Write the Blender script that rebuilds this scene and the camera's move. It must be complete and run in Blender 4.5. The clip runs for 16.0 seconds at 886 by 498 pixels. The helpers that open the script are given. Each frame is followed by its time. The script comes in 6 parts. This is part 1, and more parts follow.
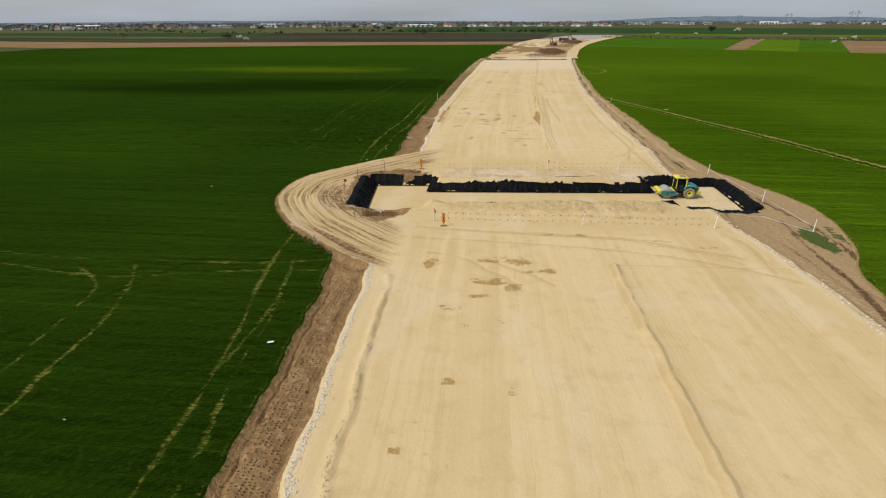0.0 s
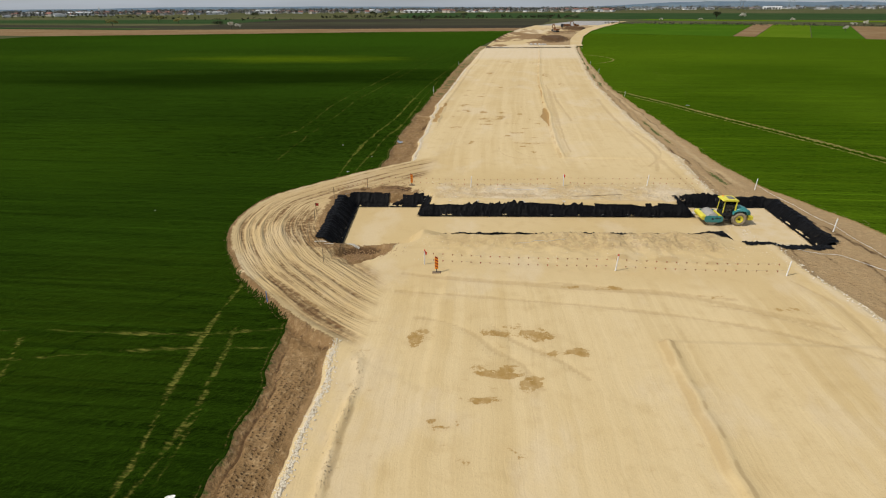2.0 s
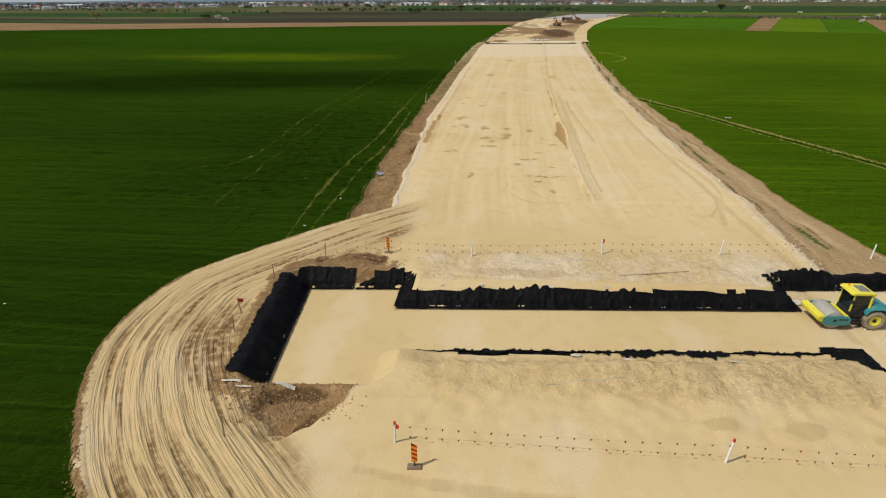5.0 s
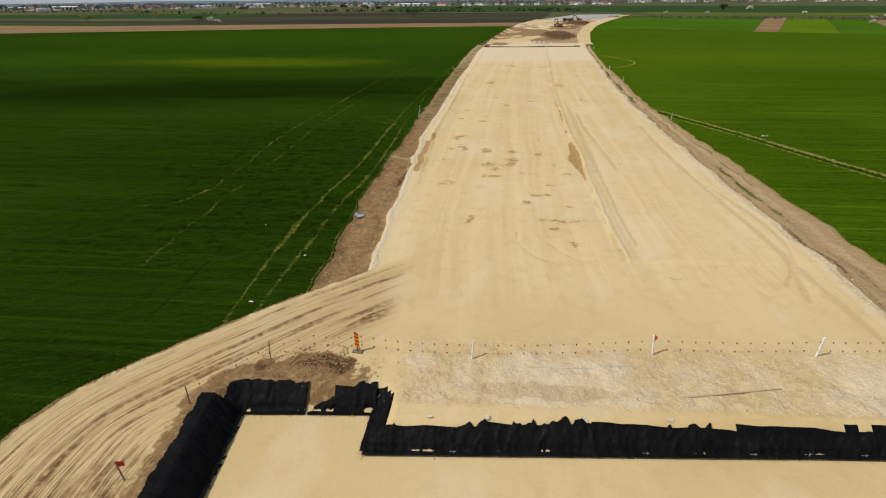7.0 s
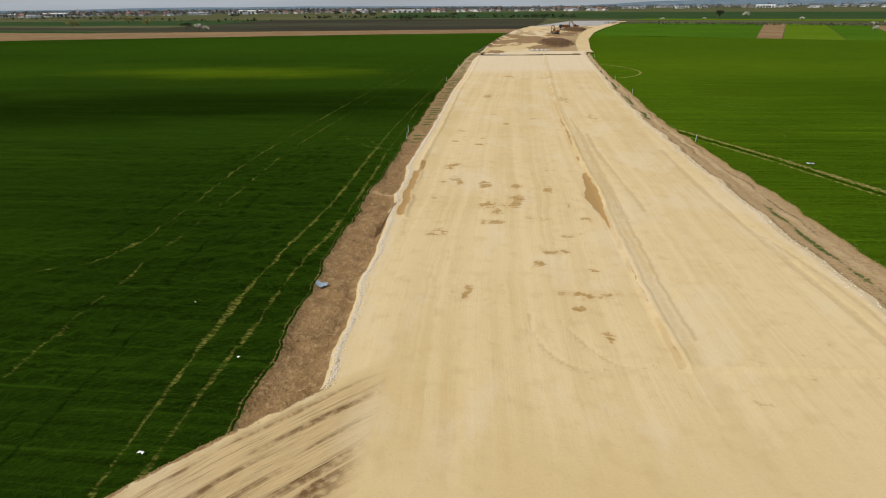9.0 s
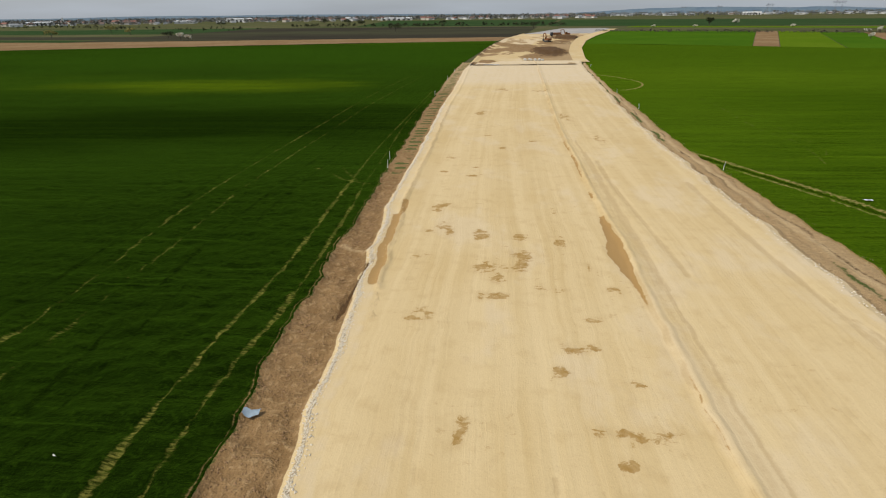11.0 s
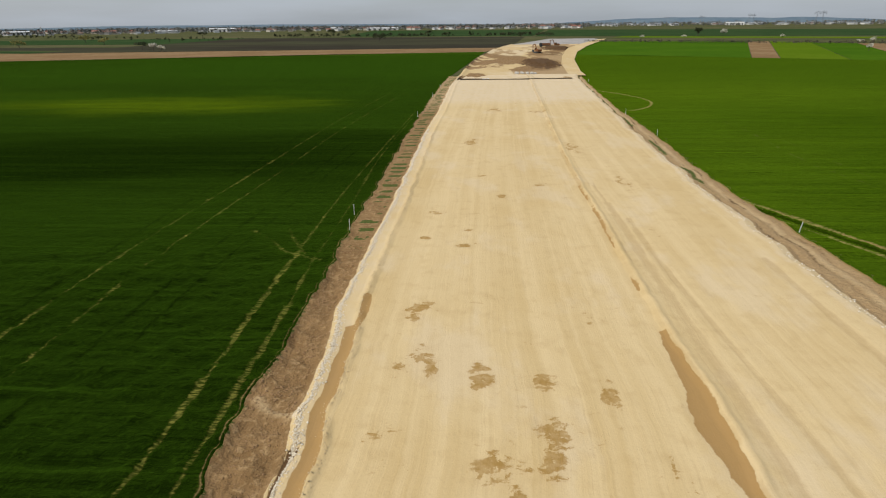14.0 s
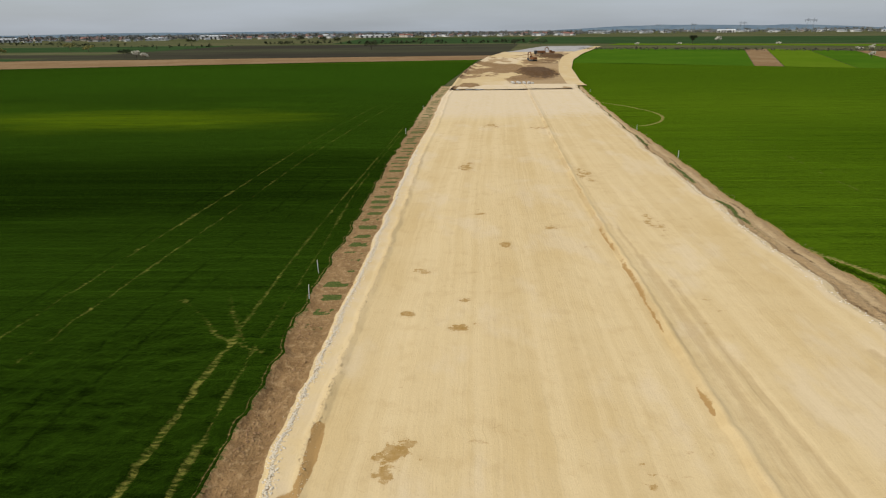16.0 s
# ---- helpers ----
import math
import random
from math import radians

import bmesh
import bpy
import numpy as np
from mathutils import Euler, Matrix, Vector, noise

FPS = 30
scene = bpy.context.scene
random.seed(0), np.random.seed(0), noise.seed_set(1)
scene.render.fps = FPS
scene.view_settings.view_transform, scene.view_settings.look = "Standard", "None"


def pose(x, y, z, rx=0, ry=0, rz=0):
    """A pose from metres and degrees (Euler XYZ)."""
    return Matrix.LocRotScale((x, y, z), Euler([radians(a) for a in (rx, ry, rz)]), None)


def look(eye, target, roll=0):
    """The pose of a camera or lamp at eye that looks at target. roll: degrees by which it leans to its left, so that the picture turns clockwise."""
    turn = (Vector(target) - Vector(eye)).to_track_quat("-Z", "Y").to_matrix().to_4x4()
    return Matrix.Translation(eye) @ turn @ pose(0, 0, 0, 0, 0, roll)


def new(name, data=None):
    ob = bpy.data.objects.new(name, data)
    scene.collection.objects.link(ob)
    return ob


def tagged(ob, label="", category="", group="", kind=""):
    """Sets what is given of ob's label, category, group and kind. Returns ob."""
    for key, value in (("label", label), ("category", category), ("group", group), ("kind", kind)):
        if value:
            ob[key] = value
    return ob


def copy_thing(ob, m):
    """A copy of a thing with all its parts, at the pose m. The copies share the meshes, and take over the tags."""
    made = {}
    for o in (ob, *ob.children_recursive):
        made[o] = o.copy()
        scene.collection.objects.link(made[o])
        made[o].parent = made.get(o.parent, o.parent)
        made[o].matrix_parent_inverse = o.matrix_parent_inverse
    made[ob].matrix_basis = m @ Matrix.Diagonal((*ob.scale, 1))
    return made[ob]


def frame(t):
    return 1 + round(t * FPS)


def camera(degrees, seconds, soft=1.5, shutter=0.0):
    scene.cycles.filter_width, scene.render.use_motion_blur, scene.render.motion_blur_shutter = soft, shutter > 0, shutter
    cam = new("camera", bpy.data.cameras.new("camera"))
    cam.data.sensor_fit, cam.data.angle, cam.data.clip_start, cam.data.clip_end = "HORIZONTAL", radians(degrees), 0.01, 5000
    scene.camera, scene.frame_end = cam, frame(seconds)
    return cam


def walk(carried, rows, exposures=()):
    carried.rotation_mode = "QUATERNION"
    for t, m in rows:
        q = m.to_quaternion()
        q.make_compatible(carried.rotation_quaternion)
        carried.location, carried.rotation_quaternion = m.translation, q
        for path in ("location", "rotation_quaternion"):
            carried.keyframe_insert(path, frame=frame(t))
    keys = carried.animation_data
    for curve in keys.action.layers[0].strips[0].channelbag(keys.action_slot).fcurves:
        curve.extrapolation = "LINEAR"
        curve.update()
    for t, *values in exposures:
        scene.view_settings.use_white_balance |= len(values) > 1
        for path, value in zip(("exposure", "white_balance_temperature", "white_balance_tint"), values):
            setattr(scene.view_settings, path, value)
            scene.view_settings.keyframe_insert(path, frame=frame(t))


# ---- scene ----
cam = camera(79.5, 16.0, 1.15)
PATH = [
    (0, (0.001, 0.000, 17.505), (-3.747, 36.569, 1.734), -0.24),
    (0.5, (-0.160, 3.079, 17.521), (-3.900, 39.551, 1.527), -0.27),
    (1, (-0.362, 6.136, 17.474), (-4.077, 42.520, 1.275), -0.31),
    (1.5, (-0.514, 9.078, 17.479), (-4.228, 45.375, 1.087), -0.34),
    (2, (-0.730, 12.015, 17.465), (-4.390, 48.227, 0.872), -0.38),
    (2.5, (-0.913, 15.048, 17.441), (-4.512, 51.185, 0.672), -0.40),
    (3, (-1.096, 18.059, 17.421), (-4.651, 54.125, 0.492), -0.36),
    (3.5, (-1.270, 21.022, 17.424), (-4.800, 57.056, 0.420), -0.33),
    (4, (-1.495, 24.025, 17.449), (-4.988, 60.055, 0.432), -0.33),
    (6.5, (-2.332, 39.470, 17.626), (-5.764, 75.508, 0.613), -0.48),
    (7, (-2.482, 42.560, 17.654), (-5.890, 78.613, 0.665), -0.54),
    (7.5, (-2.611, 45.613, 17.676), (-5.985, 81.692, 0.737), -0.57),
    (8, (-2.776, 48.794, 17.614), (-6.083, 84.914, 0.751), -0.58),
    (8.5, (-2.920, 51.924, 17.561), (-6.151, 88.095, 0.792), -0.58),
    (9, (-3.078, 55.053, 17.514), (-6.168, 91.301, 0.884), -0.60),
    (9.5, (-3.212, 58.133, 17.521), (-6.124, 94.443, 0.996), -0.62),
    (10, (-3.336, 61.212, 17.519), (-6.104, 97.586, 1.108), -0.64),
    (12.5, (-3.851, 76.878, 17.477), (-5.868, 113.524, 1.571), -0.80),
    (13, (-3.936, 79.983, 17.497), (-5.809, 116.675, 1.679), -0.75),
    (13.5, (-4.050, 83.178, 17.494), (-5.767, 119.918, 1.771), -0.68),
    (14, (-4.099, 86.326, 17.498), (-5.690, 123.115, 1.877), -0.66),
    (14.5, (-4.132, 89.477, 17.481), (-5.595, 126.315, 1.963), -0.65),
    (15, (-4.181, 92.715, 17.408), (-5.516, 129.609, 2.012), -0.61),
    (15.5, (-4.203, 95.913, 17.383), (-5.432, 132.858, 2.100), -0.65),
    (16, (-4.195, 99.030, 17.394), (-5.326, 136.015, 2.200), -0.64),
]
walk(cam, [(t, look(eye, target, roll)) for t, eye, target, roll in PATH])

# sky, sun and exposure
SUN_EL, SUN_FROM = radians(52), Vector((-0.88, -0.47))
world = bpy.data.worlds.new("sky")
scene.world = world
world.use_nodes = True
wt = world.node_tree
wt.nodes.clear()
w_out = wt.nodes.new("ShaderNodeOutputWorld")
w_bg = wt.nodes.new("ShaderNodeBackground")
w_sky = wt.nodes.new("ShaderNodeTexSky")
w_sky.sky_type, w_sky.sun_disc = "NISHITA", False
w_sky.sun_elevation, w_sky.sun_rotation = SUN_EL, math.atan2(SUN_FROM.x, SUN_FROM.y)
w_sky.air_density, w_sky.dust_density, w_sky.ozone_density = 1.0, 2.0, 1.5
w_co = wt.nodes.new("ShaderNodeTexCoord")
w_map = wt.nodes.new("ShaderNodeMapping")
w_map.inputs["Scale"].default_value = (1.6, 1.6, 11.0)
w_cloud = wt.nodes.new("ShaderNodeTexNoise")
w_cloud.inputs["Scale"].default_value, w_cloud.inputs["Detail"].default_value = 1.5, 5.0
w_ramp = wt.nodes.new("ShaderNodeMapRange")
w_ramp.inputs["From Min"].default_value, w_ramp.inputs["From Max"].default_value = 0.3, 0.72
w_ramp.inputs["To Min"].default_value, w_ramp.inputs["To Max"].default_value = 0.5, 0.85
w_mix = wt.nodes.new("ShaderNodeMix")
w_mix.data_type = "RGBA"
w_mix.inputs["B"].default_value = (4.9, 5.4, 6.1, 1)
w_bg.inputs["Strength"].default_value = 0.1
wt.links.new(w_co.outputs["Generated"], w_map.inputs["Vector"])
wt.links.new(w_map.outputs["Vector"], w_cloud.inputs["Vector"])
wt.links.new(w_cloud.outputs["Fac"], w_ramp.inputs["Value"])
wt.links.new(w_ramp.outputs["Result"], w_mix.inputs["Factor"])
wt.links.new(w_sky.outputs["Color"], w_mix.inputs["A"])
wt.links.new(w_mix.outputs["Result"], w_bg.inputs["Color"])
wt.links.new(w_bg.outputs["Background"], w_out.inputs["Surface"])
sun = new("sun", bpy.data.lights.new("sun", "SUN"))
sun.data.energy, sun.data.angle, sun.data.color = 3.85, radians(0.6), (1.0, 0.945, 0.85)
sun.matrix_world = look((SUN_FROM.x * 60, SUN_FROM.y * 60, 60 * math.tan(SUN_EL)), (0, 0, 0))
scene.view_settings.exposure = 0.0


# ---------------------------------------------------------------- materials
class Nodes:
    """Short-hand for building a node material."""

    def __init__(self, name, rough=0.9, metal=0.0, spec=0.3):
        self.mat = bpy.data.materials.new(name)
        self.mat.use_nodes = True
        self.t = self.mat.node_tree
        self.p = self.t.nodes["Principled BSDF"]
        self.p.inputs["Roughness"].default_value = rough
        self.p.inputs["Metallic"].default_value = metal
        self.p.inputs["Specular IOR Level"].default_value = spec
        self.geo = self.t.nodes.new("ShaderNodeNewGeometry")
        self.pos = self.geo.outputs["Position"]

    def put(self, socket, value):
        if isinstance(value, bpy.types.NodeSocket):
            self.t.links.new(value, socket)
        elif isinstance(value, (tuple, list)):
            socket.default_value = (*value, 1.0) if len(value) == 3 and socket.type == "RGBA" else value
        else:
            socket.default_value = value

    def local(self):
        self.pos = self.t.nodes.new("ShaderNodeTexCoord").outputs["Object"]
        return self

    def noise(self, scale, detail=4.0, stretch=(1, 1, 1), rough=0.55, shift=0.0):
        m = self.t.nodes.new("ShaderNodeMapping")
        m.inputs["Scale"].default_value = stretch
        m.inputs["Location"].default_value = (shift, shift * 0.7, shift * 0.3)
        self.put(m.inputs["Vector"], self.pos)
        n = self.t.nodes.new("ShaderNodeTexNoise")
        n.inputs["Scale"].default_value, n.inputs["Detail"].default_value, n.inputs["Roughness"].default_value = scale, detail, rough
        self.put(n.inputs["Vector"], m.outputs["Vector"])
        return n.outputs["Fac"]

    def cells(self, scale, stretch=(1, 1, 1), feature="F1", out="Distance", randomness=1.0):
        m = self.t.nodes.new("ShaderNodeMapping")
        m.inputs["Scale"].default_value = stretch
        self.put(m.inputs["Vector"], self.pos)
        n = self.t.nodes.new("ShaderNodeTexVoronoi")
        n.feature = feature
        n.inputs["Randomness"].default_value = randomness
        n.inputs["Scale"].default_value = scale
        self.put(n.inputs["Vector"], m.outputs["Vector"])
        return n.outputs[out]

    def math(self, op, a, b=0.0, c=0.0):
        n = self.t.nodes.new("ShaderNodeMath")
        n.operation = op
        for i, v in enumerate((a, b, c)):
            self.put(n.inputs[i], v)
        return n.outputs[0]

    def step(self, v, lo, hi, to_lo=0.0, to_hi=1.0):
        n = self.t.nodes.new("ShaderNodeMapRange")
        n.interpolation_type = "SMOOTHSTEP"
        for k, x in (("Value", v), ("From Min", lo), ("From Max", hi), ("To Min", to_lo), ("To Max", to_hi)):
            self.put(n.inputs[k], x)
        return n.outputs["Result"]

    def mix(self, f, a, b, blend="MIX"):
        n = self.t.nodes.new("ShaderNodeMix")
        n.data_type, n.blend_type = "RGBA", blend
        self.put(n.inputs["Factor"], f)
        self.put(n.inputs["A"], a)
        self.put(n.inputs["B"], b)
        return n.outputs["Result"]

    def attr(self, name):
        n = self.t.nodes.new("ShaderNodeAttribute")
        n.attribute_name = name
        s = self.t.nodes.new("ShaderNodeSeparateColor")
        self.put(s.inputs["Color"], n.outputs["Color"])
        return s.outputs["Red"], s.outputs["Green"], s.outputs["Blue"]

    def random(self):
        return self.t.nodes.new("ShaderNodeObjectInfo").outputs["Random"]

    def island(self):
        return self.geo.outputs["Random Per Island"]

    def ragged(self, m, n, k=0.9, soft=0.12):
        """A mask m with an edge torn by the noise n."""
        v = self.math("ADD", m, self.math("MULTIPLY", self.math("SUBTRACT", n, 0.5), k))
        return self.step(v, 0.5 - soft, 0.5 + soft)

    def bump(self, height, strength=0.5, distance=0.1):
        b = self.t.nodes.new("ShaderNodeBump")
        b.inputs["Strength"].default_value, b.inputs["Distance"].default_value = strength, distance
        self.put(b.inputs["Height"], height)
        self.put(self.p.inputs["Normal"], b.outputs["Normal"])

    def colour(self, c):
        self.put(self.p.inputs["Base Color"], c)
        return self.mat


def plain(name, c, rough=0.6, metal=0.0, grain=6.0, amount=0.18, spec=0.3):
    """Painted or bare stuff with grain and a little dirt."""
    n = Nodes(name, rough, metal, spec).local()
    g = n.noise(grain, 5)
    d = n.noise(grain * 0.25, 3, shift=4.0)
    dark = tuple(v * (1 - 2 * amount) for v in c)
    col = n.mix(n.step(g, 0.35, 0.7), c, tuple(v * (1 - amount) for v in c))
    col = n.mix(n.step(d, 0.55, 0.75), col, dark)
    n.put(n.p.inputs["Roughness"], n.step(g, 0.3, 0.7, rough - 0.08, min(1.0, rough + 0.1)))
    return n.colour(col)


def site_material():
    n = Nodes("sandy_fill_and_soil", 0.95, 0, 0.12)
    soil, rubble, damp = n.attr("m1")
    rut_and_shade, weed, pale = n.attr("m2")
    dimple, dark, wash = n.attr("m3")
    along, loose, across = n.attr("m4")
    run, track, _ = n.attr("m5")
    from_edge, from_step, from_pit = n.attr("e1")
    big, mid, fine, clod, grit = n.noise(0.09, 4), n.noise(0.8, 5, shift=9), n.noise(9, 5), n.noise(2.6, 6, shift=3), n.noise(28, 3, shift=5)

    def laid(a, b, ka, kb, detail=5, rough=0.6, shift=0.0):
        """Noise drawn out along one of two directions a, b."""
        c = n.t.nodes.new("ShaderNodeCombineXYZ")
        n.put(c.inputs[0], n.math("MULTIPLY", a, ka))
        n.put(c.inputs[1], n.math("MULTIPLY", b, kb))
        keep, n.pos = n.pos, c.outputs[0]
        v = n.noise(1.0, detail, rough=rough, shift=shift)
        n.pos = keep
        return v

    xyz = n.t.nodes.new("ShaderNodeSeparateXYZ")
    n.put(xyz.inputs[0], n.pos)
    north = xyz.outputs[1]
    streak, hair, lane = laid(from_step, north, 1.1, 0.018, 5, 0.65), laid(from_step, north, 5.5, 0.045, 5, 0.7, 21), laid(from_step, north, 0.42, 0.008, 3, 0.5, 8)
    lines, deep = laid(across, run, 1.7, 0.06, 4, 0.6), laid(across, run, 0.5, 0.045, 3, 0.5, 3)
    wheel = n.math("MULTIPLY", n.math("MULTIPLY", n.math("MAXIMUM", n.math("MULTIPLY", n.step(lines, 0.5, 0.62), 0.85), n.step(deep, 0.57, 0.65)), n.step(clod, 0.3, 0.6, 0.3, 1.1)), track)
    # pale compacted fill, streaked along the lanes
    sand = n.mix(n.step(big, 0.3, 0.7), SAND_A, SAND_B)
    sand = n.mix(n.math("MULTIPLY", n.math("MULTIPLY", n.step(lane, 0.4, 0.62), 0.4), along), sand, SAND_C)
    sand = n.mix(n.math("MULTIPLY", n.math("MULTIPLY", n.step(streak, 0.44, 0.62), 0.42), along), sand, SAND_C)
    sand = n.mix(n.math("MULTIPLY", n.math("MULTIPLY", n.step(hair, 0.54, 0.68), n.math("MULTIPLY", n.step(mid, 0.35, 0.65), 0.22)), along), sand, SAND_RUT_SHADE)
    sand = n.mix(n.math("MULTIPLY", n.ragged(loose, mid, 0.6, 0.3), 0.75), sand, n.mix(n.step(clod, 0.42, 0.6), SAND_LOOSE, SAND_B))
    sand = n.mix(n.math("MULTIPLY", n.step(mid, 0.5, 0.72), 0.3), sand, SAND_D)
    sand = n.mix(n.math("MULTIPLY", n.step(n.noise(0.22, 5, (1, 0.5, 1), 0.6, 40), 0.52, 0.66), 0.34), sand, SAND_PALE)
    sand = n.mix(n.math("MULTIPLY", n.step(fine, 0.5, 0.72), 0.16), sand, (0.30, 0.22, 0.12))
    sand = n.mix(n.math("MULTIPLY", n.step(grit, 0.62, 0.72), 0.22), sand, (0.26, 0.19, 0.11))
    sand = n.mix(n.math("MULTIPLY", n.ragged(pale, mid, 0.8, 0.25), 0.75), sand, SAND_PALE)
    sand = n.mix(n.math("MULTIPLY", track, 0.45), sand, (0.375, 0.255, 0.12))
    sand = n.mix(n.math("MULTIPLY", wheel, n.math("MULTIPLY_ADD", mid, 1.0, 0.5)), sand, SAND_TRACK)
    sand = n.mix(n.math("MULTIPLY", n.ragged(rut_and_shade, n.math("MULTIPLY_ADD", hair, 0.5, n.math("MULTIPLY", clod, 0.5)), 0.8, 0.2), 0.42), sand, SAND_RUT_SHADE)
    # damp stains: torn smears across and along the lanes
    sway = n.math("ADD", north, n.math("MULTIPLY", n.math("SUBTRACT", mid, 0.5), 1.4))
    aside = n.math("ADD", from_step, n.math("MULTIPLY", n.math("SUBTRACT", clod, 0.5), 0.5))
    smear = n.math("MULTIPLY_ADD", laid(aside, sway, 0.9, 2.3, 6, 0.68, 17), 0.72, n.math("MULTIPLY", laid(aside, north, 2.6, 0.9, 5, 0.65, 27), 0.28))
    edge = n.math("SUBTRACT", n.math("MULTIPLY_ADD", fine, 0.1, n.math("MULTIPLY", smear, 0.9)), n.math("MULTIPLY_ADD", damp, -0.2, 0.655))
    wet = n.math("MULTIPLY", n.step(edge, -0.015, 0.05), n.step(damp, 0.05, 0.4))
    sand = n.mix(n.math("MULTIPLY", damp, 0.1), sand, SAND_DAMP)
    sand = n.mix(n.math("MULTIPLY", wet, n.step(clod, 0.3, 0.7, 0.6, 0.98)), sand, SAND_DAMP)
    faint = n.math("MULTIPLY", n.step(n.noise(0.16, 3, shift=60), 0.52, 0.62), n.step(smear, 0.57, 0.67))
    sand = n.mix(n.math("MULTIPLY", n.math("MULTIPLY", faint, 0.5), along), sand, SAND_DAMP)
    sand = n.mix(n.math("MULTIPLY", n.ragged(wash, n.math("MULTIPLY_ADD", smear, 0.6, n.math("MULTIPLY", clod, 0.4)), 1.1, 0.1), 0.9), sand, SAND_WET)
    # dug soil
    brown = n.mix(n.step(mid, 0.3, 0.7), SOIL_A, SOIL_B)
    brown = n.mix(n.step(clod, 0.5, 0.66), brown, SOIL_C)
    brown = n.mix(n.math("MULTIPLY", n.step(fine, 0.48, 0.66), 0.6), brown, SOIL_B)
    brown = n.mix(n.math("MULTIPLY", n.step(grit, 0.56, 0.7), 0.5), brown, SOIL_C)
    brown = n.mix(n.math("MULTIPLY", pale, n.step(mid, 0.25, 0.6, 0.6, 1.0)), brown, (0.39, 0.285, 0.155))
    brown = n.mix(n.ragged(dark, clod, 0.7, 0.16), brown, SOIL_DARK_AND_SHADE)
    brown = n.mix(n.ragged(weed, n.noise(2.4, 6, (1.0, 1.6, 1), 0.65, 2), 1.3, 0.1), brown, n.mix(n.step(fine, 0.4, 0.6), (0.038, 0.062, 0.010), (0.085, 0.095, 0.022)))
    # roller prints: bottoms tinted dark, shade painted into the recesses
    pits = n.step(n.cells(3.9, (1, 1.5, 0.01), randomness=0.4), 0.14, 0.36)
    brown = n.mix(n.math("MULTIPLY", n.math("SUBTRACT", 1.0, pits), n.math("MULTIPLY", dimple, n.step(clod, 0.35, 0.65, 0.15, 0.6))), brown, SOIL_DARK_AND_SHADE)
    col = n.mix(n.ragged(soil, n.math("MULTIPLY_ADD", mid, 0.4, n.math("MULTIPLY", clod, 0.6)), 1.0, 0.07), sand, brown)
    # rubble
    chips = n.cells(6.5)
    stones = n.mix(n.step(n.noise(7, 2), 0.35, 0.65), (0.44, 0.38, 0.28), (0.60, 0.54, 0.43))
    stones = n.mix(n.step(chips, 0.45, 0.75), stones, (0.27, 0.21, 0.14))
    rub = n.ragged(rubble, clod, 0.9, 0.08)
    col = n.mix(rub, col, stones)
    relief = n.math("ADD", n.math("MULTIPLY", clod, n.math("MULTIPLY_ADD", n.math("MAXIMUM", soil, loose), 1.9, 0.2)), n.math("MULTIPLY", fine, n.math("MULTIPLY_ADD", n.math("MAXIMUM", soil, loose), 0.5, 0.1)))
    relief = n.math("SUBTRACT", relief, n.math("MULTIPLY", n.math("MULTIPLY", n.math("SUBTRACT", n.math("ADD", lines, deep), 1.0), track), 6.0))
    relief = n.math("SUBTRACT", relief, n.math("MULTIPLY", n.math("MULTIPLY", n.math("ADD", hair, streak), along), 0.2))
    relief = n.math("ADD", relief, n.math("MULTIPLY", n.math("MULTIPLY", pits, dimple), 1.3))
    relief = n.math("ADD", relief, n.math("MULTIPLY", n.math("MULTIPLY", chips, rub), -1.3))
    n.bump(relief, 0.95, 0.11)
    return n.colour(col)


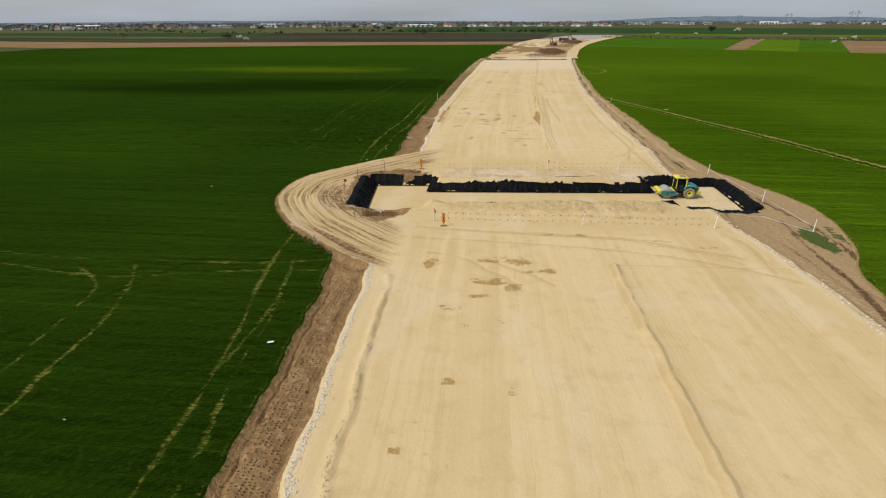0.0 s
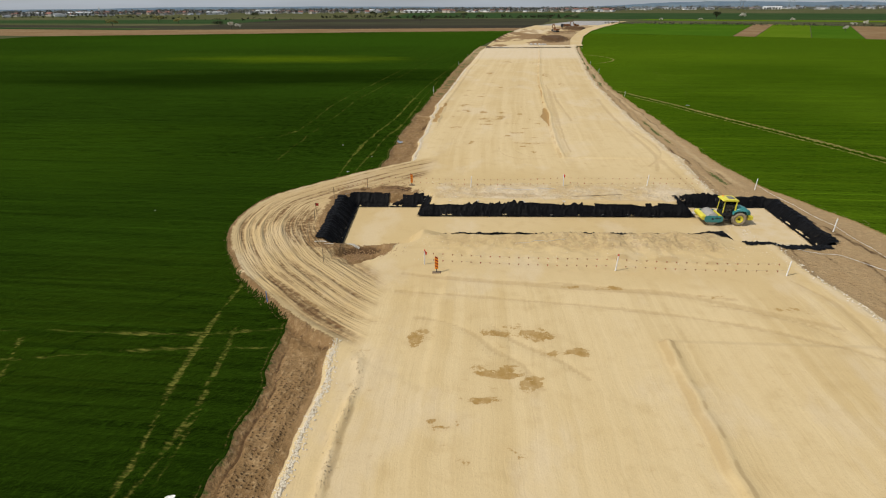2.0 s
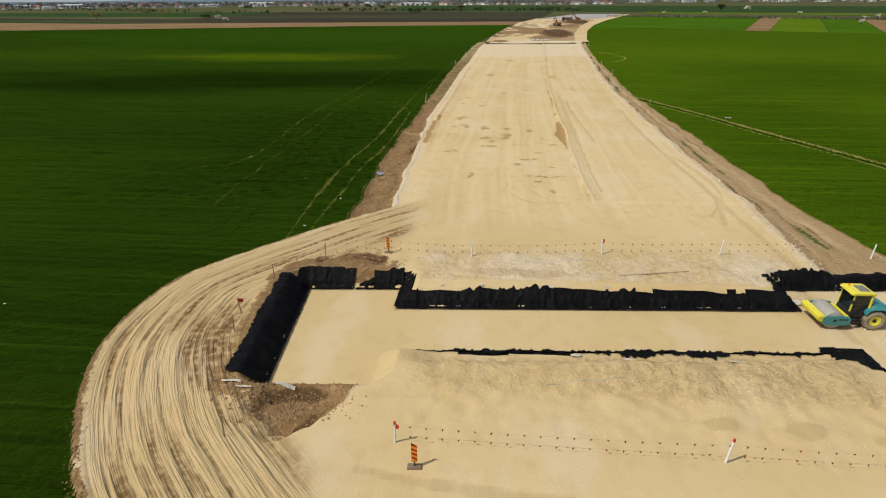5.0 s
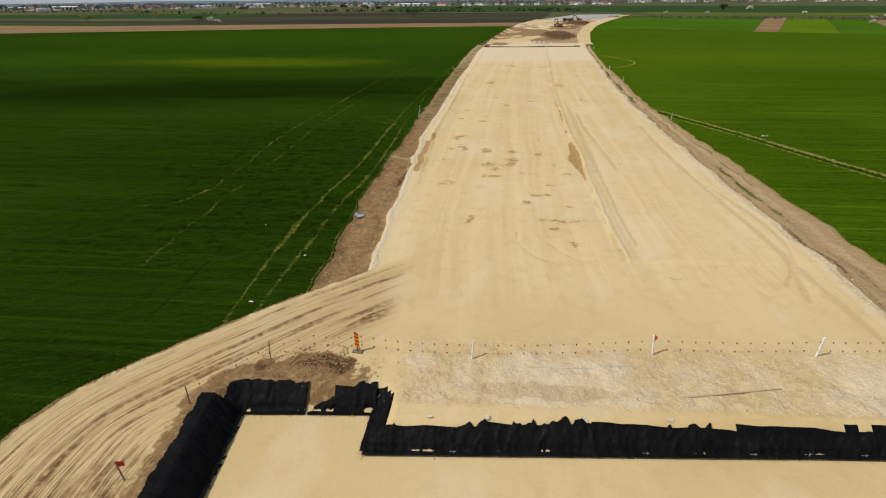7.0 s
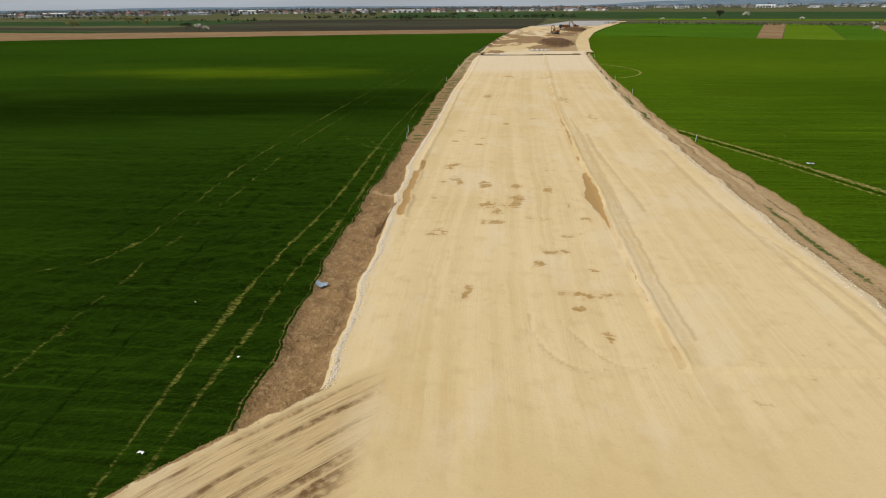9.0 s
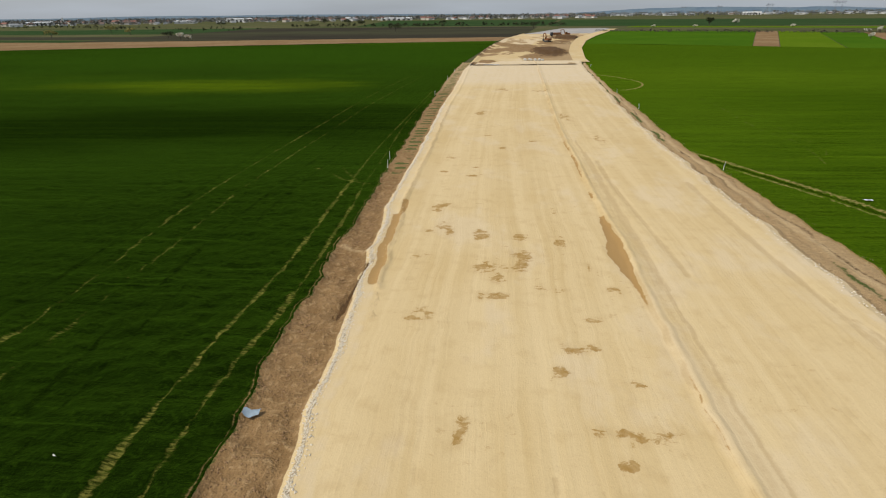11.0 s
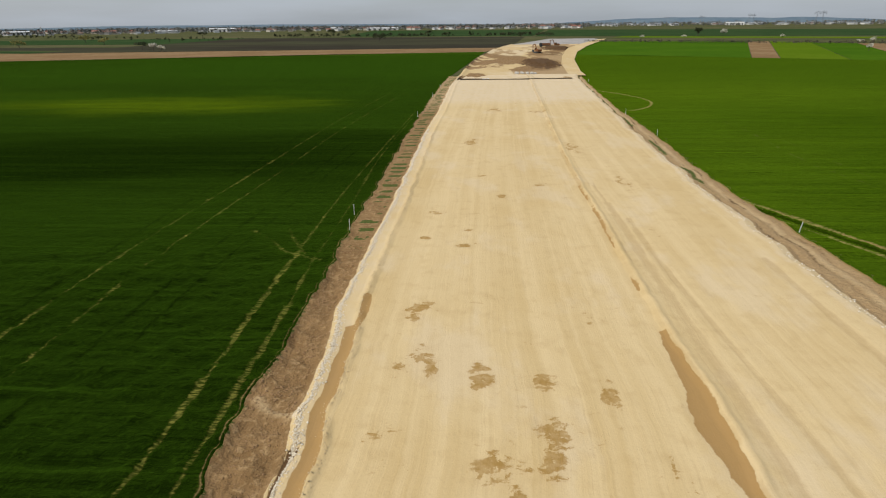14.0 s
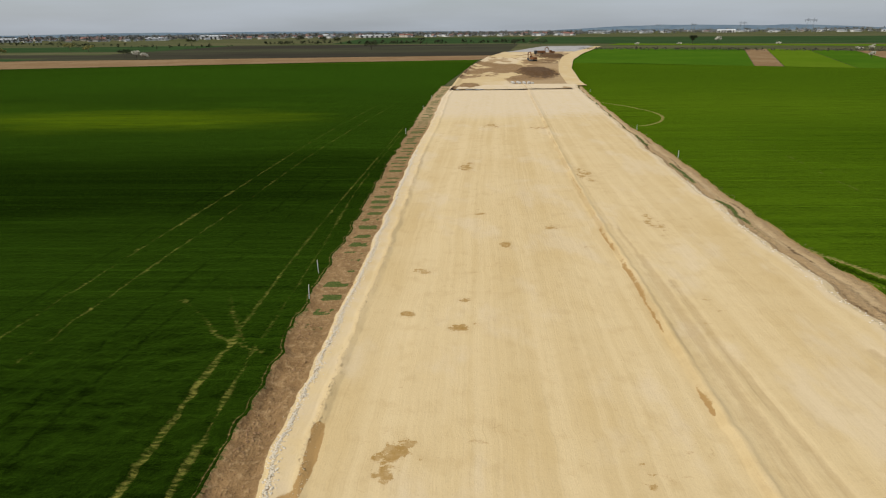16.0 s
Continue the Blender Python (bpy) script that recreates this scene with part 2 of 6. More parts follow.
def crop_material(name, dark, light, dry, sheen, spots):
    n = Nodes(name, 1.0, 0, 0.0)
    n.p.inputs["Sheen Weight"].default_value, n.p.inputs["Sheen Roughness"].default_value = 1.0, 0.5
    n.p.inputs["Sheen Tint"].default_value = (*sheen, 1)
    patch, big = n.noise(0.006, 3, (0.35, 1, 1), 0.5, 13.0), n.noise(0.045, 5, (0.5, 1, 1))
    rows, tuft, fine = n.noise(1.0, 5, (0.07, 2.3, 1), 0.65), n.noise(3.2, 6), n.noise(12, 4)
    bands = n.noise(1.0, 3, (0.012, 0.55, 1), 0.55, 5.0)
    track, worn, soil = n.attr("m2")
    col = n.mix(n.step(patch, 0.38, 0.66), dark, light)
    col = n.mix(n.math("MULTIPLY", n.step(big, 0.35, 0.7), 0.45), col, dark)
    sheen_share = n.math("ADD", 1.0, 0.0)
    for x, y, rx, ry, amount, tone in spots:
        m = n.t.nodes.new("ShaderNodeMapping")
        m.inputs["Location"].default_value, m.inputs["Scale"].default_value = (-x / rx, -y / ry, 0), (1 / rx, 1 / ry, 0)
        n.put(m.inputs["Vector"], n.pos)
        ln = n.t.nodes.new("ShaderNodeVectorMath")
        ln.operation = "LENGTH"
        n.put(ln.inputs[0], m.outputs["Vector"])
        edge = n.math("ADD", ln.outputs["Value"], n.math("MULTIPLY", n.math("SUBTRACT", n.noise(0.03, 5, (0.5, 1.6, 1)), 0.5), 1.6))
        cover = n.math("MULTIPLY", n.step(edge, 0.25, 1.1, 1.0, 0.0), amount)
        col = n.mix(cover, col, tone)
        # spots darker than the crop lose sheen as well
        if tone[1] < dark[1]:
            sheen_share = n.math("MULTIPLY", sheen_share, n.math("SUBTRACT", 1.0, n.math("MULTIPLY", cover, 0.75)))
    n.put(n.p.inputs["Sheen Weight"], sheen_share)
    col = n.mix(n.math("MULTIPLY", n.step(bands, 0.4, 0.7), 0.4), col, tuple(v * 1.35 for v in light))
    col = n.mix(n.math("MULTIPLY", n.step(rows, 0.46, 0.64), 0.7), col, tuple(v * 0.4 for v in dark))
    col = n.mix(n.math("MULTIPLY", n.step(tuft, 0.5, 0.7), 0.6), col, tuple(v * 1.5 for v in light))
    col = n.mix(n.math("MULTIPLY", n.step(fine, 0.5, 0.7), 0.6), col, tuple(v * 0.4 for v in dark))
    thin = n.noise(1.0, 5, (0.035, 2.1, 1), 0.6, 33)
    col = n.mix(n.math("MULTIPLY", n.step(thin, 0.58, 0.68), 0.4), col, tuple(v * 2.4 for v in light))
    col = n.mix(n.math("MULTIPLY", n.step(thin, 0.42, 0.34), 0.5), col, tuple(v * 0.35 for v in dark))
    torn = n.math("MULTIPLY_ADD", n.noise(1.0, 5, (2.0, 6.5, 1), 0.65, 15), 0.65, n.math("MULTIPLY", n.noise(0.5, 4, shift=6), 0.4))
    col = n.mix(n.math("MULTIPLY", n.ragged(track, torn, 1.6, 0.22), n.step(n.noise(1.0, 5, (1.6, 7.0, 1), 0.6, 44), 0.4, 0.62, 0.1, 0.85)), col, dry)
    col = n.mix(n.math("MULTIPLY", n.ragged(worn, torn, 0.9, 0.3), 0.85), col, tuple(v * 0.35 for v in dark))
    col = n.mix(n.ragged(soil, torn, 0.8, 0.15), col, SOIL_A)
    n.bump(n.math("ADD", n.math("MULTIPLY", rows, 0.8), n.math("ADD", tuft, n.math("MULTIPLY", fine, 0.5))), 0.8, 0.16)
    return n.colour(col)


def parcel_material(name, a, b, scale=0.05, stretch=(1, 1, 1), rough=0.9, sheen=None):
    n = Nodes(name, rough, 0, 0.0)
    if sheen:
        n.p.inputs["Sheen Weight"].default_value, n.p.inputs["Sheen Roughness"].default_value = 1.0, 0.5
        n.p.inputs["Sheen Tint"].default_value = (*sheen, 1)
    col = n.mix(n.step(n.noise(scale, 4, stretch), 0.35, 0.68), a, b)
    col = n.mix(n.math("MULTIPLY", n.step(n.noise(scale * 9, 4, stretch), 0.45, 0.7), 0.5), col, tuple(v * 0.65 for v in a))
    return n.colour(col)


SAND_A, SAND_B, SAND_C, SAND_D = (0.48, 0.366, 0.196), (0.45, 0.332, 0.162), (0.545, 0.426, 0.244), (0.38, 0.27, 0.122)
SAND_LOOSE, SAND_TRACK = (0.36, 0.255, 0.128), (0.145, 0.082, 0.034)
SAND_PALE, SAND_RUT_SHADE, SAND_DAMP, SAND_WET = (0.52, 0.43, 0.305), (0.30, 0.205, 0.092), (0.275, 0.165, 0.048), (0.28, 0.166, 0.058)
SOIL_A, SOIL_B, SOIL_C, SOIL_DARK_AND_SHADE = (0.235, 0.145, 0.066), (0.165, 0.098, 0.041), (0.29, 0.192, 0.094), (0.085, 0.048, 0.021)
M_SITE = site_material()
# the dark spots paint cloud shade into the wheat; the others vary its tone
M_CROP_L = crop_material("dark_green_wheat_cloud_shade", (0.0045, 0.0112, 0.0008), (0.0100, 0.0225, 0.0014), (0.165, 0.15, 0.032), (0.041, 0.086, 0.006),
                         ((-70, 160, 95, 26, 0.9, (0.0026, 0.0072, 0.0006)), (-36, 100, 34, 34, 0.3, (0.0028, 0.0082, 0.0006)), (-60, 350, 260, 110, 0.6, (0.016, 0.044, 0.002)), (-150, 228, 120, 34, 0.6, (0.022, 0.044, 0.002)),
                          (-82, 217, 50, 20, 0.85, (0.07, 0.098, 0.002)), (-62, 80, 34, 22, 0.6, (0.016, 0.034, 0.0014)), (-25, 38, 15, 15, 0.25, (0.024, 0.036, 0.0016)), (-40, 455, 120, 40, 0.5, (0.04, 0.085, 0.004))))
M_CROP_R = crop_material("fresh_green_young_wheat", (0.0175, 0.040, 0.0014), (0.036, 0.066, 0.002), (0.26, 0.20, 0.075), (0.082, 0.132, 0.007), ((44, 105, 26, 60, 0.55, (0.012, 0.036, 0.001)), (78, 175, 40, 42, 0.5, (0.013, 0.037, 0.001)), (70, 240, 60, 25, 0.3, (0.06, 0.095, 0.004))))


# ---------------------------------------------------------------- mesh helpers
def true_y(y, x=0.0):
    """From the plan's stations along the road to metres; the stations run slightly askew to the road."""
    shift = np.interp(y, (-60, 15, 20, 38, 58, 85, 115, 150, 200, 240, 300), (0.0, 0.75, 0.5, -0.6, -1.8, -3.05, -4.25, -5.6, -7.3, -8.7, -10.3))
    skew = np.interp(y, (-60, 15, 120, 150, 200, 240, 300), (0.0, 0.031, 0.031, 0.026, 0.013, 0.007, 0.0))
    return y + shift + skew * np.clip(x, -45.0, 45.0)


def thing(name, label, category, at=(0, 0, 0), turn=0.0, group="", kind=""):
    ob = new(name)
    ob.empty_display_size = 0.3
    ob.matrix_basis = pose(at[0], float(true_y(at[1], at[0])), at[2], 0, 0, turn)
    return tagged(ob, label, category, group, kind)


def part(name, bm, material, parent, label="", smooth=False):
    me = bpy.data.meshes.new(name)
    bm.to_mesh(me)
    bm.free()
    me.materials.append(material)
    if smooth:
        me.polygons.foreach_set("use_smooth", [True] * len(me.polygons))
    ob = new(name, me)
    if parent:
        ob.parent = parent
    return tagged(ob, label) if label else ob


def box(bm, size, at=(0, 0, 0), rot=(0, 0, 0), bevel=0.0, taper=(1, 1)):
    got = bmesh.ops.create_cube(bm, size=1)["verts"]
    for v in got:
        k = taper if v.co.z > 0 else (1, 1)
        v.co = Vector((v.co.x * size[0] * k[0], v.co.y * size[1] * k[1], v.co.z * size[2]))
    if bevel:
        edges = list({e for v in got for e in v.link_edges})
        res = bmesh.ops.bevel(bm, geom=edges, offset=bevel, segments=2, affect="EDGES", profile=0.6)
        got = list({v for f in res["faces"] for v in f.verts} | {v for v in got if v.is_valid})
    bmesh.ops.transform(bm, matrix=pose(*at, *rot), verts=got)
    return bm


def tube(bm, a, b, r, r2=None, sides=10):
    a, b = Vector(a), Vector(b)
    got = bmesh.ops.create_cone(bm, cap_ends=True, segments=sides, radius1=r, radius2=r if r2 is None else r2, depth=(b - a).length)["verts"]
    bmesh.ops.transform(bm, matrix=Matrix.Translation((a + b) / 2) @ (b - a).to_track_quat("Z", "Y").to_matrix().to_4x4(), verts=got)
    return bm


def prism(bm, outline, depth, at=(0, 0, 0), rot=(0, 0, 0), bevel=0.0):
    """An outline in x and z, extruded along y about its middle."""
    a = [bm.verts.new((x, -depth / 2, z)) for x, z in outline]
    b = [bm.verts.new((x, depth / 2, z)) for x, z in outline]
    faces = [bm.faces.new(a), bm.faces.new(b[::-1])]
    for i in range(len(a)):
        j = (i + 1) % len(a)
        faces.append(bm.faces.new((a[j], a[i], b[i], b[j])))
    bmesh.ops.recalc_face_normals(bm, faces=faces)
    got = a + b
    if bevel:
        res = bmesh.ops.bevel(bm, geom=list({e for f in faces for e in f.edges}), offset=bevel, segments=2, affect="EDGES")
        got = list({v for f in res["faces"] for v in f.verts} | {v for v in got if v.is_valid})
    bmesh.ops.transform(bm, matrix=pose(*at, *rot), verts=got)
    return bm


def lathe(bm, outline, axis="y", sides=28, at=(0, 0, 0)):
    """A closed outline of (radius, along) turned round an axis."""
    rings = []
    for i in range(sides):
        a = 2 * math.pi * i / sides
        c, s = math.cos(a), math.sin(a)
        rings.append([bm.verts.new((at[0] + r * c, at[1] + l, at[2] + r * s) if axis == "y" else (at[0] + r * c, at[1] + r * s, at[2] + l)) for r, l in outline])
    faces = []
    for i in range(sides):
        p, q = rings[i], rings[(i + 1) % sides]
        for k in range(len(outline)):
            m = (k + 1) % len(outline)
            faces.append(bm.faces.new((p[k], p[m], q[m], q[k])))
    bmesh.ops.recalc_face_normals(bm, faces=faces)
    return bm


def sheet_mesh(name, V, Q, material, attrs=None, smooth=True):
    """A mesh from arrays of corners and quads, with colour attributes."""
    used, inv = np.unique(Q, return_inverse=True)
    V, Q = V[used], inv.reshape(Q.shape).astype(np.int32)
    me = bpy.data.meshes.new(name)
    me.vertices.add(len(V))
    me.vertices.foreach_set("co", V.astype(np.float32).ravel())
    me.loops.add(Q.size)
    me.loops.foreach_set("vertex_index", Q.ravel())
    me.polygons.add(len(Q))
    me.polygons.foreach_set("loop_start", np.arange(0, Q.size, 4, dtype=np.int32))
    me.polygons.foreach_set("use_smooth", np.full(len(Q), smooth))
    me.update(calc_edges=True)
    for key, rgb in (attrs or {}).items():
        a = me.attributes.new(key, "FLOAT_COLOR", "POINT")
        a.data.foreach_set("color", np.column_stack([rgb[used], np.ones(len(used))]).astype(np.float32).ravel())
    me.materials.append(material)
    return new(name, me)


def grid_quads(nx, ny):
    i, j = np.meshgrid(np.arange(nx - 1), np.arange(ny - 1))
    a = (j * nx + i).ravel()
    return np.column_stack([a, a + 1, a + 1 + nx, a + nx])


def vnoise(x, y, seed=0):
    """Smooth value noise, 0 to 1."""
    xi, yi = np.floor(x).astype(np.int64), np.floor(y).astype(np.int64)
    fx, fy = x - xi, y - yi
    fx, fy = fx * fx * (3 - 2 * fx), fy * fy * (3 - 2 * fy)

    def h(a, b):
        v = (a * 374761393 + b * 668265263 + seed * 974634777) & 0xFFFFFFFF
        v = ((v ^ (v >> 13)) * 1274126177) & 0xFFFFFFFF
        return ((v ^ (v >> 16)) & 0xFFFF) / 65535.0

    return (h(xi, yi) * (1 - fx) + h(xi + 1, yi) * fx) * (1 - fy) + (h(xi, yi + 1) * (1 - fx) + h(xi + 1, yi + 1) * fx) * fy


def fractal(x, y, seed=0, octaves=3):
    return sum(vnoise(x * 2 ** k, y * 2 ** k, seed + 7 * k) / 2 ** k for k in range(octaves)) / sum(0.5 ** k for k in range(octaves))


def smooth01(v, lo, hi):
    k = np.clip((v - lo) / (hi - lo), 0, 1)
    return k * k * (3 - 2 * k)


def spline(points, n=12):
    """A rounded line through a few points."""
    p = np.array([points[0], *points, points[-1]], float)
    t = np.linspace(0, 1, n, endpoint=False)[:, None]
    out = [0.5 * (2 * b + (c - a) * t + (2 * a - 5 * b + 4 * c - d) * t ** 2 + (3 * b - a - 3 * c + d) * t ** 3) for a, b, c, d in zip(p, p[1:], p[2:], p[3:])]
    return np.vstack([*out, p[-1:]])


def line_distance(x, y, pts):
    """Distance to a line of points, the side (left is +) and the length along it."""
    best, side, along = np.full(x.shape, 1e9), np.zeros(x.shape), np.zeros(x.shape)
    run = 0.0
    for a, b in zip(pts[:-1], pts[1:]):
        d = b - a
        ln = math.hypot(*d)
        if ln < 1e-6:
            continue
        t = np.clip(((x - a[0]) * d[0] + (y - a[1]) * d[1]) / ln ** 2, 0, 1)
        dist = np.hypot(x - a[0] - t * d[0], y - a[1] - t * d[1])
        near = dist < best
        best = np.where(near, dist, best)
        side = np.where(near, np.sign(d[0] * (y - a[1]) - d[1] * (x - a[0])), side)
        along = np.where(near, run + t * ln, along)
        run += ln
    return best, side, along


def stroke(x, y, points, width, wobble=0.25, seed=0):
    """A soft mask along a line."""
    out = np.zeros(x.shape)
    p = np.array(points, float)
    sel = (x > p[:, 0].min() - 3) & (x < p[:, 0].max() + 3) & (y > p[:, 1].min() - 3) & (y < p[:, 1].max() + 3)
    if sel.any():
        d, _, s = line_distance(x[sel], y[sel], spline(points, 6))
        d = d + (vnoise(s * 0.5, s * 0, seed) - 0.5) * wobble
        out[sel] = 1 - smooth01(np.abs(d), width * 0.3, width)
    return out


def blob(x, y, cx, cy, rx, ry, seed=0):
    r = np.hypot((x - cx) / rx, (y - cy) / ry) + (fractal(x * 0.9, y * 0.9, seed) - 0.5) * 0.9
    return 1 - smooth01(r, 0.45, 1.15)


# ---------------------------------------------------------------- the site
def curve(pairs):
    p = np.array(pairs, float)
    return lambda y: np.interp(y, p[:, 0], p[:, 1])


crest_left = curve([(-60, -6.2), (14.5, -7.85), (19.7, -8.2), (26.7, -8.6), (31.9, -8.85), (36.8, -9.25), (62.3, -10.2), (80.8, -10.85), (88, -11.2), (99, -11.5), (107.3, -11.8), (114.6, -11.9), (124, -12.25), (130.2, -12.1), (137.4, -11.8), (153, -11.35), (162.3, -11.1), (187, -10.8), (220, -9.4), (265.4, -8.2), (291, -6.5), (310.3, -5.5)])
field_left = curve([(-60, -10), (14.6, -11.4), (18.8, -11.4), (25.2, -11.9), (34.3, -12.35), (39.6, -12.9), (77.7, -14.5), (87.6, -15.05), (102.2, -15.3), (112.6, -15.35), (122, -14.95), (131.3, -14.85), (143.8, -14.7), (163.4, -14.5), (189.2, -14.1), (221.2, -13.3), (272.6, -11.4), (295.2, -10), (310.3, -9)])
crest_right = curve([(-60, 23.8), (29.3, 23.5), (35.7, 23.4), (44.3, 22.6), (48.6, 21.9), (71.8, 21.4), (80.1, 21.8), (86.4, 21.5), (97.9, 21.6), (113.5, 21.5), (123.9, 21.8), (134.4, 22), (144.8, 22.2), (153.1, 22.5), (170.8, 23.6), (186.4, 24.6), (211.4, 26.6), (236.4, 29), (286.9, 33.4), (307.3, 37.3)])
field_right = curve([(-60, 25), (29.2, 26.5), (35.6, 27.4), (39.8, 28.2), (46.1, 31.1), (51.4, 32.5), (56.2, 32.5), (60.9, 32), (64.7, 30.3), (71.6, 27.7), (82.1, 26.6), (97.7, 26.4), (113.4, 26.4), (123.8, 26.1), (137.4, 26.1), (149.9, 25.9), (163.5, 26.5), (183.2, 28), (199.9, 29), (217.6, 29.8), (244.6, 32), (275.6, 34.8), (295.1, 37), (312.3, 39.4)])
median = curve([(-60, 11.5), (17, 9.7), (25.5, 9.4), (38.3, 9.1), (82.2, 7.55), (89, 7.45), (101.5, 7.8), (111.9, 8.35), (120.2, 8.4), (129.6, 8.55), (144.1, 9.15), (152.4, 9.3), (169, 10.1), (197, 11.8), (212.6, 13), (290, 18)])
DETOUR = spline([(-7.5, 36.0), (-10.4, 38.0), (-12.9, 40.0), (-15.7, 42.8), (-18.9, 46.3), (-21.9, 51.0), (-23.7, 55.4), (-24.2, 60.2), (-23.4, 64.6), (-20.4, 69.0), (-16.0, 74.4), (-12.4, 78.0), (-9.6, 80.6), (-7, 82.5)], 8)
PIT_BOXES = [(-14.6, -8.0, 54.4, 65.5), (-9.0, 19.0, 57.7, 62.75), (18.5, 26.3, 57.4, 65.7), (19.9, 26.3, 54.9, 58.5)]
PIT_SKEW = 0.04
PIT_DEPTH, PIT_BANK = 1.2, 1.25


def pit_distance(x, y):
    d, y = np.full(x.shape, 1e9), y - PIT_SKEW * x
    for x0, x1, y0, y1 in PIT_BOXES:
        x0 = x0 + (0.1 * np.clip(65.5 - y, 0, 11) if x0 < -10 else 0.0)
        d = np.minimum(d, np.hypot(np.maximum(np.maximum(x0 - x, x - x1), 0), np.maximum(np.maximum(y0 - y, y - y1), 0)))
    return d + (d > 0) * np.minimum(d, 0.3) * 0.6 * (fractal(x * 0.8, y * 0.8, 77) - 0.5)


def edges(y):
    """The crests of the fill, the borders of the wheat and the step along the middle, with their raggedness."""
    cl = crest_left(y) + (fractal(y * 0.35, y * 0, 3) - 0.5) * 0.6
    cr = crest_right(y) + (fractal(y * 0.3, y * 0, 4) - 0.5) * 1.0
    fl = field_left(y) + (fractal(y * 0.45, y * 0, 5, 4) - 0.5) * 1.0
    fr = field_right(y) + (fractal(y * 0.3, y * 0, 6) - 0.5) * 0.8
    return cl, fl, cr, fr, median(y) + (fractal(y * 0.8, y * 0, 2, 4) - 0.5) * 0.3


def survey(x, y):
    """Height, kind of ground and stains of the site at the points x, y."""
    cl, fl, cr, fr, md = edges(y)
    zero = np.zeros(x.shape)
    soil, rubble, damp, rut_and_shade, weed, pale, dimple, dark, wash, loose = (zero.copy() for _ in range(10))
    along = np.ones(x.shape)
    # platform, verges and fields
    z_plat = 0.05 * (fractal(x * 0.25, y * 0.12, 11) - 0.5) + 0.03 * (fractal(x * 1.6, y * 0.5, 12) - 0.5)
    lane = smooth01(x - md, -0.25, 0.25)
    on_line = ((y < 39) | (y > 81.5)).astype(float)
    z_plat = z_plat + 0.12 * lane * on_line
    ridge = np.exp(-((x - md - 0.1) / 0.28) ** 2) * on_line * (0.5 + fractal(y * 0.7, x * 0, 13))
    z_plat = z_plat + 0.17 * ridge
    rut_and_shade = np.maximum(rut_and_shade, 1.0 * np.exp(-((x - md + 0.12) / 0.26) ** 2) * on_line * np.clip(fractal(x * 0 + 3, y * 0.25, 14) * 1.7, 0, 1))
    rut_and_shade = np.maximum(rut_and_shade, 0.5 * np.exp(-((x - md - 0.9) / 0.35) ** 2) * on_line * (y > 80))
    # shadow of the low ridge, painted as a thin dark line on its east side
    rut_and_shade = np.maximum(rut_and_shade, 1.1 * np.exp(-((x - md - 0.38) / 0.15) ** 2) * (y < 39) * smooth01(fractal(y * 0.5, x * 0, 16), 0.3, 0.45))
    scarp = np.exp(-((x - md + 0.06) / 0.13) ** 2) * on_line * smooth01(fractal(y * 0.3, y * 0, 18, 4), 0.42, 0.58)
    wash, z_plat = np.maximum(wash, 0.62 * scarp * (y > 80)), z_plat - 0.05 * scarp
    rut_and_shade = np.maximum(rut_and_shade, 0.75 * np.exp(-((x - md - 1.5) / 0.22) ** 2) * on_line * (y > 84) * smooth01(fractal(y * 0.05, y * 0, 19), 0.4, 0.6))
    inner = np.where(y < 40, cl + 1.5, cl + 1.3)
    z_plat = z_plat + 0.3 * np.clip(fractal(y * 0.9, x * 2, 17, 4) * 1.6 - 0.3, 0, 1) * np.exp(-((x - inner) / 0.18) ** 2) * ((y < 36) | (y > 104))
    # darker line just east of the inner ridge
    rut_and_shade = np.maximum(rut_and_shade, np.where(y < 40, 0.85, 0.4) * np.exp(-((x - inner - 0.25) / 0.2) ** 2) * ((y < 36) | (y > 104)) * smooth01(fractal(y * 0.2, x * 0, 15), 0.38, 0.5))
    pale = np.maximum(pale, smooth01(inner - x, 0.0, 0.4) * np.where(y > 79, 0.42, 0.25) * (1 - smooth01(cl - x, 0.1, 0.6)))
    pale = np.maximum(pale, smooth01(x - cr, -1.3, -0.4) * 0.5)
    pale = np.maximum(pale, 0.62 * smooth01(y, 205, 235))
    verge_l, verge_r = -0.62 + 0.16 * (fractal(x * 0.9, y * 0.9, 21) - 0.5), -0.45 + 0.22 * (fractal(x * 0.6, y * 0.35, 22) - 0.5)
    narrow = smooth01(y, 128, 142)
    verge_l = verge_l * (1 - narrow) + (-0.42) * narrow
    z = np.where(x < cl, np.maximum(z_plat + (x - cl) / 0.8 * 0.62, verge_l), z_plat)
    z = np.where(x > cr, np.maximum(z_plat - (x - cr) / 1.3 * 0.5, verge_r), z)
    crop = 0.16 * (fractal(x * 1.1, y * 2.2, 31) - 0.5)
    in_l, in_r = smooth01(fl - x, -0.55, 0.15), smooth01(x - fr, -0.4, 0.3)
    z = z * (1 - in_l) + (-0.36 + crop) * in_l
    z = z * (1 - in_r) + (-0.38 + crop) * in_r
    soil = np.maximum(soil, smooth01(cl - x, 0.25, 0.75))
    rubble = np.maximum(rubble, smooth01(cl - x, -0.35, 0.0) * (1 - smooth01(cl - x, 0.2, 0.5)) * 0.55)
    soil = np.maximum(soil, smooth01(x - cr, 0.3, 1.3))
    tan = smooth01(x - cr, 0.8, 1.6) * (y > 66) * smooth01(y, 66, 74)
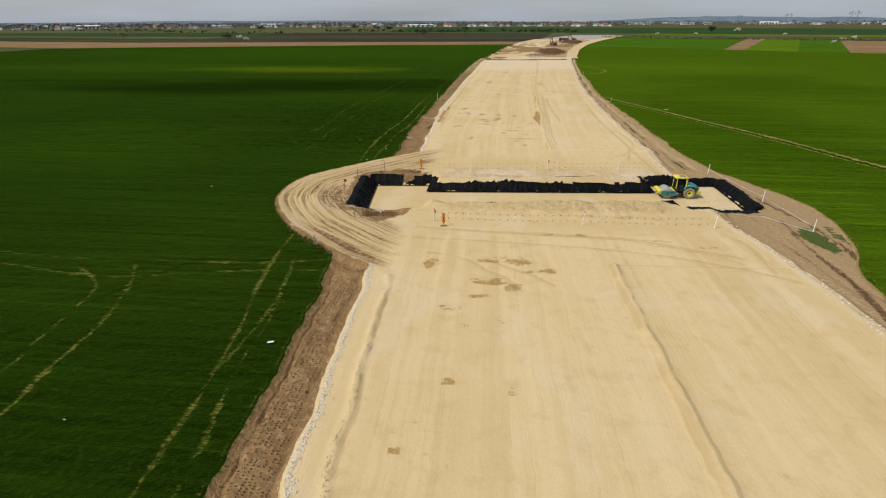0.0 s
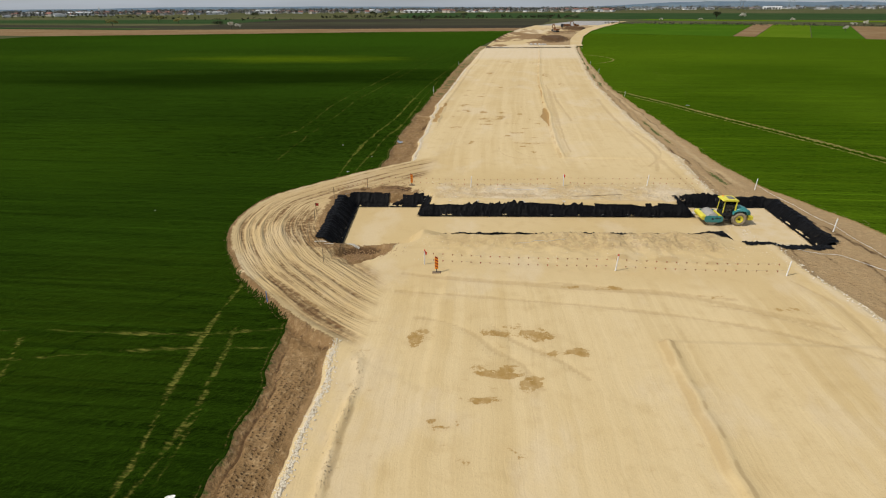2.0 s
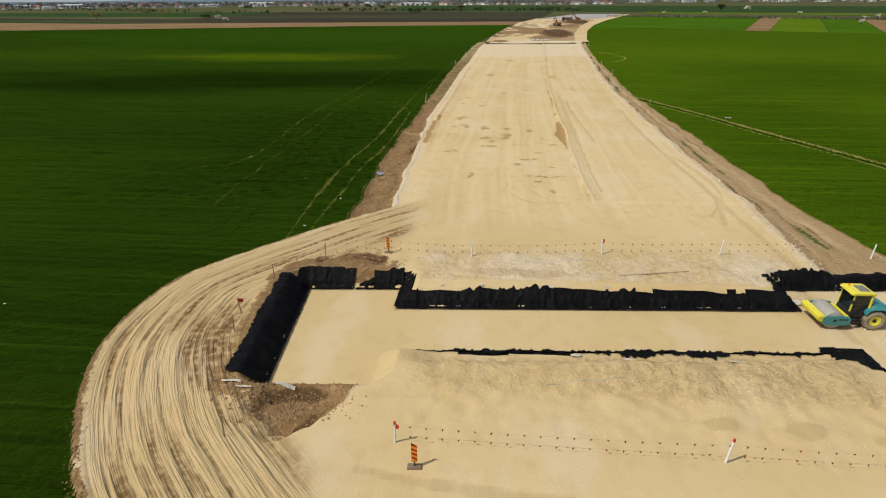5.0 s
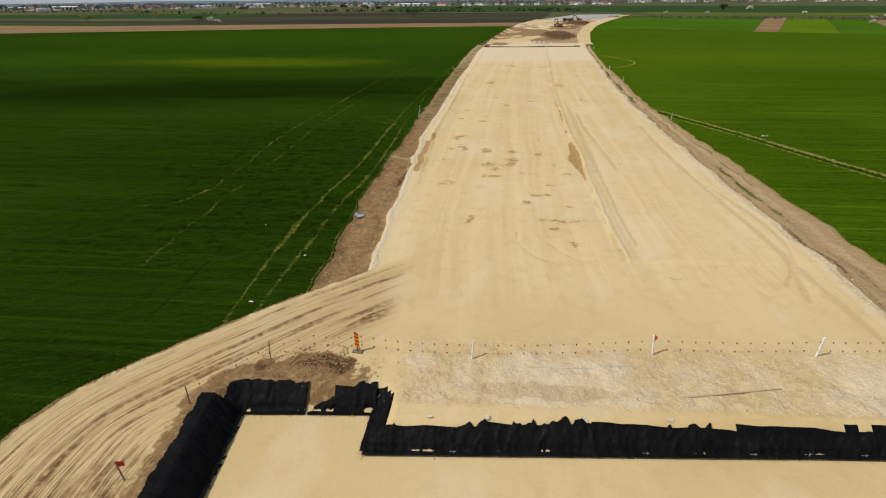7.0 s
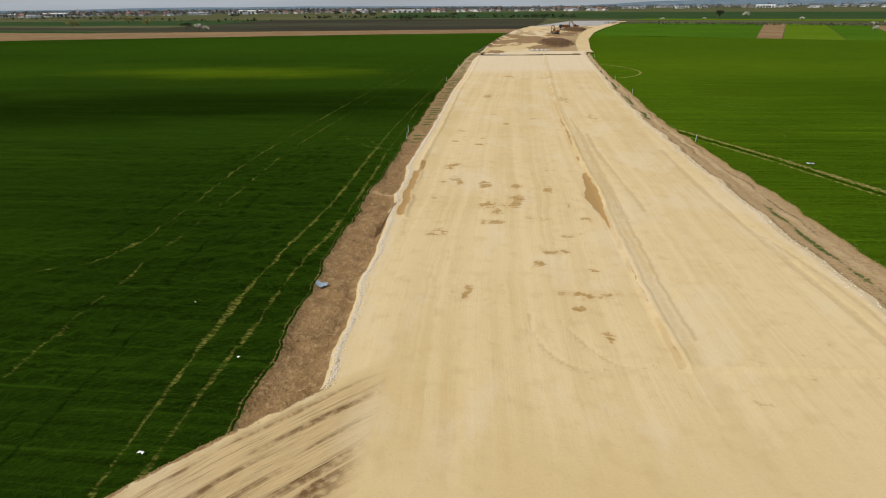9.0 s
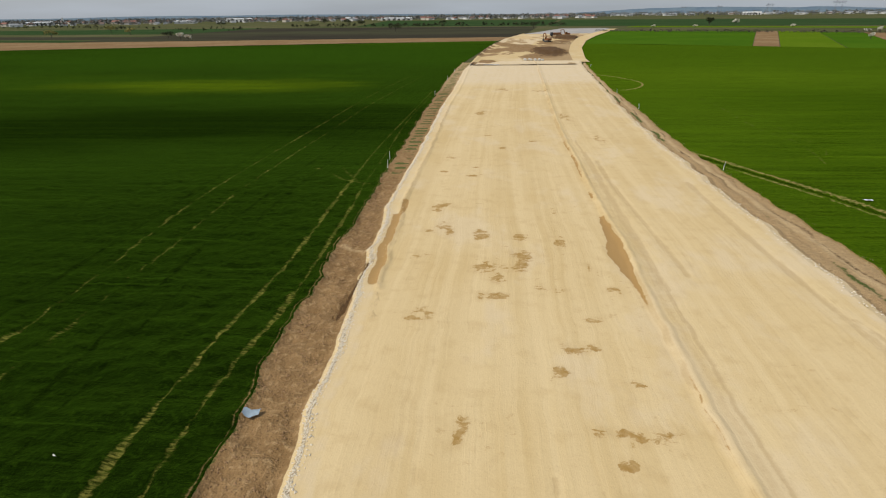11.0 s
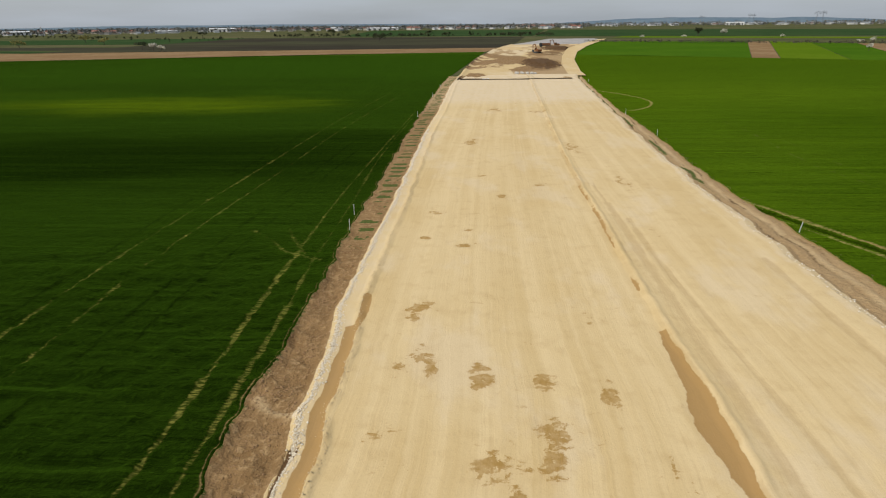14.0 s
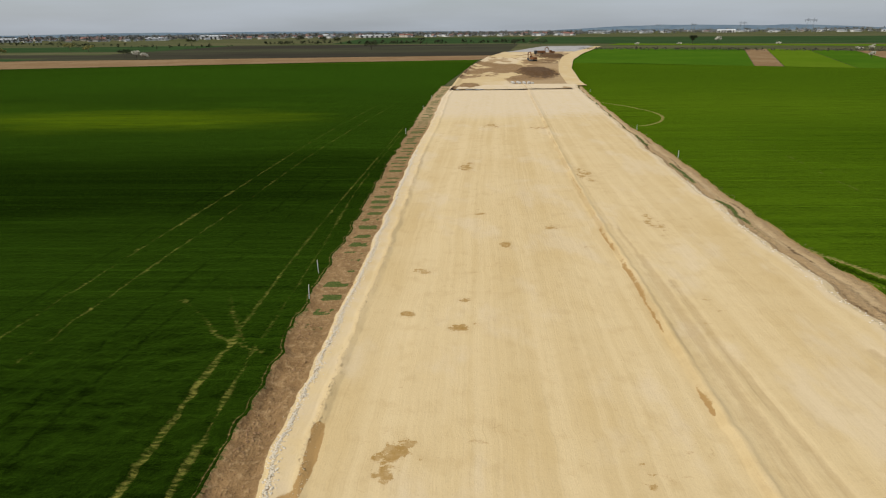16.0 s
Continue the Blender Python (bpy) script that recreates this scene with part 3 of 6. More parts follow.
    pale = np.maximum(pale, tan * 0.2 + 0.75 * tan * (np.exp(-((x - cr * 0.3 - fr * 0.7) / 0.55) ** 2) + np.exp(-((x - cr * 0.75 - fr * 0.25) / 0.4) ** 2)))
    soil = soil * (1 - 0.15 * narrow * (x < 0))
    rubble = np.maximum(rubble, np.exp(-((x - cr - 0.1) / 0.3) ** 2) * 0.4)
    weed = np.maximum(weed, 0.5 * np.exp(-((x - fl) / 0.3) ** 2))
    weed = np.maximum(weed, narrow * smooth01(cl - x, 0.7, 1.1) * smooth01(fractal(y * 0.8, x * 0.7, 41), 0.3, 0.5) * smooth01(np.sin(y * 2.9 + 3 * fractal(y * 0.2, y * 0, 40)), -0.1, 0.5) * smooth01(x - fl, 0.45, 0.8) * 1.15)
    weed = np.maximum(weed, 0.72 * np.exp(-((x - (cr * 0.5 + fr * 0.5)) / 0.4) ** 2) * smooth01(fractal(y * 0.12, y * 0, 42), 0.35, 0.6) * (y > 72))
    weed = np.maximum(weed, blob(x, y, 28.4, 47, 1.3, 4.0, 43))
    weed = np.maximum(weed, 0.6 * blob(x, y, 30.9, 47.5, 0.7, 5.0, 47))
    dark = np.maximum(dark, 0.6 * stroke(x, y, [(27, 30), (28.2, 38), (29.7, 44), (29.7, 51), (28.4, 58), (27, 66)], 0.5, 0.2, 48))
    dark = np.maximum(dark, 0.6 * stroke(x, y, [(25.4, 30), (26.6, 38), (26.9, 46), (27.6, 52)], 0.5, 0.2, 49))
    for k, (off, h, w) in enumerate(((0.75, 0.26, 0.13), (1.35, 0.2, 0.12), (2.5, 0.2, 0.14))):
        z = z + h * np.exp(-((x - cl + off + 0.25 * (fractal(y * 0.3, y * 0, 240 + k) - 0.5)) / w) ** 2) * (y < 38) * smooth01(fractal(y * 0.35, y * 0, 230 + k), 0.35, 0.55) * (x > fl)
    # furrow beside the wheat: lowered a little, its shade painted in as dark soil
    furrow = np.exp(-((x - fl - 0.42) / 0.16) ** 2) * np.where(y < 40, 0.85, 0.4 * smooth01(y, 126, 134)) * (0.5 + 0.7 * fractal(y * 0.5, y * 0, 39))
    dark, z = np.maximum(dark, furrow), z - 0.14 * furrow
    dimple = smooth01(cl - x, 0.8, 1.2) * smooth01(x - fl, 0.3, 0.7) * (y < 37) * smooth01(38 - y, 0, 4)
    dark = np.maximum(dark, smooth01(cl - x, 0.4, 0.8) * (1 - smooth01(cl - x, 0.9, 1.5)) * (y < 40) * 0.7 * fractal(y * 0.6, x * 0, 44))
    rough = smooth01(y, 76, 84) * (1 - narrow) * soil * (x < 0)
    z = z + rough * 0.5 * (fractal(x * 1.1, y * 1.1, 45, 4) - 0.45)
    for k, off in enumerate((1.5, 2.6, 3.7)):
        z = z - 0.07 * np.exp(-((x - cr - off) / 0.3) ** 2) * (x > cr)
        dark = np.maximum(dark, 0.62 * np.exp(-((x - cr - off) / 0.35) ** 2) * fractal(y * 0.15, x * 0, 46 + k) * 1.2)
    kind = np.where(x < fl - 1e-6, 0, np.where(x < cl - 0.45 - 1e-6, 3, np.where(x > fr - 1e-6, 1, np.where(x > cr + 0.4 - 1e-6, 4, 2))))
    # the detour round the pit
    d, side, run = line_distance(x, y, DETOUR)
    inside = (side < 0) & (x < -4) & (y > 34) & (y < 84)
    d_in = np.where(inside, d, -d)
    near = (x < -4) & (y > 33) & (y < 86)
    k = smooth01(d_in, -0.15, 0.35) * near
    loop_w = smooth01(-x, 7.5, 10.0)
    rim_w = loop_w * smooth01(cl + 0.4 - x, 0, 0.8)
    trodden = (near & inside) * smooth01(d_in, 0.5, 1.2) * (1 - smooth01(d_in, 6.6, 8.6)) * loop_w
    bank = 0.12 * np.exp(-((d_in - 0.3) / 0.5) ** 2) * (0.3 + 1.1 * fractal(x * 1.3, y * 1.3, 52)) * loop_w
    z_det = -0.04 + bank + 0.06 * (fractal(x * 0.8, y * 0.8, 53) - 0.5)
    z = np.where(near, z * (1 - k) + z_det * k, z) if near.any() else z
    z = np.where(near & ~inside & (d < 0.9) & (x < -9.5), np.minimum(np.maximum(z, -0.36 - 0.35 * (1 - smooth01(d, 0.1, 0.9))), z + 0.3), z)
    keep = 1 - k * (x < -7)
    for m in (soil, rubble, weed, pale, dimple, dark):
        m *= keep
    soil = np.maximum(soil, near * rim_w * (1 - smooth01(np.abs(d_in - 0.15), 0.2, 0.6)) * (0.25 + 0.9 * fractal(x * 0.6, y * 0.6, 54)))
    # thin dark line outside the rim: painted shade along with churned soil
    dark = np.maximum(dark, near * rim_w * 0.75 * np.exp(-((d_in + 0.15) / 0.2) ** 2) * (0.4 + fractal(x * 0.7, y * 0.7, 55)))
    rut_and_shade = np.where(near & inside & (x < -7), rut_and_shade * (1 - loop_w), rut_and_shade)
    along = along * (1 - near * smooth01(d_in, -0.5, 0.5) * loop_w)
    kind = np.where(near & (d_in > 0) & (x < -8.2), 5, kind)
    # heaps of sand and the churned ground round the pit
    near_edge = smooth01(y, 46, 53) * (1 - smooth01(y - PIT_SKEW * x, 56.3, 57.4)) * smooth01(x, -7, -4.5) * (1 - smooth01(x, 16.2, 18.8))
    heap = 0.06 + 0.24 * smooth01(x, 2, 6)
    along = along * (1 - smooth01(y, 44, 48) * (1 - smooth01(y, 72, 80)))
    loose = np.maximum(loose, near_edge * smooth01(y, 51, 53.5) * (0.6 + 0.4 * smooth01(x, 2, 6)))
    crest_y = 54.6 + PIT_SKEW * x + 0.4 * np.sin(x * 0.5) + 0.5 * (fractal(x * 0.4, y * 0, 61) - 0.5)
    z = z + near_edge * heap * np.exp(-((y - crest_y) / np.where(y < crest_y, 2.3, 0.9)) ** 2) * (0.7 + 0.6 * fractal(x * 0.55, y * 0.55, 62))
    z = z + near_edge * (0.3 * (fractal(x * 1.8, y * 1.8, 63, 4) - 0.5) + 0.42 * smooth01(x, 1, 6) * smooth01(y, 50, 52.5) * (fractal(x * 0.7, y * 0.9, 60) - 0.5))
    z = z - 0.8 * smooth01(y - PIT_SKEW * x, 54.9, 56.4) * (y < 60) * smooth01(x, -7, -4.5) * (1 - smooth01(x, 16.2, 18.8))
    for cx, cy, r, h in ((8.9, 50.6, 1.0, 0.16), (12.5, 50.4, 1.3, 0.13), (15.5, 49.9, 0.9, 0.12)):
        z = z + h * np.exp(-((x - cx) ** 2 + (y - cy) ** 2) / r ** 2)
        rut_and_shade = np.maximum(rut_and_shade, 0.75 * blob(x, y, cx, cy, r, r * 0.6, 64))
    hollow = blob(x, y, -11.3, 51.6, 2.3, 2.6, 65)
    z = z - 0.75 * hollow
    # dark mottling of the hollow: dug soil together with painted shade
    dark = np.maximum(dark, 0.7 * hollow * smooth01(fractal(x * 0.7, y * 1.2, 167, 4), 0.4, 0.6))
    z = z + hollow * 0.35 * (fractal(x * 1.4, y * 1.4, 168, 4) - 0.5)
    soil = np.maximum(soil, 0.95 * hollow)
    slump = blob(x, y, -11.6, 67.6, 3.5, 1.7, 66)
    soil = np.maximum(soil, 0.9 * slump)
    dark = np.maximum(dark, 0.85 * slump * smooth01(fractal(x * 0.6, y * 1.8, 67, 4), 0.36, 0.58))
    z = z + slump * 0.6 * (fractal(x * 1.1, y * 1.9, 166, 4) - 0.5)
    z = z - 0.15 * slump
    back = smooth01(y, 64.2, 65.2) * (1 - smooth01(y, 68, 72)) * smooth01(x, -8, -6) * (1 - smooth01(x, 19, 23))
    pale = np.maximum(pale, back * (0.45 + 0.2 * smooth01(fractal(x * 0.3, y * 0.3, 68), 0.3, 0.6)))
    rubble = np.maximum(rubble, back * smooth01(fractal(x * 0.4, y * 0.8, 69, 4), 0.45, 0.66) * 0.36)
    rut_and_shade = np.maximum(rut_and_shade, 0.8 * blob(x, y, 0.6, 66.0, 4.6, 0.9, 70))
    z = z + back * 0.34 * (fractal(x * 1.3, y * 1.5, 71, 4) - 0.5)
    loose = np.maximum(loose, back * 0.75)
    side_r = smooth01(x, 20.5, 23) * smooth01(y, 44, 50) * (1 - smooth01(y, 72, 80)) * (x < fr)
    soil = np.maximum(soil, side_r * 0.95)
    rim = pit_distance(x, y)
    soil = np.maximum(soil, (1 - smooth01(rim, 2.0, 3.6)) * (x < -8.5) * (0.35 + 0.8 * fractal(x * 0.7, y * 0.7, 73)))
    # the pit
    z = np.minimum(z, -PIT_DEPTH + rim * PIT_DEPTH / PIT_BANK * (1 + 0.15 * (fractal(x * 0.5, y * 0.5, 72) - 0.5)))
    floor = rim < 0.25
    z = np.where(floor, -PIT_DEPTH + 0.03 * (fractal(x * 0.6, y * 0.6, 74) - 0.5) , z)
    for m in (soil, rubble, damp, rut_and_shade, weed, dark):
        m *= smooth01(rim, 0.05, 0.5)
    gap = (x > -12.1) & (x < -10.1) & (y > 65.6) & (y < 67.2)
    soil = np.where(gap, np.maximum(soil, smooth01(rim, 0.02, 0.15)), soil)
    rut_and_shade = np.where(floor, 0.35 * smooth01(fractal(x * 0.08, y * 1.2, 75), 0.55, 0.75), rut_and_shade)
    kind = np.where(rim < PIT_BANK, 6, kind)
    lined = (rim > 0.04) & (rim < PIT_BANK * 0.72) & ~((x > -12) & (x < -10.2) & (y > 65)) & ~((x < -3.5) & (y < 60) & (x > -14.5)) & ~((y < 58.5) & (x > 3) & (x < 18))
    kind = np.where(lined, 7, kind)
    # stains and puddles on the fill
    for cx, cy, rx, ry in ((-0.2, 35.7, 1.5, 1.2), (-0.8, 32.9, 1.2, 0.5), (1.4, 34.4, 0.7, 1.0), (-0.1, 39.5, 1.6, 0.7), (2.1, 39.1, 1.8, 0.8), (-4.7, 38.6, 0.8, 1.0), (-2.6, 31.1, 0.8, 0.6), (-1.7, 28.7, 0.6, 0.5), (0.6, 29.5, 1.0, 0.8), (-4.1, 18.8, 0.5, 0.6), (1.3, 22.1, 0.4, 0.4), (-2.1, 22.7, 0.5, 0.3), (-4.0, 17.3, 0.4, 0.3), (3.4, 37.4, 1.6, 0.6),
                           (-3.9, 89.8, 0.8, 1.2), (2.3, 89.7, 1.3, 0.5), (5.3, 89.4, 1.8, 0.8), (3.0, 87.9, 0.5, 0.7), (2.4, 96.7, 1.3, 0.7), (1.0, 94.4, 0.7, 1.2), (4.5, 93.2, 1.2, 0.6), (4.2, 84.5, 0.6, 0.7), (-7.2, 100.6, 1.0, 1.2),
                           (-6.3, 122.2, 1.9, 0.9), (-7.0, 115.6, 1.6, 1.6), (-8.0, 109.8, 1.0, 1.2), (-7.2, 107.8, 1.2, 0.9), (1.3, 110.0, 2.0, 1.5), (-2.6, 107.6, 1.2, 1.4), (-2.1, 105.9, 0.8, 1.2), (-0.2, 107.8, 0.8, 1.0), (1.5, 104.1, 1.4, 0.7), (-0.3, 117.2, 0.6, 1.0), (-3.1, 114.4, 0.8, 1.6), (0.1, 114.0, 1.2, 0.9),
                           (3.7, 120.6, 0.5, 1.0), (-2.3, 103.1, 1.1, 0.7), (5.8, 103.7, 0.6, 1.0), (4.0, 100.0, 1.0, 0.6), (5.0, 107.0, 0.4, 1.8), (3.4, 112.5, 0.5, 2.4), (-7.1, 120.9, 1.1, 0.6), (-3.8, 137.3, 0.8, 0.6), (-2.8, 133.7, 0.6, 0.5), (-4.2, 133.4, 0.8, 0.4), (-7.1, 142.3, 1.1, 0.7), (0.2, 147.9, 0.7, 0.9), (-2.2, 156.9, 0.8, 0.7), (4.9, 152.4, 1.1, 0.7), (-7.6, 135.3, 0.7, 0.5),
                           (2.6, 212.4, 2.4, 2.4), (11.0, 210.3, 2.0, 2.0), (12, 172, 1.2, 4), (14.5, 152, 0.9, 4), (-3, 178, 1.4, 3), (6, 45.6, 2.2, 0.4), (14, 44.6, 1.6, 0.4), (18, 43.2, 1.2, 0.35)):
        damp = np.maximum(damp, (0.95 if cy < 38 else 0.85) * blob(x, y, cx, cy, rx * 1.15, ry * 1.15, int(7 * cx + cy)))
    damp = damp * (0.55 + 0.75 * smooth01(fractal(x * 0.9 + 2 * vnoise(x * 0.5, y * 0.5, 98), y * 0.7 + 2 * vnoise(x * 0.5, y * 0.5, 99), 97, 4), 0.4, 0.6))
    spread = np.interp(y, (100.5, 102.5, 105, 108, 112, 115, 118, 121, 128, 150), (0.0, 0.3, 0.5, 1.3, 1.5, 0.9, 0.6, 0.4, 0.3, 0.25)) * (0.75 + 0.5 * fractal(y * 0.7, y * 0, 81))
    wash = np.maximum(wash, smooth01(x - md, -spread - 0.35, -spread + 0.3) * (1 - smooth01(x - md, -0.2, 0.0)) * smooth01(y, 100.5, 102) * np.where(y > 119, smooth01(fractal(y * 0.2, y * 0, 82), 0.46, 0.58) * (y < 152), 1.0))
    gully = cl + 0.8
    wash = np.maximum(wash, np.exp(-((x - gully) / 0.42) ** 4) * smooth01(y, 104, 105.5) * (1 - smooth01(y, 119, 121)) * smooth01(fractal(y * 0.2, x * 0, 83), 0.2, 0.4))
    wash = np.maximum(wash, 0.9 * stroke(x, y, [(-10.8, 124), (-10.7, 121), (-10.9, 119)], 0.4, 0.2, 84))
    z = z - 0.06 * wash
    cut = stroke(x, y, [(-12.6, 101), (-12.2, 105.5), (-11.8, 109)], 0.34, 0.2, 85)
    dark, soil, z = np.maximum(dark, 0.9 * cut), np.maximum(soil, cut), z - 0.3 * cut
    spill = stroke(x, y, [(-14.9, 113.2), (-13.8, 112), (-12.3, 111.6)], 0.4, 0.3, 86)
    pale, z = np.maximum(pale, spill), z + 0.12 * spill
    # wheel marks
    for i, (w, pts) in enumerate(((0.17, [(-0.2, 87), (-0.1, 84.8), (0.8, 82.4), (2.6, 81.0), (4.6, 80.9)]), (0.17, [(1.5, 88), (1.8, 85.7), (3.4, 82.5), (5.0, 81.4), (6.8, 82.2)]),
                                  (0.5, [(-7, 47.2), (-3, 46.4), (4, 45.6), (12, 44.6), (20, 41)]), (0.45, [(-7, 44.4), (0, 43.6), (8, 42.6), (16, 40.4), (22, 36.5)]),
                                  (0.34, [(-5.2, 40.9), (-3.4, 40.4), (-1.7, 39.1), (-0.4, 37.4), (1.0, 36.2), (2, 34)]), (0.34, [(-0.7, 40.3), (0.9, 38.3), (3.0, 36.7), (4.5, 35)]), (0.4, [(-15.3, 43.8), (-12.3, 42.1), (-10.1, 41.2), (-7.6, 40.2)]), (0.3, [(3.3, 46.3), (6.7, 45.7), (10.8, 45.2), (15.1, 44.4)]), (0.3, [(13.5, 43.4), (15.0, 43.1), (18.2, 41.3), (19.5, 39.6)]), (0.35, [(20.0, 47.5), (20.7, 45.9), (21.2, 44.5), (21.4, 42.6), (21, 38)]), (0.7, [(9.4, 104), (9.8, 116), (10.2, 130), (10.8, 145)]),
                                  (0.5, [(11.6, 106), (11.4, 118), (11.2, 130), (11.6, 140)]), (0.6, [(20.2, 60), (19.5, 86), (19, 110), (19.6, 130)]), (0.4, [(18, 76), (19.6, 84), (19.4, 95)]),
                                  (0.35, [(17.5, 78), (20.4, 84), (20.6, 92), (19.6, 100)]))):
        m = stroke(x, y, pts, w, 0.2, 90 + i)
        rut_and_shade = np.maximum(rut_and_shade, 0.6 * m)
        z = z - 0.035 * m
    # wheel marks in the wheat
    track, worn, bare = zero.copy(), zero.copy(), zero.copy()
    for i, (w, a, pts) in enumerate(((0.34, 0.55, [(-14.3, 8), (-14.5, 14.7), (-15.0, 21.6), (-16.0, 29), (-17.1, 34), (-17.9, 40), (-18.3, 46)]), (0.28, 0.48, [(-12.4, 8), (-12.7, 15.1), (-13.2, 18.6), (-14.1, 23.8), (-14.3, 29), (-15.0, 33.6), (-16.2, 39.4)]),
                                     (0.36, 0.58, [(-18.5, 70), (-18.9, 75), (-19.2, 80), (-19.4, 86), (-19.3, 95), (-18.5, 106), (-18.3, 115), (-18.4, 126), (-18.2, 133)]), (0.3, 0.46, [(-18.3, 133), (-18.2, 146), (-17.7, 160), (-16.8, 178), (-15, 215)]),
                                     (0.34, 0.56, [(-17.2, 73), (-17.3, 79), (-17.1, 86), (-17.1, 94), (-16.3, 103), (-16.2, 114), (-16.2, 122), (-16.6, 132)]), (0.28, 0.44, [(-16.5, 133), (-16.3, 148), (-16.4, 170), (-14.8, 205)]),
                                     (0.24, 0.5, [(-36.4, 92.4), (-32.5, 96), (-32.2, 106), (-33.2, 120), (-33.2, 134), (-32.5, 150), (-31.5, 167), (-29.4, 205), (-25, 250)]), (0.24, 0.48, [(-28.5, 80), (-29.2, 95), (-29.4, 112), (-30.0, 128), (-29.6, 142), (-28.4, 162), (-26.6, 195), (-21, 250)]),
                                     (0.26, 0.54, [(-46, 40.2), (-33.4, 38.5), (-26.2, 38.5), (-19.2, 38.6), (-12.9, 39.6)]), (0.26, 0.54, [(-46, 38.2), (-39.8, 37.2), (-31.8, 35.5), (-26.8, 35.5), (-20.7, 36.8), (-12.6, 37.5)]),
                                     (0.32, 0.6, [(-26.5, 16), (-27.0, 22.4), (-27.7, 26.7), (-28.4, 31.4), (-29.5, 34.2), (-33, 37)]), (0.3, 0.58, [(-23.6, 14), (-24.0, 18.9), (-24.7, 23.7), (-25.1, 28.3), (-26.9, 34.3), (-28.5, 37.5)]),
                                     (0.28, 0.56, [(-24, 138.5), (-21.5, 136), (-19.6, 133.5), (-17.6, 132.2), (-15.6, 131)]), (0.22, 0.44, [(-20.8, 139), (-19.2, 135.6), (-17.4, 132.4)]), (0.22, 0.5, [(-15.0, 24), (-14.9, 31), (-15.8, 37)]),
                                     (0.22, 0.34, [(-19.6, 84.0), (-18.5, 84.0), (-17.2, 84.2)]), (0.22, 0.34, [(-19.4, 101.6), (-18.2, 101.8), (-16.8, 101.7)]),
                                     (0.2, 0.4, [(45.1, 202), (45.1, 188), (42.4, 165), (43, 152.3), (40.3, 140)]), (0.2, 0.36, [(46.8, 197), (47.2, 186), (45.1, 152.3), (43, 145)]))):
        track = np.maximum(track, a * stroke(x, y, pts, w * 0.82, 0.2, 120 + i))
    for i, (w, pts) in enumerate(((0.5, [(31.7, 254.5), (38, 242), (40.6, 230.5), (38.6, 221.5), (34.1, 215), (30.4, 213.5)]), (0.42, [(25.8, 147.6), (29.8, 137.5), (33.8, 127.2), (37.8, 115.2), (42.3, 103.2), (46.8, 90.2), (50.8, 76), (57, 55)]))):
        track = np.maximum(track, 0.98 * stroke(x, y, pts, w, 0.15, 140 + i))
        bare = np.maximum(bare, 0.5 * stroke(x, y, pts, w * 0.8, 0.15, 150 + i))
    ditch = stroke(x, y, [(25.0, 147), (29, 137), (33, 127), (37, 115), (41.5, 103), (46, 90), (50, 76), (56, 55)], 0.6, 0.15, 160)
    worn = np.maximum(worn, ditch)
    track = np.maximum(track, 0.8 * stroke(x, y, [(24.2, 146.4), (28.2, 136.4), (32.2, 126.4), (36.2, 114.4), (40.7, 102.4), (45.2, 89.4), (49.2, 75.4), (55.2, 54)], 0.32, 0.2, 161))
    for i, pts in enumerate(([(-25.3, 70), (-25.6, 86), (-26.4, 104), (-26.6, 120), (-25.6, 140), (-22.5, 180)], [(-23.6, 70), (-23.9, 86), (-24.6, 104), (-24.3, 125), (-23.0, 143), (-20.5, 175)], [(-34.8, 90), (-34.9, 120), (-34.6, 150), (-32.5, 190)], [(-21.3, 44), (-23.5, 40), (-30, 26), (-33, 15)])):
        worn = np.maximum(worn, 0.9 * stroke(x, y, pts, 0.16, 0.2, 170 + i))
    in_field = (kind == 0) | (kind == 1)
    bare = np.maximum(bare, 0.85 * (1 - smooth01(np.minimum(np.abs(fl - x), np.abs(x - fr)), 0.05, 0.35)))
    track = np.maximum(track, 0.42 * np.exp(-((x - fl) / 0.35) ** 2) + 0.42 * np.exp(-((x - fr) / 0.35) ** 2))
    z = np.where(in_field, z - 0.1 * track - 0.25 * ditch, z)
    m2 = np.where(in_field[:, None], np.column_stack([track, worn, bare]), np.column_stack([rut_and_shade, weed, pale]))
    e1 = np.column_stack([np.clip(x - cl, -6, 6), np.clip(x - md, -20, 20), np.clip(rim, 0, 6)])
    return z, kind, {"e1": e1, "m1": np.column_stack([soil, rubble, damp]), "m2": m2, "m3": np.column_stack([dimple, dark, wash]), "m4": np.column_stack([along, loose, np.where(near, d_in, 0)]), "m5": np.column_stack([np.where(near, run, 0), trodden * smooth01(rim, 0.9, 1.6), zero])}


def growing(start, step, stop, rate):
    out, v = [], start
    while abs(v - start) < abs(stop - start):
        out.append(v)
        v, step = v + step, step * rate
    return np.array(out + [stop])


NEAR_X, NEAR_Y = (-95.0, 95.0), (-60.0, 300.0)
ANCHORS = (-13.5, -11.0, 8.5, 22.4, 27.0)
gx = np.concatenate([growing(-38.3, -0.3, NEAR_X[0], 1.06)[::-1], np.arange(-38, -19, 0.26), np.arange(-18.9, 33.1, 0.2), np.arange(33.3, 57, 0.34), growing(57.2, 0.4, NEAR_X[1], 1.08), ANCHORS])
gx = np.unique(np.round(gx, 4))
gy = np.concatenate([growing(9.8, -0.4, NEAR_Y[0], 1.06)[::-1], np.arange(10, 128, 0.24), growing(128.1, 0.25, NEAR_Y[1], 1.006)])
# the columns of the grid follow the borders
rows = []
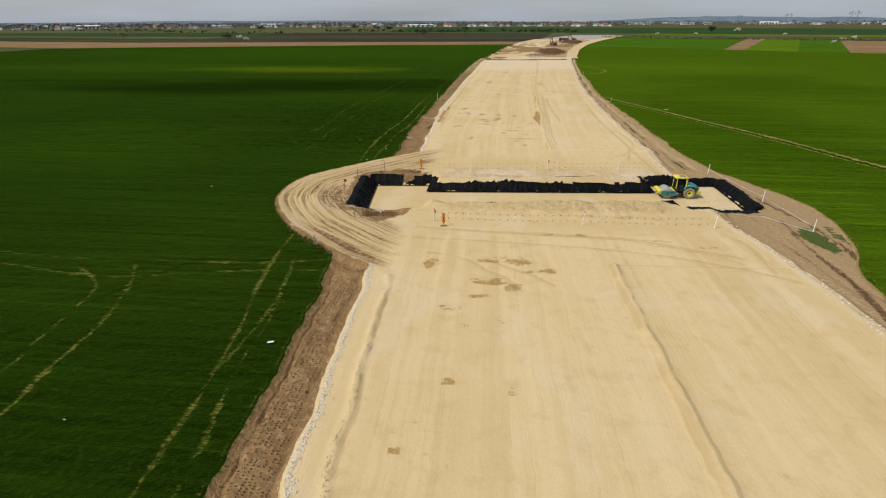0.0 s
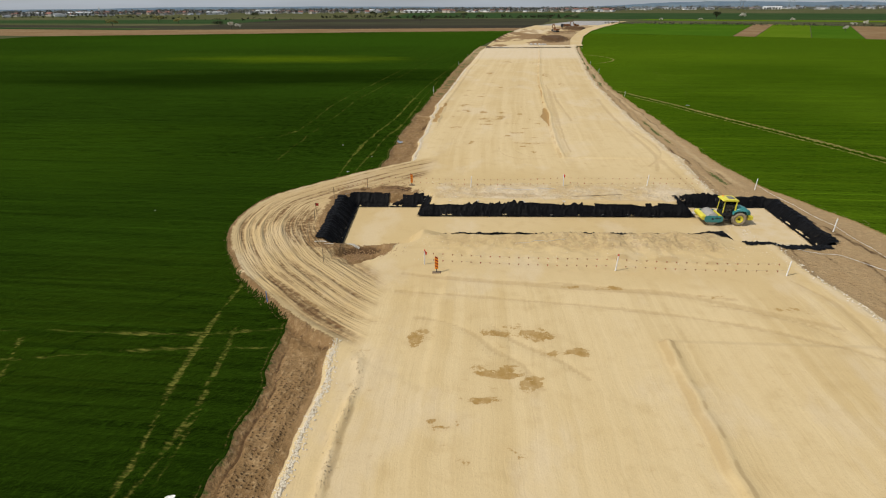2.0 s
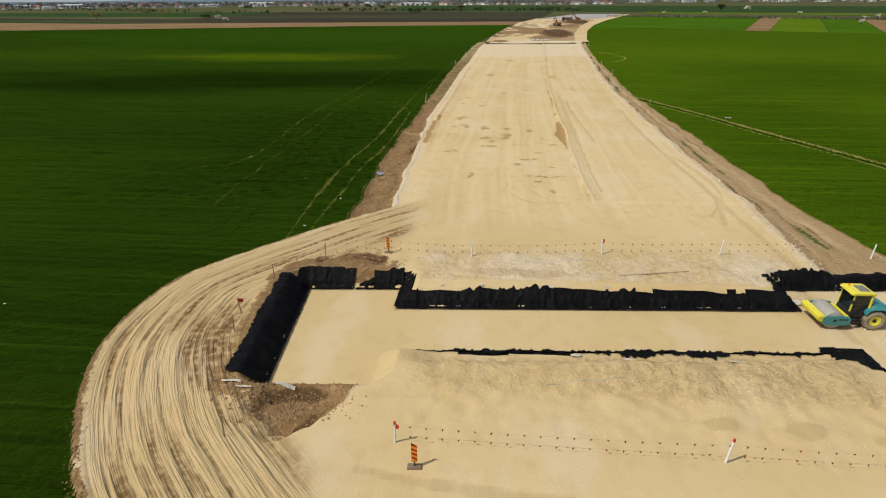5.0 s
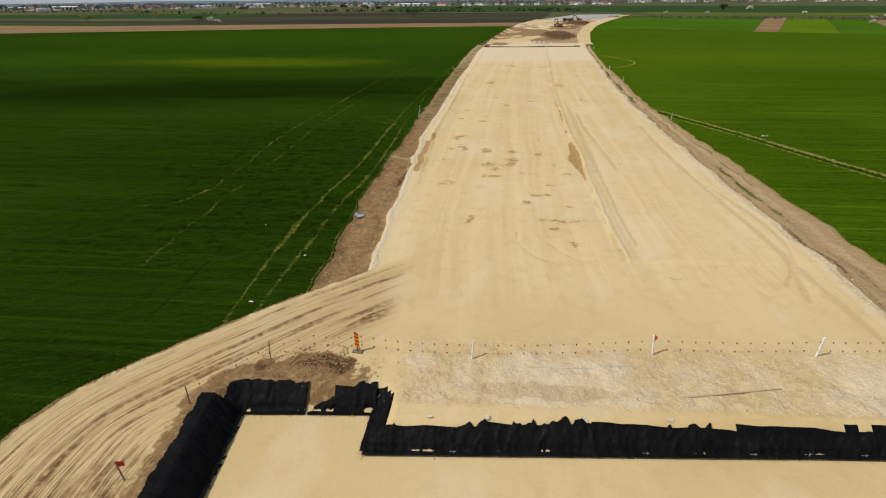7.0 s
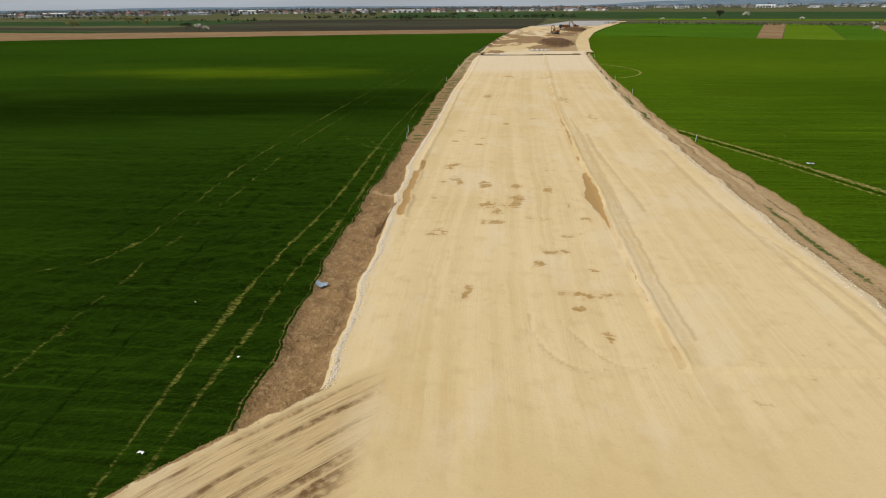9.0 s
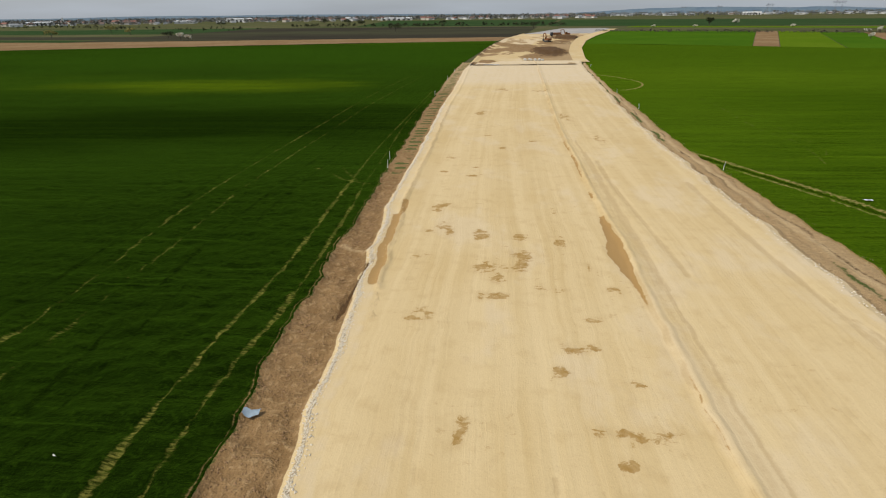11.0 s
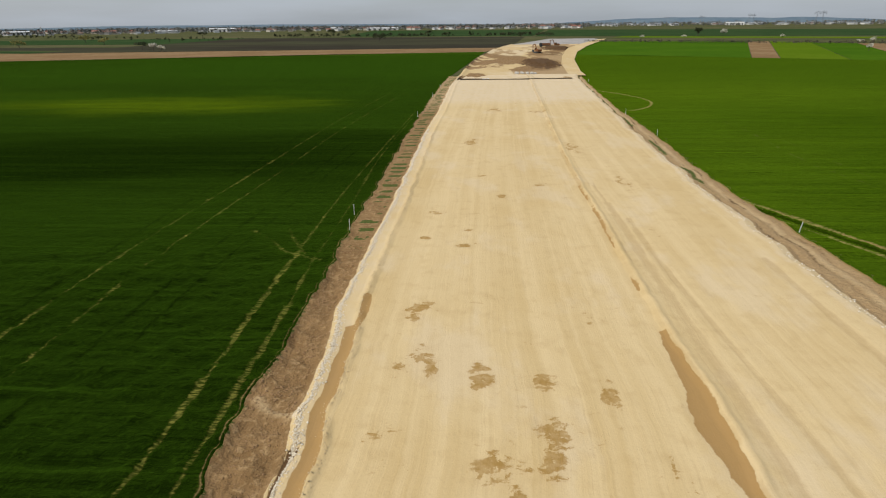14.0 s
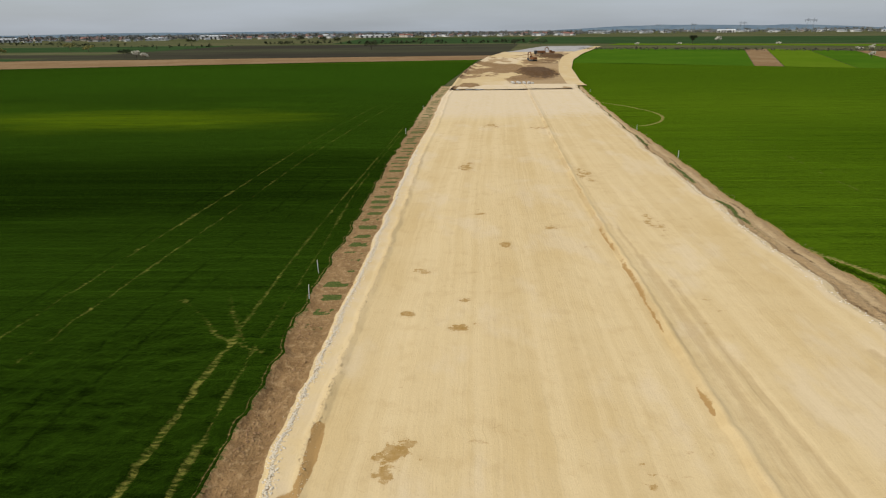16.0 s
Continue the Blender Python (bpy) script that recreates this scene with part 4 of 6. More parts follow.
for y, cl, fl, cr, fr, md in zip(gy, *edges(gy)):
    rows.append(np.interp(gx, (NEAR_X[0], -45, *ANCHORS, 57, NEAR_X[1]), (NEAR_X[0], -45, fl, cl - 0.45, md, cr + 0.4, fr, 57, NEAR_X[1])))
GX, GY = np.concatenate(rows), np.repeat(gy, len(gx))
GZ, kind_of, masks = survey(GX, GY)
edge = np.minimum(np.minimum(GX - NEAR_X[0], NEAR_X[1] - GX), np.minimum(NEAR_Y[1] - GY, GY - NEAR_Y[0]))
SITE_V = np.column_stack([GX, true_y(GY, GX), GZ])
SITE_Q = grid_quads(len(gx), len(gy))
cell_kind = kind_of[SITE_Q[:, 0]]
SETTING = {
    0: ("field_west", "field of dark green young wheat with wheel tracks and painted cloud shade", M_CROP_L),
    1: ("field_east", "field of bright green young wheat beside the works", M_CROP_R),
    2: ("road", "unpaved motorway bed of pale compacted sandy fill", M_SITE),
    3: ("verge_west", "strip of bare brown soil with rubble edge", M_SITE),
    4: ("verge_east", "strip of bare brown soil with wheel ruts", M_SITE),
    5: ("detour", "curved dirt detour track with many wheel ruts", M_SITE),
    7: ("pit_bank", "bank of the pit covered with black geotextile", None),
    6: ("pit", "shallow excavated pit with level sandy floor", M_SITE),
}
def liner_material():
    n = Nodes("black_geotextile", 0.8, 0, 0.05)
    g, d = n.noise(1.1, 4), n.noise(6, 5)
    col = n.mix(n.step(g, 0.4, 0.7), (0.0035, 0.0035, 0.004), (0.0065, 0.0065, 0.007))
    col = n.mix(n.math("MULTIPLY", n.step(n.noise(1.3, 5, shift=8), 0.66, 0.8), 0.16), col, (0.16, 0.13, 0.08))
    n.put(n.p.inputs["Roughness"], n.step(d, 0.3, 0.7, 0.48, 0.75))
    n.bump(n.math("ADD", n.noise(1.0, 5, (3.0, 3.0, 0.5)), n.math("MULTIPLY", d, 0.3)), 0.6, 0.12)
    return n.colour(col)


M_LINER = liner_material()
for k, (name, label, material) in SETTING.items():
    tagged(sheet_mesh(name, SITE_V, SITE_Q[cell_kind == k], material or M_LINER, masks), label, "field" if k < 2 else "pit" if k > 5 else "road" if k in (2, 5) else "verge", kind="structure")


def height(x, y):
    return float(survey(np.array([x], float), np.array([y], float))[0][0])


# ---------------------------------------------------------------- far ground
def ring(name, z, inner, outer, material, label):
    (x0, x1, y0, y1), (X0, X1, Y0, Y1) = inner, outer
    xs, ys = np.array([X0, x0, x1, X1]), np.array([Y0, float(true_y(y0)), float(true_y(y1)), Y1])
    x, y = (a.ravel() for a in np.meshgrid(xs, ys))
    q = np.delete(grid_quads(4, 4), 4, 0)
    return tagged(sheet_mesh(name, np.column_stack([x, y, np.full(16, z)]), q, material, smooth=False), label, "ground", kind="structure")


def parcel(name, corners, z, material, label, category="field", n=(14, 14), relief=0.0, attrs=None):
    """A field between four corners, counted round it."""
    a, b, c, d = (np.array(p, float) for p in corners)
    u, v = (m.ravel()[:, None] for m in np.meshgrid(np.linspace(0, 1, n[0]), np.linspace(0, 1, n[1])))
    p = (a * (1 - u) + b * u) * (1 - v) + (d * (1 - u) + c * u) * v
    h = z + relief * (fractal(p[:, 0] * 0.11, p[:, 1] * 0.11, 7) - 0.5)
    return tagged(sheet_mesh(name, np.column_stack([p[:, 0], true_y(p[:, 1], p[:, 0]), h]), grid_quads(*n), material, attrs), label, category, kind="structure")


M_MEADOW = parcel_material("rough_meadow", (0.058, 0.066, 0.028), (0.095, 0.09, 0.046), 0.012, (0.3, 1, 1))
M_PLOUGH = parcel_material("dry_ploughed_soil", (0.175, 0.112, 0.057), (0.215, 0.145, 0.08), 0.03)
M_DARK = parcel_material("dark_ploughed_soil", (0.035, 0.032, 0.024), (0.05, 0.052, 0.03), 0.01, (0.25, 1, 1))
M_GREEN = parcel_material("green_strip_field", (0.02, 0.052, 0.004), (0.034, 0.07, 0.005), 0.02, sheen=(0.07, 0.135, 0.007))
M_LIME = parcel_material("lime_green_field", (0.042, 0.075, 0.004), (0.058, 0.088, 0.006), 0.02, sheen=(0.1, 0.16, 0.008))
M_DEEP = parcel_material("deep_green_field", (0.025, 0.05, 0.018), (0.035, 0.06, 0.022), 0.015)
M_SLAB = parcel_material("grey_stone_base", (0.27, 0.26, 0.25), (0.34, 0.325, 0.31), 0.06)
ring("ground", -0.5, (*NEAR_X, *NEAR_Y), (-4900, 4900, -3000, 4900), M_MEADOW, "wide flat farmland of dull green and straw grass")
Z = -0.42
parcel("field_west_far", [(-330, -60), (-95, -60), (-95, 459.3), (-330, 402.3)], Z, M_CROP_L, "far part of the dark green wheat field with painted cloud shade")
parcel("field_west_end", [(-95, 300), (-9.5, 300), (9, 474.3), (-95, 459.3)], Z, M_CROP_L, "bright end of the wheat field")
parcel("field_west_rear", [(-330, -260), (-8, -260), (-8, -60), (-330, -60)], Z, M_CROP_L, "wheat field behind")
parcel("field_east_rear", [(25, -260), (330, -260), (330, -60), (25, -60)], Z, M_CROP_R, "wheat field behind")
parcel("road_rear", [(-8, -260), (25, -260), (25, -60), (-8, -60)], Z + 0.3, M_SITE, "pale sandy motorway bed", "road")
parcel("field_east_far", [(95, -60), (330, -60), (330, 285.3), (95, 417.3)], Z, M_CROP_R, "far part of the green wheat field")
parcel("field_east_end", [(38, 300), (95, 300), (95, 417.3), (58, 430.3)], Z, M_CROP_R, "end of the green wheat field")
parcel("stubble_strip", [(-330, 402.8), (9, 474.8), (30, 535.3), (-330, 510.3)], Z, M_PLOUGH, "strip of light brown bare soil")
parcel("dark_field", [(-330, 511.3), (30, 536.3), (75, 860.3), (-330, 945.3)], Z, M_DARK, "wide dark ploughed field", n=(4, 4))
parcel("green_strip", [(-900, 630.3), (-330, 510.3), (-330, 540.3), (-900, 680.3)], Z, M_DEEP, "narrow strip of green crop", n=(4, 4))
parcel("brown_strip", [(-900, 555.3), (-330, 403.3), (-330, 508.3), (-900, 625.3)], Z, M_PLOUGH, "narrow strip of bare soil", n=(4, 4))
parcel("dark_strip", [(-1100, 700.3), (-330, 555.3), (-330, 615.3), (-1100, 785.3)], Z, M_DARK, "narrow dark ploughed strip", n=(4, 4))
parcel("green_strip_far", [(-1100, 820.3), (-330, 690.3), (-330, 940.3), (-1100, 960.3)], Z, M_DEEP, "strip of green crop before the village", n=(4, 4))
parcel("field_green_a", [(58, 430.8), (142, 391.3), (247, 616.3), (118, 672.3)], Z, M_GREEN, "square green crop field", n=(6, 6))
parcel("bare_plot", [(142.4, 391.3), (153, 385), (263, 610.3), (247.4, 616.3)], Z, M_PLOUGH, "small rectangle of bare brown soil", n=(6, 6))
parcel("field_lime", [(153.4, 384.9), (178, 371), (284, 586.3), (263.4, 610.3)], Z, M_LIME, "plot of yellow-green crop", n=(6, 6))
parcel("field_green_b", [(178.4, 370.9), (200, 358.7), (302, 555.3), (284.4, 586.3)], Z, M_GREEN, "plot of green crop", n=(6, 6))
parcel("bare_plot_far", [(200.4, 358.5), (250, 330.7), (390, 490.3), (302.4, 555.3)], Z, M_PLOUGH, "plot of bare brown soil", n=(6, 6))
parcel("yellow_plot", [(250.4, 330.5), (330, 285.7), (540, 430.3), (390.4, 490.3)], Z, M_LIME, "plot of yellowish crop", n=(6, 6))
parcel("lime_strip", [(170, 785.3), (640, 530.3), (700, 560.3), (200, 840.3)], Z, M_LIME, "thin strip of lime green grass", n=(4, 4))
parcel("deep_field", [(90, 880.3), (900, 590.3), (1300, 910.3), (200, 1510.3)], Z, M_DEEP, "wide dark green field", n=(4, 4))
parcel("deep_field_mid", [(-200, 990.3), (90, 900.3), (190, 1510.3), (-260, 1710.3)], Z, M_DEEP, "dark green field before the village", n=(4, 4))
zl = curve([(279, -7.2), (332, -4), (390, 1), (494, 15), (579, 33), (655, 60), (760, 95)])
hl = curve([(279, 31), (312, 34.5), (354, 39.5), (421, 51), (499, 67), (565, 86), (640, 112), (720, 140)])
hr = curve([(279, 37.5), (312, 40), (383, 50.8), (460, 67), (542, 90), (623, 116), (720, 148)])


def strip(name, left, right, y0, y1, material, label, masks_of, n=(46, 90), category="road", z0=-0.1):
    u, y = (m.ravel() for m in np.meshgrid(np.linspace(0, 1, n[0]), np.linspace(y0, y1, n[1])))
    x = left(y) * (1 - u) + right(y) * u
    z, attrs = masks_of(x, y, u)
    return tagged(sheet_mesh(name, np.column_stack([x, true_y(y, x), z0 + z]), grid_quads(*n), material, attrs), label, category, kind="structure")


def dug(x, y, u):
    zero = np.zeros(x.shape)
    brown = smooth01(fractal(x * 0.1, y * 0.035, 201, 4), 0.3, 0.62) * 0.85 + 0.3 * smooth01(u, 0.25, 0.75)
    deep = blob(x, y, 30, 354, 10, 34, 202) + blob(x, y, 60, 503, 13, 34, 203) + 0.5 * blob(x, y, 48, 440, 12, 35, 204)
    border = np.exp(-((u - 0.02) / 0.02) ** 2)
    z = -0.35 * smooth01(y, 281, 287) + 0.5 * (fractal(x * 0.15, y * 0.06, 205) - 0.5) + 0.5 * border + 1.2 * blob(x, y, 31, 360, 8, 25, 206) + 1.6 * blob(x, y, 61, 505, 9, 22, 207)
    return z, {"m1": np.column_stack([np.maximum(brown, deep), zero, 0.5 * fractal(x * 0.08, y * 0.03, 208)]), "m2": np.column_stack([zero, zero, 0.6 * smooth01(fractal(x * 0.04, y * 0.02, 209), 0.5, 0.65)]),
               "m3": np.column_stack([zero, np.clip(deep, 0, 0.9) + border * 0.7, zero])}


def haul(x, y, u):
    zero = np.zeros(x.shape)
    return 0.05 * fractal(x * 0.3, y * 0.1, 211), {"m1": np.column_stack([zero, zero, zero]), "m2": np.column_stack([0.3 * fractal(u * 8, y * 0.02, 212), zero, zero + 0.2]), "m3": np.column_stack([zero] * 3)}


ZONE_Z = 0.35
strip("earthworks", zl, hl, 281, 582, M_SITE, "freshly dug brown earthworks beyond the road bed", dug, (70, 150), "earthworks", z0=ZONE_Z)
strip("haul_road", hl, hr, 296, 720, M_SITE, "pale sandy haul road curving along the works", haul, (12, 60))
strip("stone_base", zl, hl, 582, 745, M_SLAB, "grey crushed stone base of the new road", haul, (20, 30))
strip("road_end", lambda y: crest_left(y), lambda y: crest_right(y) + 0.5, 300, 302, M_SITE, "end of the sandy fill", haul, (12, 3), z0=-0.06)


# ---------------------------------------------------------------- pit lining
M_TORN = plain("torn_white_fleece", (0.5, 0.46, 0.38), 0.85, amount=0.3)


def liner(a, b, out, label, top=0.3, ragged=0.3, seed=0, cut=None, lift=0.06, bank=PIT_BANK, bottom=-0.1):
    """A black sheet hung down the bank of the pit over its foot from a to b; out points up the bank."""
    a, b, out = Vector(a), Vector(b), Vector(out)
    ln = (b - a).length
    a.y, b.y = a.y + PIT_SKEW * a.x, b.y + PIT_SKEW * b.x
    nu, nv = max(6, int(ln / 0.1)), 16
    u, v = (m.ravel() for m in np.meshgrid(np.linspace(0, 1, nu), np.linspace(0, 1, nv)))
    s = u * ln
    reach = bank + top * 0.45 + ragged * ((fractal(s * 0.5, s * 0, seed, 3) - 0.5) * 1.2 + (fractal(s * 4.5, s * 0, seed + 5, 3) - 0.55) * 1.3)
    if cut is not None:
        reach = reach * np.interp(u, *cut)
    r = bottom + (reach - bottom) * v
    x, y = a.x + (b.x - a.x) * u + out.x * r, a.y + (b.y - a.y) * u + out.y * r
    z = survey(x, y)[0]
    fold = np.abs(fractal(s * 2.2 + 0.5 * vnoise(s * 0.3, v * 2, seed + 1), v * 0.7 + 5, seed + 2, 4) - 0.5)
    puff = (0.01 + 0.12 * np.exp(-(fold / 0.035) ** 2) + 0.03 * fractal(s * 0.8, v * 2, seed + 3)) * np.sin(np.pi * np.clip(v * 0.96 + 0.03, 0, 1)) ** 0.5
    V = np.column_stack([x - out.x * puff * 0.7, true_y(y, x) - out.y * puff * 0.7, z + lift + puff * 0.6])
    ob = sheet_mesh("geotextile_sheet", V, grid_quads(nu, nv), M_LINER)
    return tagged(ob, label, "geotextile", "lining of the pit")


BACK = "black geotextile sheet wrinkled down the pit bank"
liner((-7.95, 62.75), (-2.3, 62.75), (0, 1), BACK, -0.7, 0.3, 301, lift=0.13)
liner((-2.4, 62.75), (7.9, 62.75), (0, 1), BACK, -0.65, 0.35, 302, lift=0.14)
liner((7.8, 62.75), (18.6, 62.75), (0, 1), BACK, -1.0, 0.3, 303, lift=0.14)
liner((-15.4, 65.5), (-11.4, 65.5), (0, 1), BACK, -0.2, 0.3, 304)
liner((-11.3, 65.5), (-7.9, 65.5), (0, 1), BACK, -0.2, 0.25, 305, cut=([0, 0.15, 0.75, 1], [0.12, 0.3, 1, 1]))
liner((-8.0, 65.7), (-8.0, 62.9), (1, 0), BACK, -0.6, 0.08, 306, lift=0.12)
liner((-13.5, 53.9), (-14.6, 65.5), (-1, 0), "broad black geotextile sheet on the pit bank", 1.4, 0.22, 307, lift=0.13)
liner((18.5, 62.9), (18.5, 65.8), (-1, 0), BACK, 0.3, 0.4, 308, lift=0.12)
liner((18.3, 65.7), (26.6, 65.7), (0, 1), BACK, -0.25, 0.35, 309)
liner((26.3, 66.0), (26.3, 54.5), (1, 0), "broad black geotextile sheet on the pit bank", 0.25, 0.3, 310, lift=0.15)
liner((26.6, 54.9), (19.4, 54.9), (0, -1), "black geotextile sheet with torn edge half buried in sand", 1.2, 0.4, 311, cut=([0, 0.3, 0.6, 1], [1, 0.8, 0.9, 1.15]))
liner((19.9, 58.4), (19.9, 54.6), (-1, 0), "black geotextile sheet lying over the pit corner", 3.0, 0.5, 312, lift=0.06, cut=([0, 0.5, 1], [0.95, 1.1, 0.8]))
liner((18.4, 57.7), (3.0, 57.7), (0, -1), "black geotextile sheet with torn edge half buried in sand", -0.9, 0.8, 313, lift=0.1, cut=([0, 0.2, 0.32, 0.5, 0.6, 0.8, 1], [1.05, 0.95, 0.7, 1.1, 0.8, 1, 0.85]))
liner((3.0, 57.7), (-6.5, 57.7), (0, -1), "black geotextile sheet with torn edge half buried in sand", -1.2, 0.7, 314, lift=0.08, cut=([0, 0.3, 0.6, 1], [0.95, 0.8, 0.9, 0.3]))


def scrap(cx, cy, lx, ly, seed, name="fleece_scrap", label="torn scrap of dirty white fleece on the ground", material=None, lift=0.05):
    nu, nv = max(5, int(lx / 0.1)), max(4, int(ly / 0.08))
    u, v = (m.ravel() for m in np.meshgrid(np.linspace(-1, 1, nu), np.linspace(-1, 1, nv)))
    w = 0.55 + 0.7 * fractal(u * 3 + seed, v * 0, seed, 3)
    x, y = cx + u * lx / 2, cy + v * ly / 2 * w + (fractal(u * 2, u * 0, seed + 1) - 0.5) * ly * 0.6
    z = survey(x, y)[0] + lift + 0.1 * fractal(u * 5, v * 4, seed + 2)
    return tagged(sheet_mesh(name, np.column_stack([x, true_y(y, x), z]), grid_quads(nu, nv), material or M_TORN), label, "scrap")


for i, (cx, cy, lx, ly) in enumerate(((-14.7, 52.6, 1.0, 0.16), (-12.6, 53.0, 2.0, 0.16), (-13.9, 52.2, 0.8, 0.12), (18.9, 64.6, 0.5, 0.7), (18.3, 65.8, 1.0, 0.25), (3.2, 57.0, 0.6, 0.3), (6.2, 56.7, 0.8, 0.3),
                                      (12.2, 56.8, 1.2, 0.2), (20.0, 55.1, 1.2, 0.18), (22.5, 54.9, 1.6, 0.12), (-15.3, 63.1, 0.8, 0.4), (-2.3, 63.9, 0.2, 0.25), (2.2, 63.9, 0.3, 0.3), (-5.0, 63.8, 0.25, 0.12), (6.1, 64.2, 0.3, 0.12))):
    scrap(cx, cy, lx, ly, 330 + i)
chalk = plain("chalk", (0.4, 0.4, 0.39), 0.9)
for x0 in (-3.9, 4.8, 9.6, 12.0, 14.5):
    mark = thing("chalk_mark", "small white chalk mark on the black sheet", "mark", (x0, 62.85 + PIT_SKEW * x0, height(x0, 62.97 + PIT_SKEW * x0) + 0.2), 0)
    bm = bmesh.new()
    box(bm, (0.3, 0.02, 0.05), (0, 0, 0), (40, 0, 0))
    box(bm, (0.05, 0.02, 0.22), (0.3, 0, 0), (-40, 0, 0))
    box(bm, (0.16, 0.02, 0.05), (0.42, -0.03, 0.09), (40, 0, 0))
    part("stroke", bm, chalk, mark)
    mark.scale = (0.45, 0.45, 0.45)

# ---------------------------------------------------------------- the road roller
P_TEAL = plain("teal_paint", (0.035, 0.20, 0.20), 0.42, 0, 3, 0.14, 0.5)
P_YELLOW = plain("yellow_paint", (0.62, 0.55, 0.045), 0.42, 0, 3, 0.12, 0.5)
P_STEEL = plain("dusty_steel_drum", (0.40, 0.37, 0.32), 0.5, 0.35, 5, 0.15)
P_BLACK = plain("black_rubber_and_plastic", (0.02, 0.02, 0.02), 0.7)
P_TYRE = plain("dusty_tyre", (0.30, 0.245, 0.165), 0.9, 0, 5, 0.25)
P_WHITE = plain("white_paint", (0.74, 0.73, 0.70), 0.55)
P_RED = plain("red_paint", (0.45, 0.03, 0.02), 0.55)
P_ORANGE = plain("orange_sheeting", (0.80, 0.26, 0.015), 0.45)
P_MAROON = plain("dark_red_sheeting", (0.25, 0.025, 0.012), 0.5)
P_WOOD = plain("weathered_wood", (0.24, 0.18, 0.11), 0.85)
P_BLUE = plain("blue_paint", (0.03, 0.15, 0.42), 0.5)


def glass_material():
    n = Nodes("tinted_cab_glass", 0.05, 0, 0.5)
    n.p.inputs["Transmission Weight"].default_value = 0.85
    n.p.inputs["IOR"].default_value = 1.45
    return n.colour((0.05, 0.07, 0.07))


P_GLASS = glass_material()


def road_roller(at, turn):
    r = thing("road_roller", "yellow and teal single-drum road roller parked in the pit", "road roller", at, turn)
    # drum and the frame round it; the drum leads along -x
    bm = lathe(bmesh.new(), [(0.0, -1.05), (0.60, -1.05), (0.64, -1.02), (0.73, -1.04), (0.75, -1.0), (0.75, 1.0), (0.73, 1.04), (0.64, 1.02), (0.60, 1.05), (0.0, 1.05)], "y", 40, (-1.85, 0, 0.75))
    drum = part("drum", bm, P_STEEL, r, "dusty grey smooth steel drum", True)
    for s in (-1, 1):
        part("drum_hub", lathe(bmesh.new(), [(0.0, 1.05 * s), (0.26, 1.05 * s), (0.24, 1.13 * s), (0.0, 1.13 * s)], "y", 20, (-1.85, 0, 0.75)), P_BLACK, drum)
        bm = prism(bmesh.new(), [(-2.85, 0.72), (-2.85, 1.12), (-2.55, 1.22), (-1.0, 1.22), (-0.72, 1.05), (-0.72, 0.55), (-1.05, 0.42), (-2.6, 0.42)], 0.13, (0, 1.2 * s, 0), bevel=0.03)
        plate = part("side_plate", bm, P_TEAL, r, "teal frame plate beside the drum")
        part("plate_hole", lathe(bmesh.new(), [(0.0, 1.268 * s), (0.10, 1.268 * s), (0.13, 1.275 * s), (0.0, 1.278 * s)], "y", 14, (-1.9, 0, 0.86)), P_BLACK, plate)
        bm = bmesh.new()
        for k, w in enumerate((0.12, 0.12, 0.12, 0.1)):
            box(bm, (w, 0.012, 0.13), (-1.55 + k * 0.17, 1.272 * s, 0.95))
        part("lettering_bar", bm, P_BLACK, plate, "plain dark bars of lettering")
    bm = prism(bmesh.new(), [(-3.12, 0.80), (-3.15, 1.08), (-3.05, 1.22), (-2.66, 1.24), (-2.66, 0.72), (-3.0, 0.68)], 2.5, (0, 0, 0), bevel=0.04)
    part("front_beam", bm, P_YELLOW, r, "yellow front cross beam")
    bm = box(bmesh.new(), (0.2, 2.3, 0.45), (-0.85, 0, 0.88), bevel=0.03)
    part("rear_beam", bm, P_YELLOW, r)
    for x in (-2.64, -1.02):
        part("drum_scraper", box(bmesh.new(), (0.06, 1.9, 0.1), (x, 0, 0.62)), P_BLACK, r)
    bm = box(bmesh.new(), (0.55, 0.5, 0.5), (-0.5, 0, 0.75), bevel=0.06)
    tube(bm, (-0.45, 0, 0.4), (-0.45, 0, 1.1), 0.14)
    part("articulation_joint", bm, P_BLACK, r, "black articulated centre joint")
    # rear chassis, hood and bumper
    bm = box(bmesh.new(), (2.6, 0.95, 0.55), (1.15, 0, 0.85), bevel=0.04)
    part("chassis", bm, P_BLACK, r)
    bm = prism(bmesh.new(), [(0.72, 1.08), (0.72, 2.02), (1.25, 2.08), (2.0, 1.93), (2.5, 1.62), (2.62, 1.18)], 1.5, (0, 0, 0), bevel=0.12)
    hood = part("hood", bm, P_TEAL, r, "rounded teal engine hood", True)
    for s in (-1, 1):
        bm = bmesh.new()
        for k in range(6):
            box(bm, (0.06, 0.02, 0.34), (1.55 + k * 0.11, 0.757 * s, 1.5 - k * 0.012))
        part("vent", bm, P_BLACK, hood)
        bm = prism(bmesh.new(), [(0.35, 1.36), (0.5, 1.72), (0.85, 1.86), (1.5, 1.86), (1.9, 1.72), (2.05, 1.42), (1.95, 1.42), (1.82, 1.66), (1.5, 1.78), (0.85, 1.78), (0.56, 1.66), (0.43, 1.36)], 0.6, (0, 0.86 * s, 0))
        part("mudguard", bm, P_TEAL, r)
    bm = prism(bmesh.new(), [(2.2, 0.62), (2.2, 1.16), (2.78, 1.14), (2.86, 1.0), (2.84, 0.7), (2.7, 0.58)], 1.75, (0, 0, 0), bevel=0.05)
    bumper = part("rear_bumper", bm, P_YELLOW, r, "yellow rear counterweight")
